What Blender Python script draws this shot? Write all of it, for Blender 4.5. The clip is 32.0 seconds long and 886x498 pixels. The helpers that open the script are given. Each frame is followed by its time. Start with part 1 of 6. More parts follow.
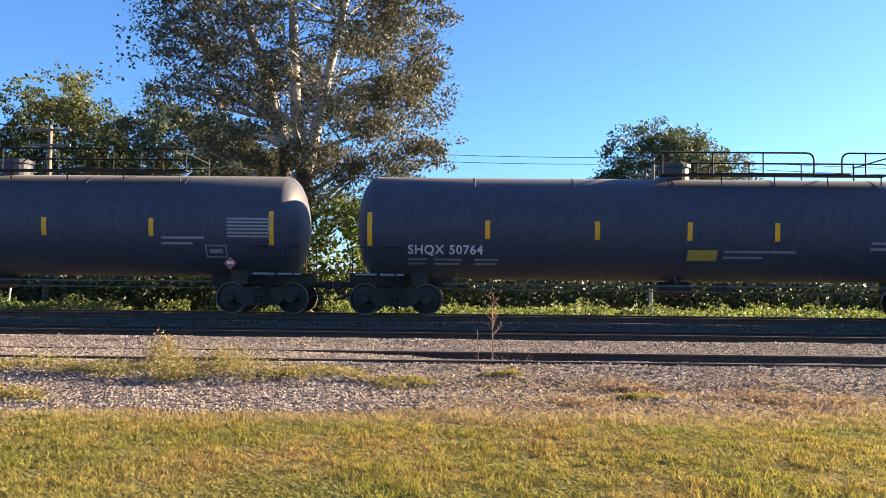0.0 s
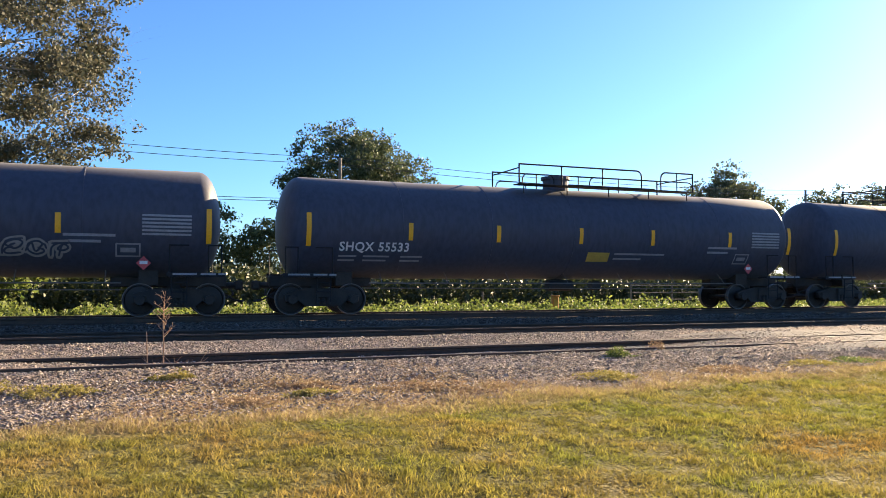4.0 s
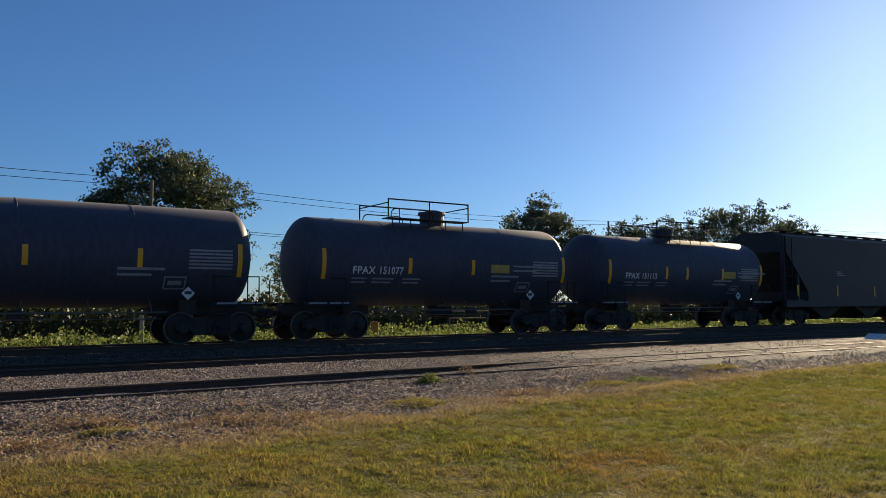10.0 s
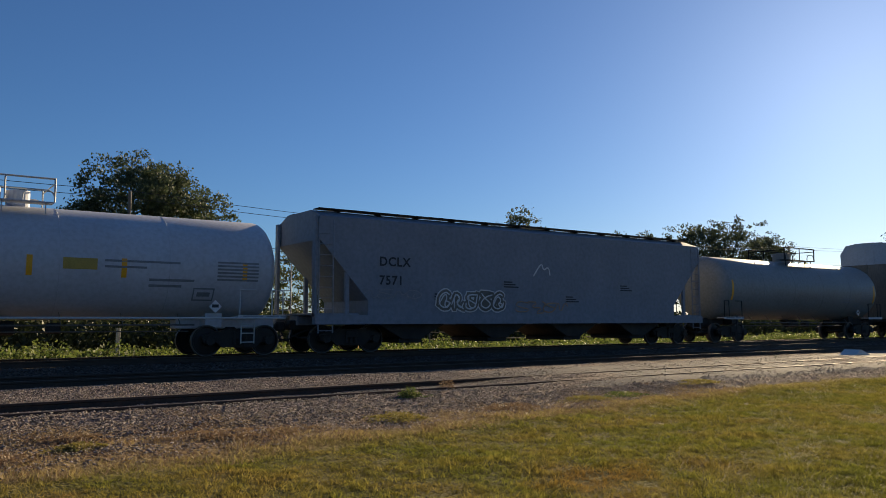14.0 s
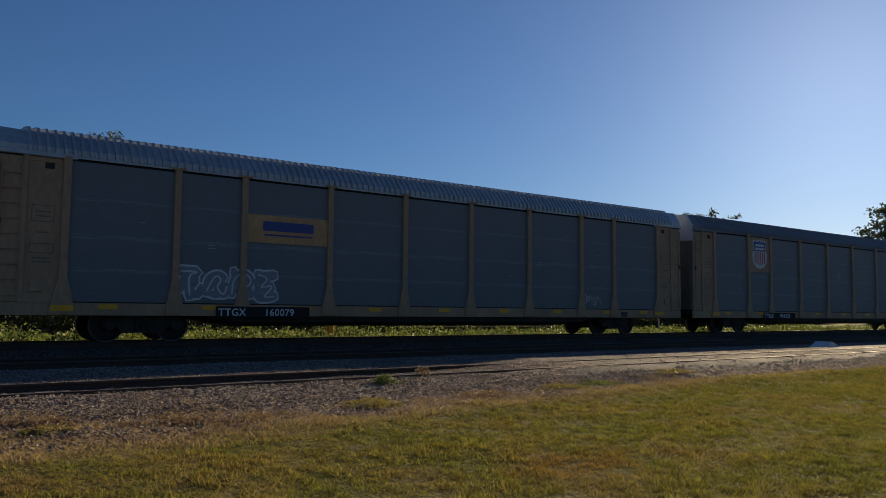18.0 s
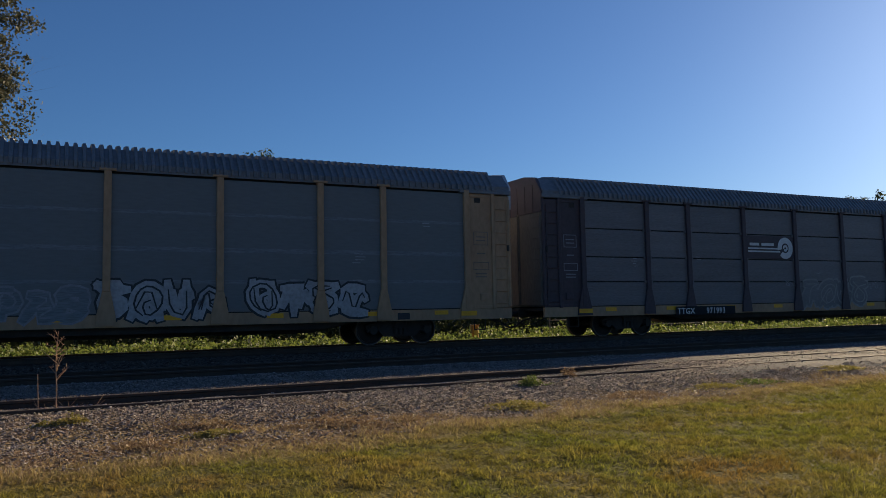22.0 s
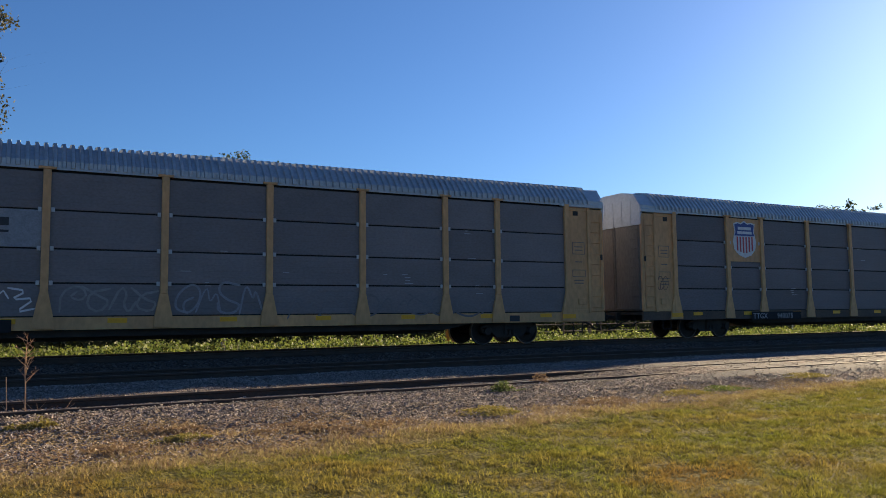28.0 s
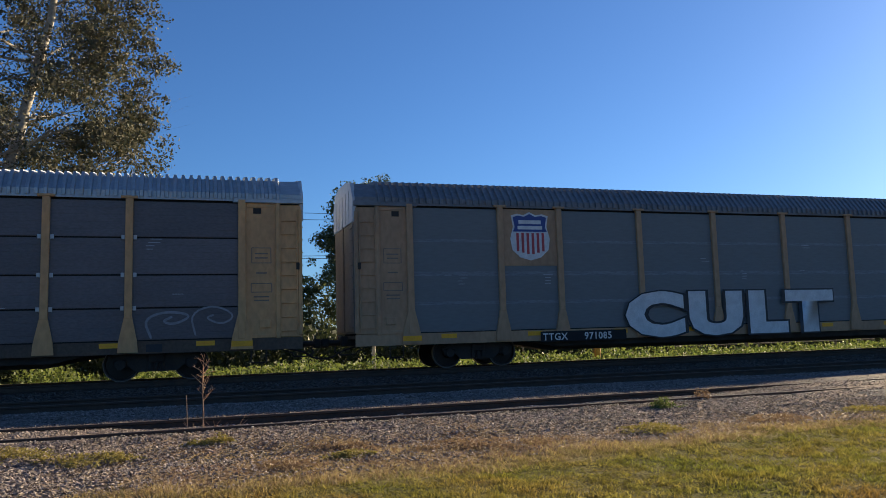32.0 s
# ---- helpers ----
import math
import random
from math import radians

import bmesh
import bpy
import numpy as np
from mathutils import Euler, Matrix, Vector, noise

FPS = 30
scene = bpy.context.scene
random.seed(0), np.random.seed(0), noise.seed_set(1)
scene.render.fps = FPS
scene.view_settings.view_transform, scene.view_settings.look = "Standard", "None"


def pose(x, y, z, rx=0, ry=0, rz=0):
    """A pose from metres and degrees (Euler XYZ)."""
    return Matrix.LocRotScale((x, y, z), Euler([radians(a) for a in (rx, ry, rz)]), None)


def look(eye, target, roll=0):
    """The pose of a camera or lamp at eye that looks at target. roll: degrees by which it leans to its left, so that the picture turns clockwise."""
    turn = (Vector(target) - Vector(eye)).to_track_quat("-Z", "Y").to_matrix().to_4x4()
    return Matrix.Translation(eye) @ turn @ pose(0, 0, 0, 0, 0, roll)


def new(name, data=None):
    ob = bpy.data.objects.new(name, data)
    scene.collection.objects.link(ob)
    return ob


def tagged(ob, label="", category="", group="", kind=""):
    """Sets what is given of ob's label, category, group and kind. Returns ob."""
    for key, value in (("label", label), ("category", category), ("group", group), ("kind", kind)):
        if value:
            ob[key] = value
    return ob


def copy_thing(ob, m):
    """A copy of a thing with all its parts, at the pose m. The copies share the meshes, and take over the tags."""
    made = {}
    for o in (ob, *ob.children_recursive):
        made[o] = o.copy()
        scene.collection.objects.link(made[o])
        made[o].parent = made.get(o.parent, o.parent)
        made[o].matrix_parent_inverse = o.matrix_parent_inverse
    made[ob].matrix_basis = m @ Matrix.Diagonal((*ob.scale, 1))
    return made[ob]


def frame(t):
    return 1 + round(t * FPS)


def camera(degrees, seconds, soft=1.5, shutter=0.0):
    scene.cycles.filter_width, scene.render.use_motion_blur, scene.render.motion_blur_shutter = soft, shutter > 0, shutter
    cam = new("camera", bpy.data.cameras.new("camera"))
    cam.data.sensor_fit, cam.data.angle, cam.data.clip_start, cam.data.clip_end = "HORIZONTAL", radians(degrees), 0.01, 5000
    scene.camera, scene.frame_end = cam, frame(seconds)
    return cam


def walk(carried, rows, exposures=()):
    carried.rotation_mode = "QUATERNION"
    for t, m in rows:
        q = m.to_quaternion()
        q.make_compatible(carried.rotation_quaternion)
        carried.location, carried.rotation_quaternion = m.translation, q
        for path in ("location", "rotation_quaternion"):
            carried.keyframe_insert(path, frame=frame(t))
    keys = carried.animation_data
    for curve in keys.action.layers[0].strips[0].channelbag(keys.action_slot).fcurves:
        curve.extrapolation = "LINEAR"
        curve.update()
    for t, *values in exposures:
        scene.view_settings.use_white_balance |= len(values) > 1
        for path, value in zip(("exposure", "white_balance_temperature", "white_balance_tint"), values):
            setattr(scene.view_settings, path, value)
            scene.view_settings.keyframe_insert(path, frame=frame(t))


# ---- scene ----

# ---- camera ----
PATH = [
    (0, -0.323, 0.018, -0.025, 92.44, -0.57, 1.18),
    (0.5, -0.353, 0.005, -0.018, 92.20, -0.30, 0.95),
    (1, -0.335, 0.004, -0.015, 92.71, -0.40, 0.04),
    (1.5, -0.317, 0.014, -0.026, 92.47, -0.33, -2.54),
    (2, -0.339, 0.006, -0.016, 93.16, -0.35, -3.94),
    (2.5, -0.325, 0.016, -0.020, 94.00, 0.26, -2.97),
    (3, -0.290, 0.036, -0.012, 94.54, 0.83, -5.71),
    (3.5, -0.244, 0.036, -0.016, 94.58, 0.73, -10.08),
    (4, -0.132, 0.029, -0.029, 92.42, -0.10, -21.08),
    (4.5, -0.079, 0.043, -0.037, 92.27, 0.11, -25.20),
    (6.5, 0.019, -0.033, 0.007, 94.05, 0.37, -32.29),
    (7, 0.021, -0.058, 0.012, 93.55, 0.38, -33.12),
    (7.5, 0.022, -0.055, 0.011, 93.69, 0.58, -34.10),
    (8, 0.013, -0.063, 0.013, 93.97, 0.53, -33.97),
    (8.5, 0.010, -0.068, 0.006, 94.00, 0.81, -33.23),
    (9, 0.013, -0.072, 0.014, 94.43, 0.64, -32.26),
    (9.5, 0.022, -0.083, 0.011, 94.55, 0.68, -33.06),
    (10, 0.029, -0.085, 0.008, 94.28, 0.39, -33.78),
    (10.5, 0.022, -0.070, 0.008, 94.95, 0.33, -34.35),
    (11, 0.013, -0.061, 0.016, 95.23, 0.12, -33.91),
    (11.5, 0.020, -0.073, 0.013, 95.46, 0.08, -33.10),
    (12, 0.022, -0.055, 0.006, 95.01, -0.01, -33.73),
    (12.5, 0.021, -0.034, 0.010, 94.92, -0.06, -33.63),
    (13, 0.028, -0.034, 0.011, 94.90, -0.12, -34.15),
    (13.5, 0.029, -0.046, 0.008, 94.84, 0.04, -35.30),
    (14, 0.032, -0.041, 0.007, 95.30, 0.13, -35.25),
    (14.5, 0.030, -0.005, 0.010, 95.02, -0.32, -35.47),
    (16.5, 0.076, 0.047, -0.022, 94.71, -0.46, -36.66),
    (17, 0.100, 0.065, -0.026, 94.31, -0.56, -36.99),
    (17.5, 0.097, 0.079, -0.026, 94.23, -0.67, -37.07),
    (18, 0.097, 0.070, -0.031, 94.48, -0.57, -37.00),
    (18.5, 0.099, 0.026, -0.014, 94.43, -0.79, -37.23),
    (19, 0.100, 0.035, -0.024, 93.82, -0.89, -37.31),
    (19.5, 0.099, 0.039, -0.011, 93.99, -1.07, -37.24),
    (20, 0.090, 0.048, -0.019, 94.89, -0.65, -36.44),
    (20.5, 0.095, 0.021, -0.009, 94.95, 0.98, -33.67),
    (21, 0.082, 0.035, -0.013, 94.43, 1.32, -30.50),
    (21.5, 0.068, 0.043, -0.007, 94.25, 1.37, -26.25),
    (22, 0.093, 0.039, -0.009, 94.59, 1.10, -26.60),
    (22.5, 0.085, 0.002, -0.005, 94.80, 0.73, -27.54),
    (23, 0.075, 0.019, -0.010, 95.30, 0.99, -26.64),
    (23.5, 0.086, 0.025, -0.021, 94.91, 1.06, -26.25),
    (24, 0.077, 0.018, -0.023, 94.55, 0.80, -25.52),
    (24.5, 0.083, 0.005, -0.023, 94.51, 0.65, -24.97),
    (25, 0.094, -0.002, -0.008, 94.40, 0.63, -26.19),
    (25.5, 0.101, -0.014, -0.014, 94.58, 0.78, -27.66),
    (27.5, 0.107, -0.019, 0.028, 94.38, 0.50, -28.53),
    (28, 0.096, -0.075, 0.026, 94.81, 0.61, -28.32),
    (28.5, 0.088, -0.002, 0.044, 94.96, 0.65, -27.67),
    (29, 0.095, 0.017, 0.035, 94.68, 1.09, -25.69),
    (29.5, 0.114, 0.018, 0.036, 94.43, 1.38, -25.52),
    (30, 0.088, 0.026, 0.031, 94.40, 0.80, -26.11),
    (30.5, 0.071, 0.031, 0.056, 95.47, 0.75, -26.53),
    (31, 0.052, 0.037, 0.050, 95.77, 0.61, -25.77),
    (31.5, 0.041, 0.039, 0.037, 95.59, 1.13, -24.90),
    (32, -0.077, 0.060, 0.017, 96.23, 1.67, -18.19),
]
cam = camera(58.8, 32.0, soft=0.7)
walk(cam, [(t, pose(x, y, z, a, b, c)) for t, x, y, z, a, b, c in PATH],
     exposures=[(0, 2.44, 7900, 16), (3.0, 2.44, 7900, 16), (4.0, 2.29, 7900, 15), (5.5, 1.76, 7850, 13), (7.0, 1.20, 7800, 12.5), (9.0, 0.95, 7700, 12), (12.0, 0.88, 7850, 12.5), (17.0, 0.38, 7950, 13), (19.0, 0.30, 7950, 13),
                (21.0, 0.45, 7750, 12.5), (24.0, 1.14, 7700, 13), (28.0, 1.30, 7800, 13.5), (29.0, 1.25, 7600, 13), (32.0, 1.27, 7450, 13)])

# ---- light ----
SUN_AZ, SUN_EL = 65.5, 17.2          # degrees to the right of the track's normal, and above the horizon
world = bpy.data.worlds.new("sky")
scene.world = world
world.use_nodes = True
wn = world.node_tree.nodes
sky = wn.new("ShaderNodeTexSky")
sky.sky_type = "NISHITA"
sky.sun_disc = False
sky.sun_elevation, sky.sun_rotation = radians(SUN_EL), radians(SUN_AZ)
sky.altitude, sky.air_density, sky.dust_density, sky.ozone_density = 50, 1.0, 0.36, 11.0
wn["Background"].inputs["Strength"].default_value = 0.064
world.node_tree.links.new(sky.outputs[0], wn["Background"].inputs["Color"])
lamp = bpy.data.lights.new("sun", "SUN")
lamp.energy, lamp.angle, lamp.color = 5.0, radians(0.53), (1.0, 0.87, 0.64)
sun = new("sun", lamp)
sa, se = radians(SUN_AZ), radians(SUN_EL)
sun.matrix_world = look((0, 0, 60), (-math.sin(sa) * math.cos(se), -math.cos(sa) * math.cos(se), 60 - math.sin(se)))

# ---- plan (metres) ----
SPEED = 18.55                        # the train's speed
TRAIN_Y, TRAIN_Z = 23.8, -0.99       # its track's centre line and rail head
TRACKS = [(12.81, -1.208), (18.25, -1.14), (TRAIN_Y, TRAIN_Z)]


# ---- materials ----
def mat(name, base, rough=0.6, metal=0.0, vary=0.25, fine=18.0, coarse=1.3, bump=0.15, tint=None, spec=0.5, random_ob=0.0, stretch=(1, 1, 1), dust=0.0):
    m = bpy.data.materials.new(name)
    m.use_nodes = True
    n, l = m.node_tree.nodes, m.node_tree.links
    b = n["Principled BSDF"]
    b.inputs["Metallic"].default_value = metal
    b.inputs["Specular IOR Level"].default_value = spec
    b.inputs["Sheen Weight"].default_value, b.inputs["Sheen Roughness"].default_value = dust, 0.5
    co = n.new("ShaderNodeTexCoord")
    mp = n.new("ShaderNodeMapping")
    mp.inputs["Scale"].default_value = stretch
    l.new(co.outputs["Object"], mp.inputs["Vector"])
    n1, n2 = n.new("ShaderNodeTexNoise"), n.new("ShaderNodeTexNoise")
    n1.inputs["Scale"].default_value, n1.inputs["Detail"].default_value = coarse, 5
    n2.inputs["Scale"].default_value, n2.inputs["Detail"].default_value = fine, 4
    l.new(mp.outputs[0], n1.inputs["Vector"])
    l.new(mp.outputs[0], n2.inputs["Vector"])
    r = n.new("ShaderNodeValToRGB")
    t = tint or [c * 0.55 for c in base]
    r.color_ramp.elements[0].position, r.color_ramp.elements[1].position = 0.3, 0.68
    r.color_ramp.elements[0].color = (*[a * (1 - vary * 1.4) + q * vary * 1.4 for a, q in zip(base, t)], 1) if vary < 0.7 else (*t, 1)
    r.color_ramp.elements[1].color = (*base, 1)
    l.new(n1.outputs[0], r.inputs[0])
    mx = n.new("ShaderNodeMix")
    mx.data_type, mx.blend_type = "RGBA", "MULTIPLY"
    mx.inputs[0].default_value = vary
    l.new(r.outputs[0], mx.inputs[6])
    r2 = n.new("ShaderNodeValToRGB")
    r2.color_ramp.elements[0].position, r2.color_ramp.elements[1].position = 0.32, 0.62
    r2.color_ramp.elements[0].color = (0.45, 0.43, 0.4, 1)
    l.new(n2.outputs[0], r2.inputs[0])
    l.new(r2.outputs[0], mx.inputs[7])
    out = mx.outputs[2]
    if random_ob:
        oi, hs, ma = n.new("ShaderNodeObjectInfo"), n.new("ShaderNodeHueSaturation"), n.new("ShaderNodeMapRange")
        ma.inputs[3].default_value, ma.inputs[4].default_value = 1 - random_ob, 1 + random_ob
        l.new(oi.outputs["Random"], ma.inputs[0])
        l.new(ma.outputs[0], hs.inputs["Value"])
        l.new(out, hs.inputs["Color"])
        out = hs.outputs[0]
    l.new(out, b.inputs["Base Color"])
    mr = n.new("ShaderNodeMapRange")
    mr.inputs[3].default_value, mr.inputs[4].default_value = max(0.05, rough - 0.12), min(1, rough + 0.12)
    l.new(n1.outputs[0], mr.inputs[0])
    l.new(mr.outputs[0], b.inputs["Roughness"])
    if bump:
        bp = n.new("ShaderNodeBump")
        bp.inputs["Strength"].default_value, bp.inputs["Distance"].default_value = bump, 0.02
        l.new(n2.outputs[0], bp.inputs["Height"])
        l.new(bp.outputs[0], b.inputs["Normal"])
    return m


def leaf_mat(name, a, b_, back=0.35, rough=0.55):
    m = bpy.data.materials.new(name)
    m.use_nodes = True
    n, l = m.node_tree.nodes, m.node_tree.links
    p = n["Principled BSDF"]
    g = n.new("ShaderNodeNewGeometry")
    r = n.new("ShaderNodeValToRGB")
    r.color_ramp.elements[0].color, r.color_ramp.elements[1].color = (*a, 1), (*b_, 1)
    l.new(g.outputs["Random Per Island"], r.inputs[0])
    l.new(r.outputs[0], p.inputs["Base Color"])
    p.inputs["Roughness"].default_value = rough
    p.inputs["Specular IOR Level"].default_value = 0.18
    tr, mix = n.new("ShaderNodeBsdfTranslucent"), n.new("ShaderNodeMixShader")
    hs = n.new("ShaderNodeHueSaturation")
    hs.inputs["Saturation"].default_value, hs.inputs["Value"].default_value = 1.15, 1.5
    l.new(r.outputs[0], hs.inputs["Color"])
    l.new(hs.outputs[0], tr.inputs["Color"])
    mix.inputs[0].default_value = back
    l.new(p.outputs[0], mix.inputs[1])
    l.new(tr.outputs[0], mix.inputs[2])
    l.new(mix.outputs[0], n["Material Output"].inputs["Surface"])
    return m


M = {
    "tank_black": mat("black_tank_paint", (0.048, 0.055, 0.082), 0.55, 0, 0.4, 9, 0.5, 0.04, dust=0.08, spec=0.25, tint=(0.072, 0.070, 0.084), stretch=(1, 1, 0.35)),
    "tank_white": mat("white_tank_paint", (0.52, 0.545, 0.59), 0.42, 0, 0.25, 9, 0.5, 0.05),
    "tank_grey": mat("grey_tank_paint", (0.30, 0.29, 0.27), 0.5, 0, 0.35, 9, 0.5, 0.05),
    "hopper_dark": mat("black_hopper_paint", (0.024, 0.020, 0.025), 0.6, 0, 0.4, 9, 0.5, 0.06, dust=0.06),
    "hopper_grey": mat("grey_hopper_paint", (0.23, 0.255, 0.30), 0.5, 0, 0.3, 7, 0.6, 0.08),
    "steel_dark": mat("grimy_black_steel", (0.014, 0.013, 0.012), 0.7, 0, 0.5, 20, 2, 0.25, tint=(0.05, 0.035, 0.025)),
    "wheel": mat("worn_wheel_steel", (0.026, 0.022, 0.02), 0.5, 0.3, 0.4, 20, 3, 0.1),
    "rim": mat("dull_rim_edge", (0.13, 0.12, 0.115), 0.5, 0.4, 0.4, 25, 3, 0.05),
    "railing": mat("black_handrail", (0.02, 0.02, 0.022), 0.8, 0, 0.2, spec=0.25),
    "railing_pale": mat("pale_handrail", (0.55, 0.55, 0.54), 0.5, 0, 0.2),
    "yellow": mat("reflective_yellow_tape", (0.98, 0.42, 0.015), 0.45, 0, 0.2, 30, 3, 0.03),
    "white_ink": mat("white_stencil_paint", (0.72, 0.72, 0.71), 0.6, 0, 0.3, 30, 4, 0.0),
    "dim_ink": mat("worn_white_stencil", (0.30, 0.31, 0.33), 0.6, 0, 0.4, 30, 4, 0.0),
    "grey_ink": mat("thin_grey_stencil", (0.24, 0.25, 0.27), 0.6, 0, 0.4, 30, 4, 0.0),
    "black_ink": mat("black_stencil_paint", (0.03, 0.03, 0.035), 0.6, 0, 0.2, 30, 4, 0.0),
    "yellow_ink": mat("yellow_stencil_paint", (0.52, 0.35, 0.07), 0.6, 0, 0.3, 30, 4, 0.0),
    "red_ink": mat("red_placard", (0.55, 0.06, 0.07), 0.5, 0, 0.2, 30, 4, 0.0),
    "blue_ink": mat("blue_emblem_paint", (0.03, 0.07, 0.26), 0.5, 0, 0.25, 30, 4, 0.0),
    "panel": mat("galvanised_side_panel", (0.205, 0.180, 0.178), 0.5, 0.2, 0.3, 14, 0.8, 0.05, random_ob=0.14, stretch=(0.8, 1, 1.4)),
    "panel_dark": mat("dark_brown_side_panel", (0.20, 0.185, 0.19), 0.5, 0.2, 0.4, 14, 0.8, 0.1, random_ob=0.12, stretch=(0.4, 1, 3)),
    "panel_teal": mat("weathered_green_grey_panel", (0.16, 0.178, 0.182), 0.55, 0.1, 0.2, 10, 0.7, 0.015, tint=(0.125, 0.12, 0.125), stretch=(0.35, 1, 1.6)),
    "seam_pale": mat("chalky_panel_seam", (0.24, 0.26, 0.27), 0.7, 0.1, 0.6, 9, 1.4, 0.02, tint=(0.17, 0.20, 0.22), stretch=(0.6, 1, 5)),
    "panel_black": mat("dark_navy_side_panel", (0.085, 0.085, 0.105), 0.5, 0.2, 0.35, 14, 0.8, 0.05, random_ob=0.12, stretch=(0.5, 1, 2)),
    "panel_dim": mat("dull_brown_grey_panel", (0.150, 0.132, 0.138), 0.5, 0.2, 0.35, 14, 0.8, 0.05, random_ob=0.14, stretch=(0.6, 1, 1.6)),
    "rack_sill": mat("rusty_brown_sill", (0.13, 0.085, 0.055), 0.7, 0, 0.5, 12, 1.2, 0.12, tint=(0.05, 0.035, 0.03)),
    # the light caught along the brake pipe is put into this pale grey
    "pipe_grey": mat("lit_grey_pipe", (0.16, 0.15, 0.14), 0.6, 0.2, 0.4, 20, 2, 0.1),
    "orange": mat("faded_orange_paint", (0.62, 0.27, 0.05), 0.6, 0, 0.4, 14, 1.5, 0.08),
    "spray_grey": mat("chalky_grey_spray", (0.46, 0.46, 0.47), 0.65, 0, 0.45, 10, 1.5, 0.0),
    "spray_pale": mat("pale_blue_spray", (0.34, 0.42, 0.42), 0.6, 0, 0.4, 12, 1.5, 0.0),
    "spray_green": mat("dark_green_spray", (0.04, 0.10, 0.07), 0.6, 0, 0.4, 12, 1.5, 0.0),
    "spray_purple": mat("purple_spray", (0.17, 0.14, 0.27), 0.6, 0, 0.4, 12, 1.5, 0.0),
    "core": mat("dark_backing", (0.015, 0.015, 0.016), 0.9, 0, 0.2),
    "rack_yellow": mat("weathered_yellow_paint", (0.78, 0.39, 0.16), 0.6, 0, 0.32, 8, 0.7, 0.03, tint=(0.20, 0.12, 0.07), stretch=(1, 1, 0.55)),
    "rack_brown": mat("weathered_tan_paint", (0.52, 0.30, 0.165), 0.65, 0, 0.32, 8, 0.7, 0.03, tint=(0.14, 0.085, 0.06), stretch=(1, 1, 0.55)),
    # darker and greyer than the sides, to damp bounced light between the cars
    "rack_end": mat("dimmed_end_door_paint", (0.24, 0.20, 0.165), 0.7, 0, 0.45, 20, 1.2, 0.08, tint=(0.09, 0.07, 0.055), stretch=(1, 1, 0.3)),
    "rack_dark": mat("dark_maroon_paint", (0.085, 0.055, 0.064), 0.6, 0, 0.4, 9, 0.9, 0.08),
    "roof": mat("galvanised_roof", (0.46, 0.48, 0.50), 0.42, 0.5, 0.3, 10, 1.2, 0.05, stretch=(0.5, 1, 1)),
    "roof_dull": mat("dull_grey_roof", (0.22, 0.23, 0.25), 0.55, 0.3, 0.4, 10, 1.2, 0.05, stretch=(0.5, 1, 1)),
    "rail": mat("rusty_rail_side", (0.060, 0.040, 0.030), 0.75, 0.1, 0.5, 25, 3, 0.25, tint=(0.10, 0.05, 0.03)),
    "rail_top": mat("worn_rail_head", (0.13, 0.105, 0.09), 0.7, 0.5, 0.3, 30, 2, 0.0),
    "bark_pale": mat("pale_sycamore_bark", (0.52, 0.48, 0.42), 0.8, 0, 0.6, 12, 1.6, 0.3, tint=(0.16, 0.13, 0.10)),
    "bark": mat("dark_bark", (0.09, 0.07, 0.055), 0.9, 0, 0.4, 20, 3, 0.6),
    "pole": mat("weathered_pole_wood", (0.23, 0.19, 0.16), 0.85, 0, 0.4, 22, 2, 0.3, stretch=(1, 1, 0.1)),
    "post": mat("galvanised_post", (0.55, 0.55, 0.54), 0.5, 0.3, 0.3, 20, 3, 0.1),
    "cable": mat("black_cable", (0.02, 0.02, 0.02), 0.6, 0, 0.1, bump=0),
    "twig": mat("dry_twig", (0.42, 0.25, 0.155), 0.85, 0, 0.4, 40, 8, 0.2),
    "house_wall": mat("white_clapboard", (0.70, 0.70, 0.68), 0.7, 0, 0.2, 8, 1, 0.1),
    "glass": mat("dark_window_glass", (0.03, 0.035, 0.04), 0.08, 0, 0.1, bump=0),
    "concrete": mat("worn_gravel_road", (0.175, 0.162, 0.158), 0.95, 0, 0.5, 26, 1.6, 0.6, spec=0.08),
    "leaf_syc": leaf_mat("sycamore_leaves", (0.050, 0.062, 0.045), (0.112, 0.100, 0.068), 0.17, 0.7),
    "leaf_dark": leaf_mat("dark_green_leaves", (0.048, 0.066, 0.040), (0.095, 0.116, 0.060), 0.22),
    "leaf_mid": leaf_mat("olive_leaves", (0.062, 0.078, 0.036), (0.125, 0.130, 0.055), 0.28),
    "leaf_far": leaf_mat("far_tree_leaves", (0.05, 0.066, 0.042), (0.095, 0.11, 0.065), 0.25),
    # the shade under the trees is put into these darker leaf colours
    "leaf_under": leaf_mat("shade_toned_undergrowth_leaves", (0.032, 0.044, 0.024), (0.070, 0.082, 0.038), 0.14),
    "leaf_weed": leaf_mat("weed_leaves", (0.052, 0.080, 0.030), (0.155, 0.180, 0.064), 0.38),
    "leaf_yellow": leaf_mat("yellow_weed_leaves", (0.16, 0.145, 0.052), (0.25, 0.205, 0.086), 0.35),
    "leaf_straw": leaf_mat("straw_blades", (0.26, 0.20, 0.105), (0.40, 0.32, 0.17), 0.35),
    "leaf_dry": leaf_mat("dry_weed_leaves", (0.17, 0.115, 0.08), (0.29, 0.21, 0.13), 0.25),
    "stone": None,
}


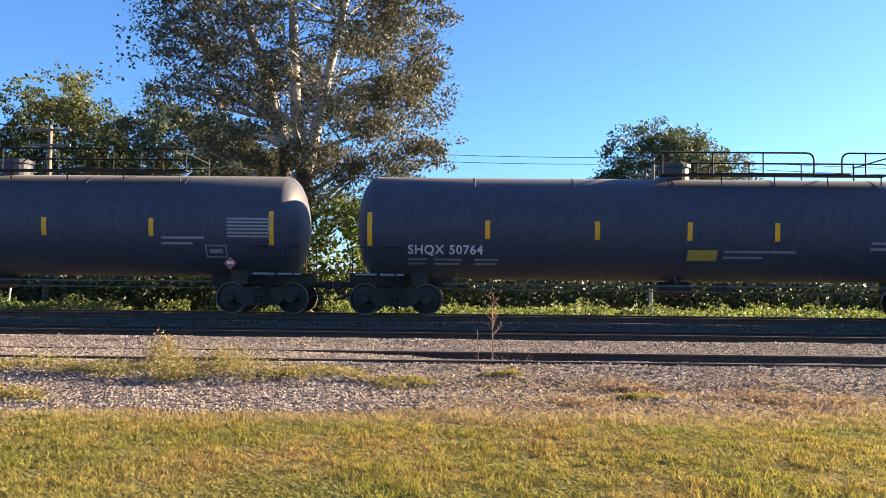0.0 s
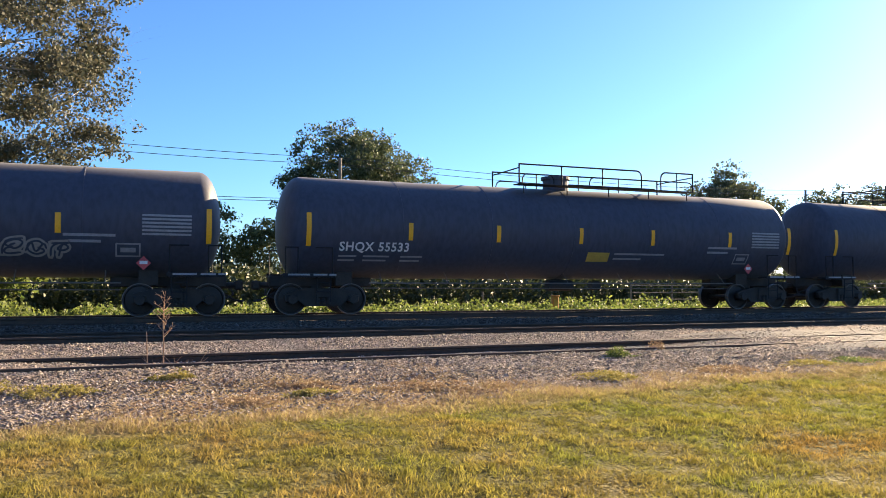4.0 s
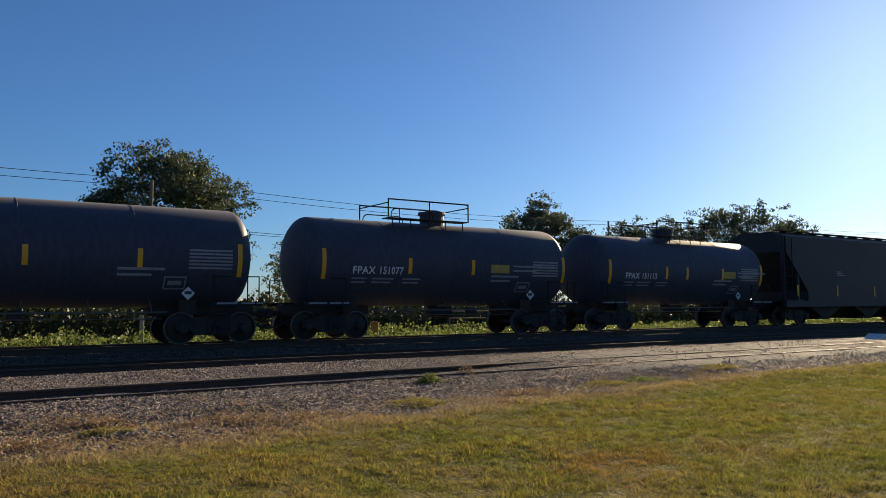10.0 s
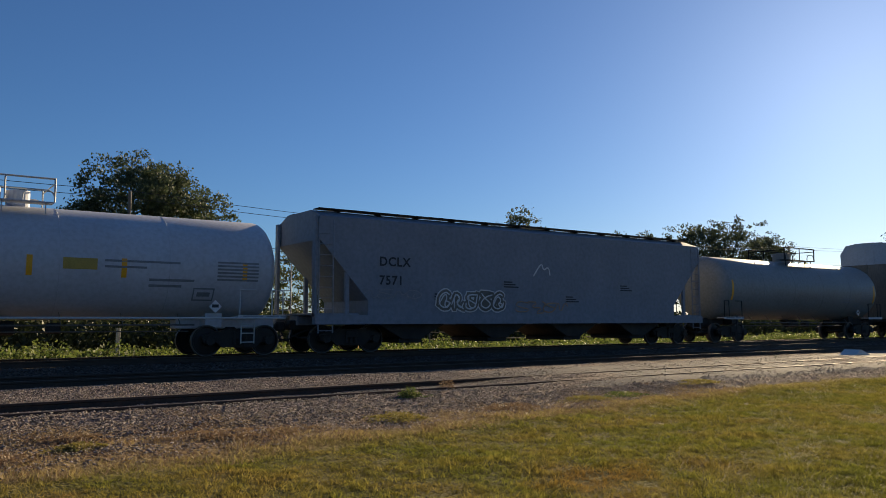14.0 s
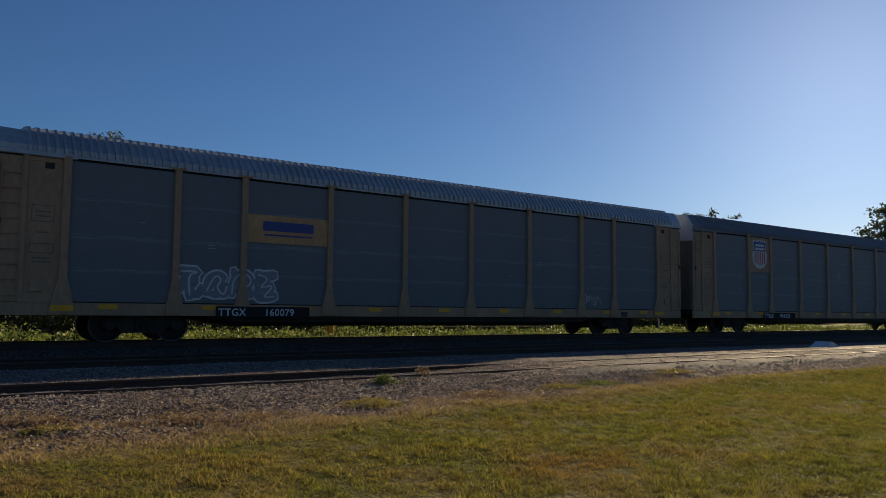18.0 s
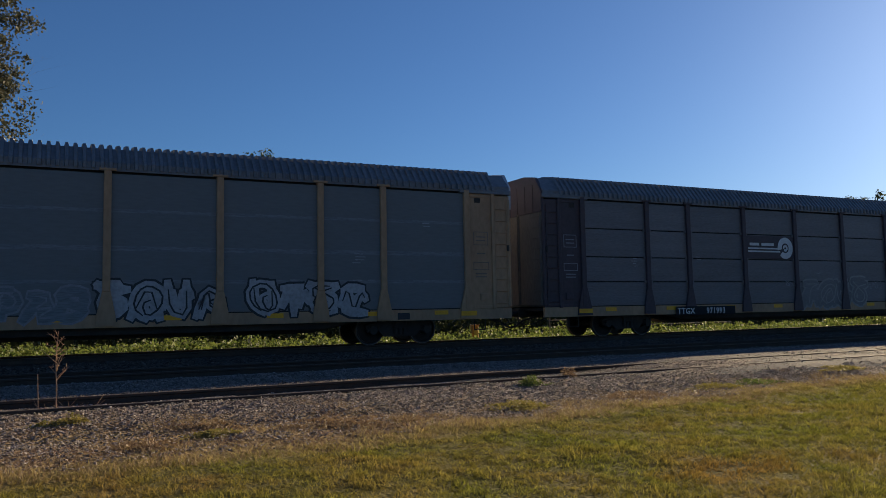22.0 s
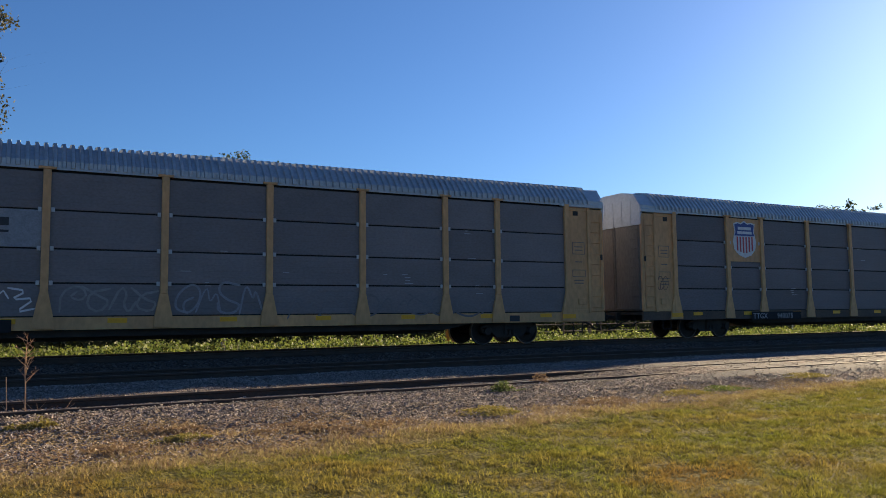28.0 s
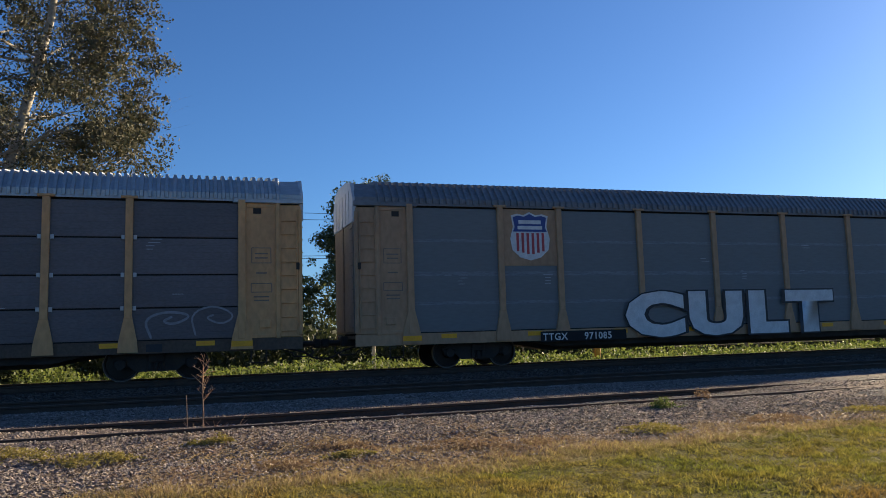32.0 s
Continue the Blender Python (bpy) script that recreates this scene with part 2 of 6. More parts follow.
def stone_mat(name="ballast_stones", tone=1.0):
    m = bpy.data.materials.new(name)
    m.use_nodes = True
    n, l = m.node_tree.nodes, m.node_tree.links
    p = n["Principled BSDF"]
    g, r = n.new("ShaderNodeNewGeometry"), n.new("ShaderNodeValToRGB")
    r.color_ramp.elements[0].color, r.color_ramp.elements[1].color = (0.12, 0.10, 0.088, 1), (0.36, 0.30, 0.262, 1)
    e = r.color_ramp.elements.new(0.6)
    e.color = (0.22, 0.18, 0.157, 1)
    for e in r.color_ramp.elements:
        e.color = (*[c * tone for c in e.color[:3]], 1)
    l.new(g.outputs["Random Per Island"], r.inputs[0])
    l.new(r.outputs[0], p.inputs["Base Color"])
    p.inputs["Roughness"].default_value = 0.85
    return m


M["stone"] = stone_mat()
M["stone_dark"] = stone_mat("dark_ballast_stones", 0.5)


def ground_mat():
    """Lawn in front, then gravel, then earth behind the tracks, with ragged borders."""
    m = bpy.data.materials.new("ground_cover")
    m.use_nodes = True
    n, l = m.node_tree.nodes, m.node_tree.links
    p = n["Principled BSDF"]
    p.inputs["Roughness"].default_value = 0.95
    p.inputs["Specular IOR Level"].default_value = 0.15
    co = n.new("ShaderNodeTexCoord")

    def noise_of(scale, detail=5, rough=0.55):
        q = n.new("ShaderNodeTexNoise")
        q.inputs["Scale"].default_value, q.inputs["Detail"].default_value, q.inputs["Roughness"].default_value = scale, detail, rough
        l.new(co.outputs["Object"], q.inputs["Vector"])
        return q.outputs[0]

    def ramp(src, *stops):
        r = n.new("ShaderNodeValToRGB")
        while len(r.color_ramp.elements) < len(stops):
            r.color_ramp.elements.new(0.5)
        for e, (pos, c) in zip(r.color_ramp.elements, stops):
            e.position, e.color = pos, (*c, 1)
        l.new(src, r.inputs[0])
        return r.outputs[0]

    def mathn(op, a, b):
        q = n.new("ShaderNodeMath")
        q.operation = op
        for i, v in enumerate((a, b)):
            if isinstance(v, (int, float)):
                q.inputs[i].default_value = v
            else:
                l.new(v, q.inputs[i])
        return q.outputs[0]

    def mix(f, a, b, mode="MIX"):
        q = n.new("ShaderNodeMix")
        q.data_type, q.blend_type = "RGBA", mode
        for i, v in ((0, f), (6, a), (7, b)):
            if isinstance(v, (int, float)):
                q.inputs[i].default_value = v
            else:
                l.new(v, q.inputs[i])
        return q.outputs[2]

    sep = n.new("ShaderNodeSeparateXYZ")
    l.new(co.outputs["Object"], sep.inputs[0])
    lawn = ramp(noise_of(0.62, 5, 0.62), (0.28, (0.20, 0.15, 0.078)), (0.37, (0.185, 0.15, 0.07)), (0.50, (0.155, 0.14, 0.058)), (0.66, (0.12, 0.122, 0.045)))
    lawn = mix(0.75, lawn, ramp(noise_of(38, 4, 0.7), (0.3, (0.35, 0.33, 0.28)), (0.65, (1, 1, 1))), "MULTIPLY")
    bend = n.new("ShaderNodeMapRange")
    bend.inputs[1].default_value, bend.inputs[2].default_value, bend.inputs[4].default_value = 1.5, 15.0, 1.3
    l.new(sep.outputs["X"], bend.inputs[0])
    edge = mathn("ADD", mathn("SUBTRACT", sep.outputs["Y"], bend.outputs[0]), mathn("MULTIPLY", mathn("SUBTRACT", noise_of(0.5, 6, 0.6), 0.5), 1.2))
    straw = ramp(mathn("DIVIDE", edge, 30.0), (0.278, (0, 0, 0)), (0.297, (1, 1, 1)))
    lawn = mix(mathn("MULTIPLY", straw, 0.8), lawn, ramp(noise_of(14, 4), (0.35, (0.20, 0.145, 0.068)), (0.6, (0.33, 0.255, 0.125))))
    vor = n.new("ShaderNodeTexVoronoi")
    vor.inputs["Scale"].default_value = 19
    l.new(co.outputs["Object"], vor.inputs["Vector"])
    bw = n.new("ShaderNodeRGBToBW")
    l.new(vor.outputs["Color"], bw.inputs[0])
    gravel = ramp(bw.outputs[0], (0.15, (0.09, 0.072, 0.065)), (0.5, (0.22, 0.18, 0.16)), (0.85, (0.40, 0.34, 0.30)))
    gravel = mix(0.5, gravel, ramp(noise_of(0.7, 5), (0.35, (0.62, 0.52, 0.44)), (0.62, (1, 1, 1))), "MULTIPLY")
    # the gravel is darker over the two far tracks
    far_tone = ramp(mathn("DIVIDE", sep.outputs["Y"], 30.0), (0.525, (1, 1, 1)), (0.56, (0.50, 0.46, 0.42)))
    gravel = mix(1.0, gravel, far_tone, "MULTIPLY")
    # straw and red-brown dead growth in the gravel next to the lawn
    y_ragged = mathn("ADD", sep.outputs["Y"], mathn("MULTIPLY", mathn("SUBTRACT", noise_of(0.45, 6, 0.7), 0.5), 4.2))
    dead = ramp(noise_of(2.4, 5), (0.35, (0.24, 0.135, 0.075)), (0.6, (0.38, 0.27, 0.12)))
    dead = mix(0.8, dead, ramp(noise_of(45, 4, 0.75), (0.32, (0.3, 0.27, 0.24)), (0.62, (1, 1, 1))), "MULTIPLY")
    band = ramp(mathn("DIVIDE", y_ragged, 30.0), (0.350, (1, 1, 1)), (0.400, (0, 0, 0)))
    where = ramp(mathn("DIVIDE", mathn("ADD", sep.outputs["X"], 2.0), 10.0), (0.0, (0, 0, 0)), (0.25, (1, 1, 1)), (0.5, (0.9, 0.9, 0.9)), (0.75, (0.35, 0.35, 0.35)))
    gravel = mix(mathn("MULTIPLY", mathn("MULTIPLY", band, where), 0.8), gravel, dead)
    is_gravel = ramp(mathn("DIVIDE", edge, 30.0), (0.297, (0, 0, 0)), (0.306, (1, 1, 1)))
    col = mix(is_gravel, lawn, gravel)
    earth = ramp(noise_of(0.5, 6), (0.3, (0.09, 0.11, 0.03)), (0.7, (0.20, 0.20, 0.07)))
    is_earth = ramp(mathn("DIVIDE", edge, 60.0), (0.425, (0, 0, 0)), (0.44, (1, 1, 1)))
    col = mix(is_earth, col, earth)
    l.new(col, p.inputs["Base Color"])
    p.inputs["Specular IOR Level"].default_value = 0.06
    bp = n.new("ShaderNodeBump")
    bp.inputs["Strength"].default_value, bp.inputs["Distance"].default_value = 0.9, 0.03
    l.new(mathn("ADD", vor.outputs["Distance"], noise_of(30, 4)), bp.inputs["Height"])
    l.new(bp.outputs[0], p.inputs["Normal"])
    return m


M["ground"] = ground_mat()


def blade_mat():
    """Lawn blades: green, straw and red-brown in patches, each blade a little different."""
    m = leaf_mat("lawn_blades", (0.58, 0.58, 0.53), (1.25, 1.2, 1.1), 0.35, 0.9)
    n, l = m.node_tree.nodes, m.node_tree.links
    n["Principled BSDF"].inputs["Specular IOR Level"].default_value = 0.04
    co, no = n.new("ShaderNodeTexCoord"), n.new("ShaderNodeTexNoise")
    no.inputs["Scale"].default_value, no.inputs["Detail"].default_value, no.inputs["Roughness"].default_value = 0.62, 5, 0.62
    l.new(co.outputs["Object"], no.inputs["Vector"])
    r = n.new("ShaderNodeValToRGB")
    stops = [(0.28, (0.33, 0.212, 0.11)), (0.38, (0.30, 0.232, 0.105)), (0.49, (0.265, 0.232, 0.09)), (0.62, (0.20, 0.207, 0.066)), (0.74, (0.265, 0.23, 0.088))]
    while len(r.color_ramp.elements) < len(stops):
        r.color_ramp.elements.new(0.5)
    for e, (pos, c) in zip(r.color_ramp.elements, stops):
        e.position, e.color = pos, (*c, 1)
    l.new(no.outputs[0], r.inputs[0])
    mx = n.new("ShaderNodeMix")
    mx.data_type, mx.blend_type = "RGBA", "MULTIPLY"
    mx.inputs[0].default_value = 1.0
    each = [x for x in n if x.bl_idname == "ShaderNodeValToRGB" and x is not r and x != r][0]
    # the last strip before the gravel is bleached straw
    sep, ed, ad, di, st = (n.new(k) for k in ("ShaderNodeSeparateXYZ", "ShaderNodeTexNoise", "ShaderNodeMath", "ShaderNodeMapRange", "ShaderNodeMix"))
    ed.inputs["Scale"].default_value, ed.inputs["Detail"].default_value, ed.inputs["Roughness"].default_value = 0.28, 6, 0.6
    l.new(co.outputs["Object"], ed.inputs["Vector"])
    l.new(co.outputs["Object"], sep.inputs[0])
    ad.operation = "MULTIPLY_ADD"
    ad.inputs[1].default_value = 1.0
    l.new(ed.outputs[0], ad.inputs[0])
    bend, rel = n.new("ShaderNodeMapRange"), n.new("ShaderNodeMath")
    bend.inputs[1].default_value, bend.inputs[2].default_value, bend.inputs[4].default_value = 1.5, 15.0, 1.3
    l.new(sep.outputs["X"], bend.inputs[0])
    rel.operation = "SUBTRACT"
    l.new(sep.outputs["Y"], rel.inputs[0])
    l.new(bend.outputs[0], rel.inputs[1])
    l.new(rel.outputs[0], ad.inputs[2])
    di.inputs[1].default_value, di.inputs[2].default_value, di.inputs[4].default_value = 8.75, 9.45, 0.8
    l.new(ad.outputs[0], di.inputs[0])
    st.data_type = "RGBA"
    st.inputs[7].default_value = (0.35, 0.30, 0.165, 1)
    l.new(di.outputs[0], st.inputs[0])
    l.new(r.outputs[0], st.inputs[6])
    # greener towards the crossing, and a worn brown patch
    gx, gm = n.new("ShaderNodeMapRange"), n.new("ShaderNodeMix")
    gx.inputs[1].default_value, gx.inputs[2].default_value, gx.inputs[4].default_value = 1.0, 6.0, 0.27
    l.new(sep.outputs["X"], gx.inputs[0])
    gm.data_type = "RGBA"
    gm.inputs[7].default_value = (0.135, 0.185, 0.05, 1)
    l.new(gx.outputs[0], gm.inputs[0])
    l.new(r.outputs[0], gm.inputs[6])
    mp, gr, no2, sm, rm, pm = (n.new(k) for k in ("ShaderNodeVectorMath", "ShaderNodeVectorMath", "ShaderNodeTexNoise", "ShaderNodeMath", "ShaderNodeMapRange", "ShaderNodeMix"))
    mp.operation, gr.operation = "MULTIPLY_ADD", "LENGTH"
    mp.inputs[1].default_value, mp.inputs[2].default_value = (1.0, 1.7, 0), (-6.2, -10.0, 0)
    l.new(co.outputs["Object"], mp.inputs[0])
    l.new(mp.outputs[0], gr.inputs[0])
    no2.inputs["Scale"].default_value = 2.5
    l.new(co.outputs["Object"], no2.inputs["Vector"])
    sm.operation = "ADD"
    l.new(gr.outputs["Value"], sm.inputs[0])
    l.new(no2.outputs[0], sm.inputs[1])
    rm.inputs[1].default_value, rm.inputs[2].default_value, rm.inputs[3].default_value, rm.inputs[4].default_value = 0.9, 1.7, 0.85, 0.0
    l.new(sm.outputs[0], rm.inputs[0])
    pm.data_type = "RGBA"
    pm.inputs[7].default_value = (0.30, 0.20, 0.09, 1)
    l.new(rm.outputs[0], pm.inputs[0])
    l.new(gm.outputs[2], pm.inputs[6])
    l.new(pm.outputs[2], st.inputs[6])
    # darker tufts a hand or two across
    tuft, tr = n.new("ShaderNodeTexNoise"), n.new("ShaderNodeValToRGB")
    tuft.inputs["Scale"].default_value, tuft.inputs["Detail"].default_value = 6.5, 5
    l.new(co.outputs["Object"], tuft.inputs["Vector"])
    l.new(tuft.outputs[0], tr.inputs[0])
    tr.color_ramp.elements[0].position, tr.color_ramp.elements[1].position = 0.38, 0.55
    tr.color_ramp.elements[0].color = (0.55, 0.55, 0.5, 1)
    tm = n.new("ShaderNodeMix")
    tm.data_type, tm.blend_type = "RGBA", "MULTIPLY"
    tm.inputs[0].default_value = 1.0
    l.new(st.outputs[2], tm.inputs[6])
    l.new(tr.outputs[0], tm.inputs[7])
    l.new(tm.outputs[2], mx.inputs[6])
    l.new(each.outputs[0], mx.inputs[7])
    l.new(mx.outputs[2], n["Principled BSDF"].inputs["Base Color"])
    hs = [x for x in n if x.bl_idname == "ShaderNodeHueSaturation"][0]
    l.new(mx.outputs[2], hs.inputs["Color"])
    return m


M["blade"] = blade_mat()


# ---- mesh helpers ----
def part(name, bm, material, parent=None, label="", smooth=False):
    """Links a bmesh as one mesh object under a thing or a part."""
    me = bpy.data.meshes.new(name)
    bm.to_mesh(me)
    bm.free()
    me.materials.append(M[material] if isinstance(material, str) else material)
    if smooth:
        me.polygons.foreach_set("use_smooth", [True] * len(me.polygons))
        me.set_sharp_from_angle(angle=radians(40))
    return place(name, me, parent, (0, 0, 0), label)


def place(name, me, parent, at, label=""):
    ob = new(name, me)
    ob.location = at
    if parent:
        ob.parent = parent
    if label:
        tagged(ob, label)
    return ob


def box(bm, c, s, chamfer=0.0):
    """A box at centre c with sizes s, its edges along z or along its length cut when chamfer is given."""
    hx, hy, hz = s[0] / 2, s[1] / 2, s[2] / 2
    k = min(chamfer, 0.45 * min(s)) if chamfer else 0.0
    if not k:
        ring = [(-hx, -hy), (hx, -hy), (hx, hy), (-hx, hy)]
        levels = [(-hz, 0.0), (hz, 0.0)]
    else:
        ring = [(-hx + k, -hy), (hx - k, -hy), (hx, -hy + k), (hx, hy - k), (hx - k, hy), (-hx + k, hy), (-hx, hy - k), (-hx, -hy + k)]
        levels = [(-hz, k), (-hz + k, 0.0), (hz - k, 0.0), (hz, k)]
    rows = []
    for z, ins in levels:
        rows.append([bm.verts.new((c[0] + x * (1 - ins / hx), c[1] + y * (1 - ins / hy), c[2] + z)) for x, y in ring])
    n = len(ring)
    for p, q in zip(rows, rows[1:]):
        for i in range(n):
            j = (i + 1) % n
            bm.faces.new((p[i], p[j], q[j], q[i]))
    bm.faces.new(rows[0][::-1])
    bm.faces.new(rows[-1])
    return bm


def rod(bm, a, b, r, seg=8, r2=None):
    """A capped round bar from a to b, tapering to r2."""
    a, b = Vector(a), Vector(b)
    q = (b - a).to_track_quat("Z", "Y").to_matrix()
    r2 = r if r2 is None else r2
    ring = [(math.cos(2 * math.pi * i / seg), math.sin(2 * math.pi * i / seg)) for i in range(seg)]
    lo = [bm.verts.new(a + q @ Vector((c * r, s * r, 0))) for c, s in ring]
    hi = [bm.verts.new(b + q @ Vector((c * r2, s * r2, 0))) for c, s in ring]
    for i in range(seg):
        j = (i + 1) % seg
        bm.faces.new((lo[i], lo[j], hi[j], hi[i]))
    bm.faces.new(lo[::-1])
    bm.faces.new(hi)
    return bm


def pipe(bm, pts, r, seg=6):
    """One bent tube through the points."""
    pts = [Vector(p) for p in pts]
    ways = [(q - p).normalized() for p, q in zip(pts, pts[1:])]
    rows, side = [], None
    for i, p in enumerate(pts):
        d = ways[0] if i == 0 else ways[-1] if i == len(pts) - 1 else (ways[i - 1] + ways[i]).normalized()
        if side is None:
            side = d.orthogonal().normalized()
        side = (side - side.dot(d) * d).normalized()
        up = d.cross(side)
        k = 1.0 if i in (0, len(pts) - 1) else 1 / max(0.5, math.sqrt(max(0.0, (1 + ways[i - 1].dot(ways[i])) / 2)))
        rows.append([bm.verts.new(p + (side * math.cos(2 * math.pi * j / seg) + up * math.sin(2 * math.pi * j / seg)) * r * k) for j in range(seg)])
    for a, b in zip(rows, rows[1:]):
        for j in range(seg):
            bm.faces.new((a[j], a[(j + 1) % seg], b[(j + 1) % seg], b[j]))
    bm.faces.new(rows[0][::-1])
    bm.faces.new(rows[-1])
    return bm


def prism(bm, prof, x0, x1):
    """A profile of (y, z) pairs drawn out along x."""
    a = [bm.verts.new((x0, y, z)) for y, z in prof]
    b = [bm.verts.new((x1, y, z)) for y, z in prof]
    k = len(prof)
    for i in range(k):
        bm.faces.new((a[i], a[(i + 1) % k], b[(i + 1) % k], b[i]))
    bm.faces.new(a[::-1])
    bm.faces.new(b)
    bmesh.ops.recalc_face_normals(bm, faces=bm.faces)
    return bm


def slab(bm, prof, y0, y1):
    """A profile of (x, z) pairs drawn out along y."""
    a = [bm.verts.new((x, y0, z)) for x, z in prof]
    b = [bm.verts.new((x, y1, z)) for x, z in prof]
    k = len(prof)
    for i in range(k):
        bm.faces.new((a[i], a[(i + 1) % k], b[(i + 1) % k], b[i]))
    bm.faces.new(a[::-1])
    bm.faces.new(b)
    bmesh.ops.recalc_face_normals(bm, faces=bm.faces)
    return bm


def lathe_x(bm, prof, cz, seg=48):
    """Turns a profile of (x, radius) about the x axis at height cz."""
    rings = []
    for x, r in prof:
        if r < 1e-4:
            rings.append([bm.verts.new((x, 0, cz))])
        else:
            rings.append([bm.verts.new((x, r * math.cos(2 * math.pi * i / seg), cz + r * math.sin(2 * math.pi * i / seg))) for i in range(seg)])
    for p, q in zip(rings, rings[1:]):
        for i in range(seg):
            j = (i + 1) % seg
            if len(p) == 1:
                bm.faces.new((p[0], q[j], q[i]))
            elif len(q) == 1:
                bm.faces.new((p[i], p[j], q[0]))
            else:
                bm.faces.new((p[i], p[j], q[j], q[i]))
    bmesh.ops.recalc_face_normals(bm, faces=bm.faces)
    return bm


def letters(text, size, space=1.0, fat=0.0):
    cu = bpy.data.curves.new("lettering", "FONT")
    cu.body, cu.size, cu.space_character, cu.offset = text, size, space, fat
    cu.align_x, cu.align_y = "LEFT", "BOTTOM_BASELINE"
    cu.resolution_u = 3
    ob = bpy.data.objects.new("lettering", cu)
    me = bpy.data.meshes.new_from_object(ob)
    bpy.data.objects.remove(ob)
    bpy.data.curves.remove(cu)
    bm = bmesh.new()
    bm.from_mesh(me)
    bpy.data.meshes.remove(me)
    return bm


def on_side(bm, x, z, surf):
    """Lays a flat drawing (x across, y up) on a car's near side; surf gives y for a height z."""
    for v in bm.verts:
        h = z + v.co.y
        v.co = Vector((x + v.co.x, surf(h) - v.co.z, h))
    return bm


def rect(bm, x0, y0, x1, y1, lift=0.0, steps=4):
    prev = None
    for i in range(steps + 1):
        y = y0 + (y1 - y0) * i / steps
        row = (bm.verts.new((x0, y, lift)), bm.verts.new((x1, y, lift)))
        if prev:
            bm.faces.new((prev[0], prev[1], row[1], row[0]))
        prev = row
    return bm


def poly(bm, pts, lift=0.0):
    bm.faces.new([bm.verts.new((x, y, lift)) for x, y in pts])
    return bm


# ---- the ground and the tracks ----
def ground_height(x, y):
    prof = [(-400, -1.7), (0, -1.64), (5, -1.62), (8.5, -1.56), (10.3, -1.44), (11.2, -1.32), (11.95, -1.254), (12.2, -1.345), (13.4, -1.345), (13.7, -1.335), (14.2, -1.33), (15.2, -1.28), (16.0, -1.20), (16.4, -1.22), (17.0, -1.33), (19.6, -1.33),
            (20.8, -1.34), (22.2, -1.16), (25.4, -1.16), (27.5, -1.5), (60, -1.6), (6000, -2.0)]
    # the near track is filled with gravel between its rails towards both ends
    k = min(1, max(0, -x / 3.5, (x - 7.5) / 4.5))
    bury = 0.12 * k * k * (3 - 2 * k) * min(1, max(0, (y - 11.95) / 0.2)) * min(1, max(0, (13.75 - y) / 0.35)) if 11.95 < y < 13.75 else 0
    for (y0, z0), (y1, z1) in zip(prof, prof[1:]):
        if y <= y1:
            f = (y - y0) / (y1 - y0)
            f = f * f * (3 - 2 * f)
            return z0 + (z1 - z0) * f + bury + (0.035 * noise.noise((x * 0.35, y * 0.6, 0)) + 0.02 * noise.noise((x * 1.4, y * 1.9, 3)) if -2 < y < 60 else 0)
    return prof[-1][1]


def build_ground():
    xs = [-3000, -600, -200, -90, -50] + [-30 + 0.5 * i for i in range(161)] + [55, 62, 72, 90, 130, 200, 400, 900, 4000]
    ys = [-600, -150, -40, -12, -4] + [0.4 * i for i in range(25)] + [10 + 0.2 * i for i in range(50)] + [20 + 0.4 * i for i in range(22)] + [30, 33, 37, 42, 50, 62, 80, 120, 200, 400, 1000, 4500]
    bm = bmesh.new()
    grid = [[bm.verts.new((x, y, ground_height(x, y))) for x in xs] for y in ys]
    for a, b in zip(grid, grid[1:]):
        for i in range(len(xs) - 1):
            bm.faces.new((a[i], a[i + 1], b[i + 1], b[i]))
    tagged(part("ground", bm, "ground", smooth=True), "mown lawn, grey gravel ballast and rough earth beyond the tracks", "ground", kind="structure")


build_ground()
RAIL_PROFILE = [(-0.07, -0.172), (0.07, -0.172), (0.07, -0.160), (0.012, -0.140), (0.010, -0.05), (0.036, -0.036), (0.036, -0.006), (0.026, -0.001),
                (-0.026, -0.001), (-0.036, -0.006), (-0.036, -0.036), (-0.010, -0.05), (-0.012, -0.140), (-0.07, -0.160)]


def build_tracks():
    for cy, z in TRACKS:
        base = new("railway_track")
        base.location = (0, cy, z)
        for s in (-1, 1):
            bm = bmesh.new()
            prism(bm, [(y + s * 0.7525, h) for y, h in RAIL_PROFILE], -120, 320)
            rail = part("rail", bm, "rail", base)
            bm = bmesh.new()
            prism(bm, [(s * 0.7525 - 0.025, -0.002), (s * 0.7525 + 0.025, -0.002), (s * 0.7525 + 0.025, 0.002), (s * 0.7525 - 0.025, 0.002)], -120, 320)
            part("running_surface", bm, "rail_top", rail, "worn bright rail head")
        tagged(base, "rusty steel railway track with worn bright rail heads in ballast", "railway track", "parallel tracks", kind="structure")


build_tracks()


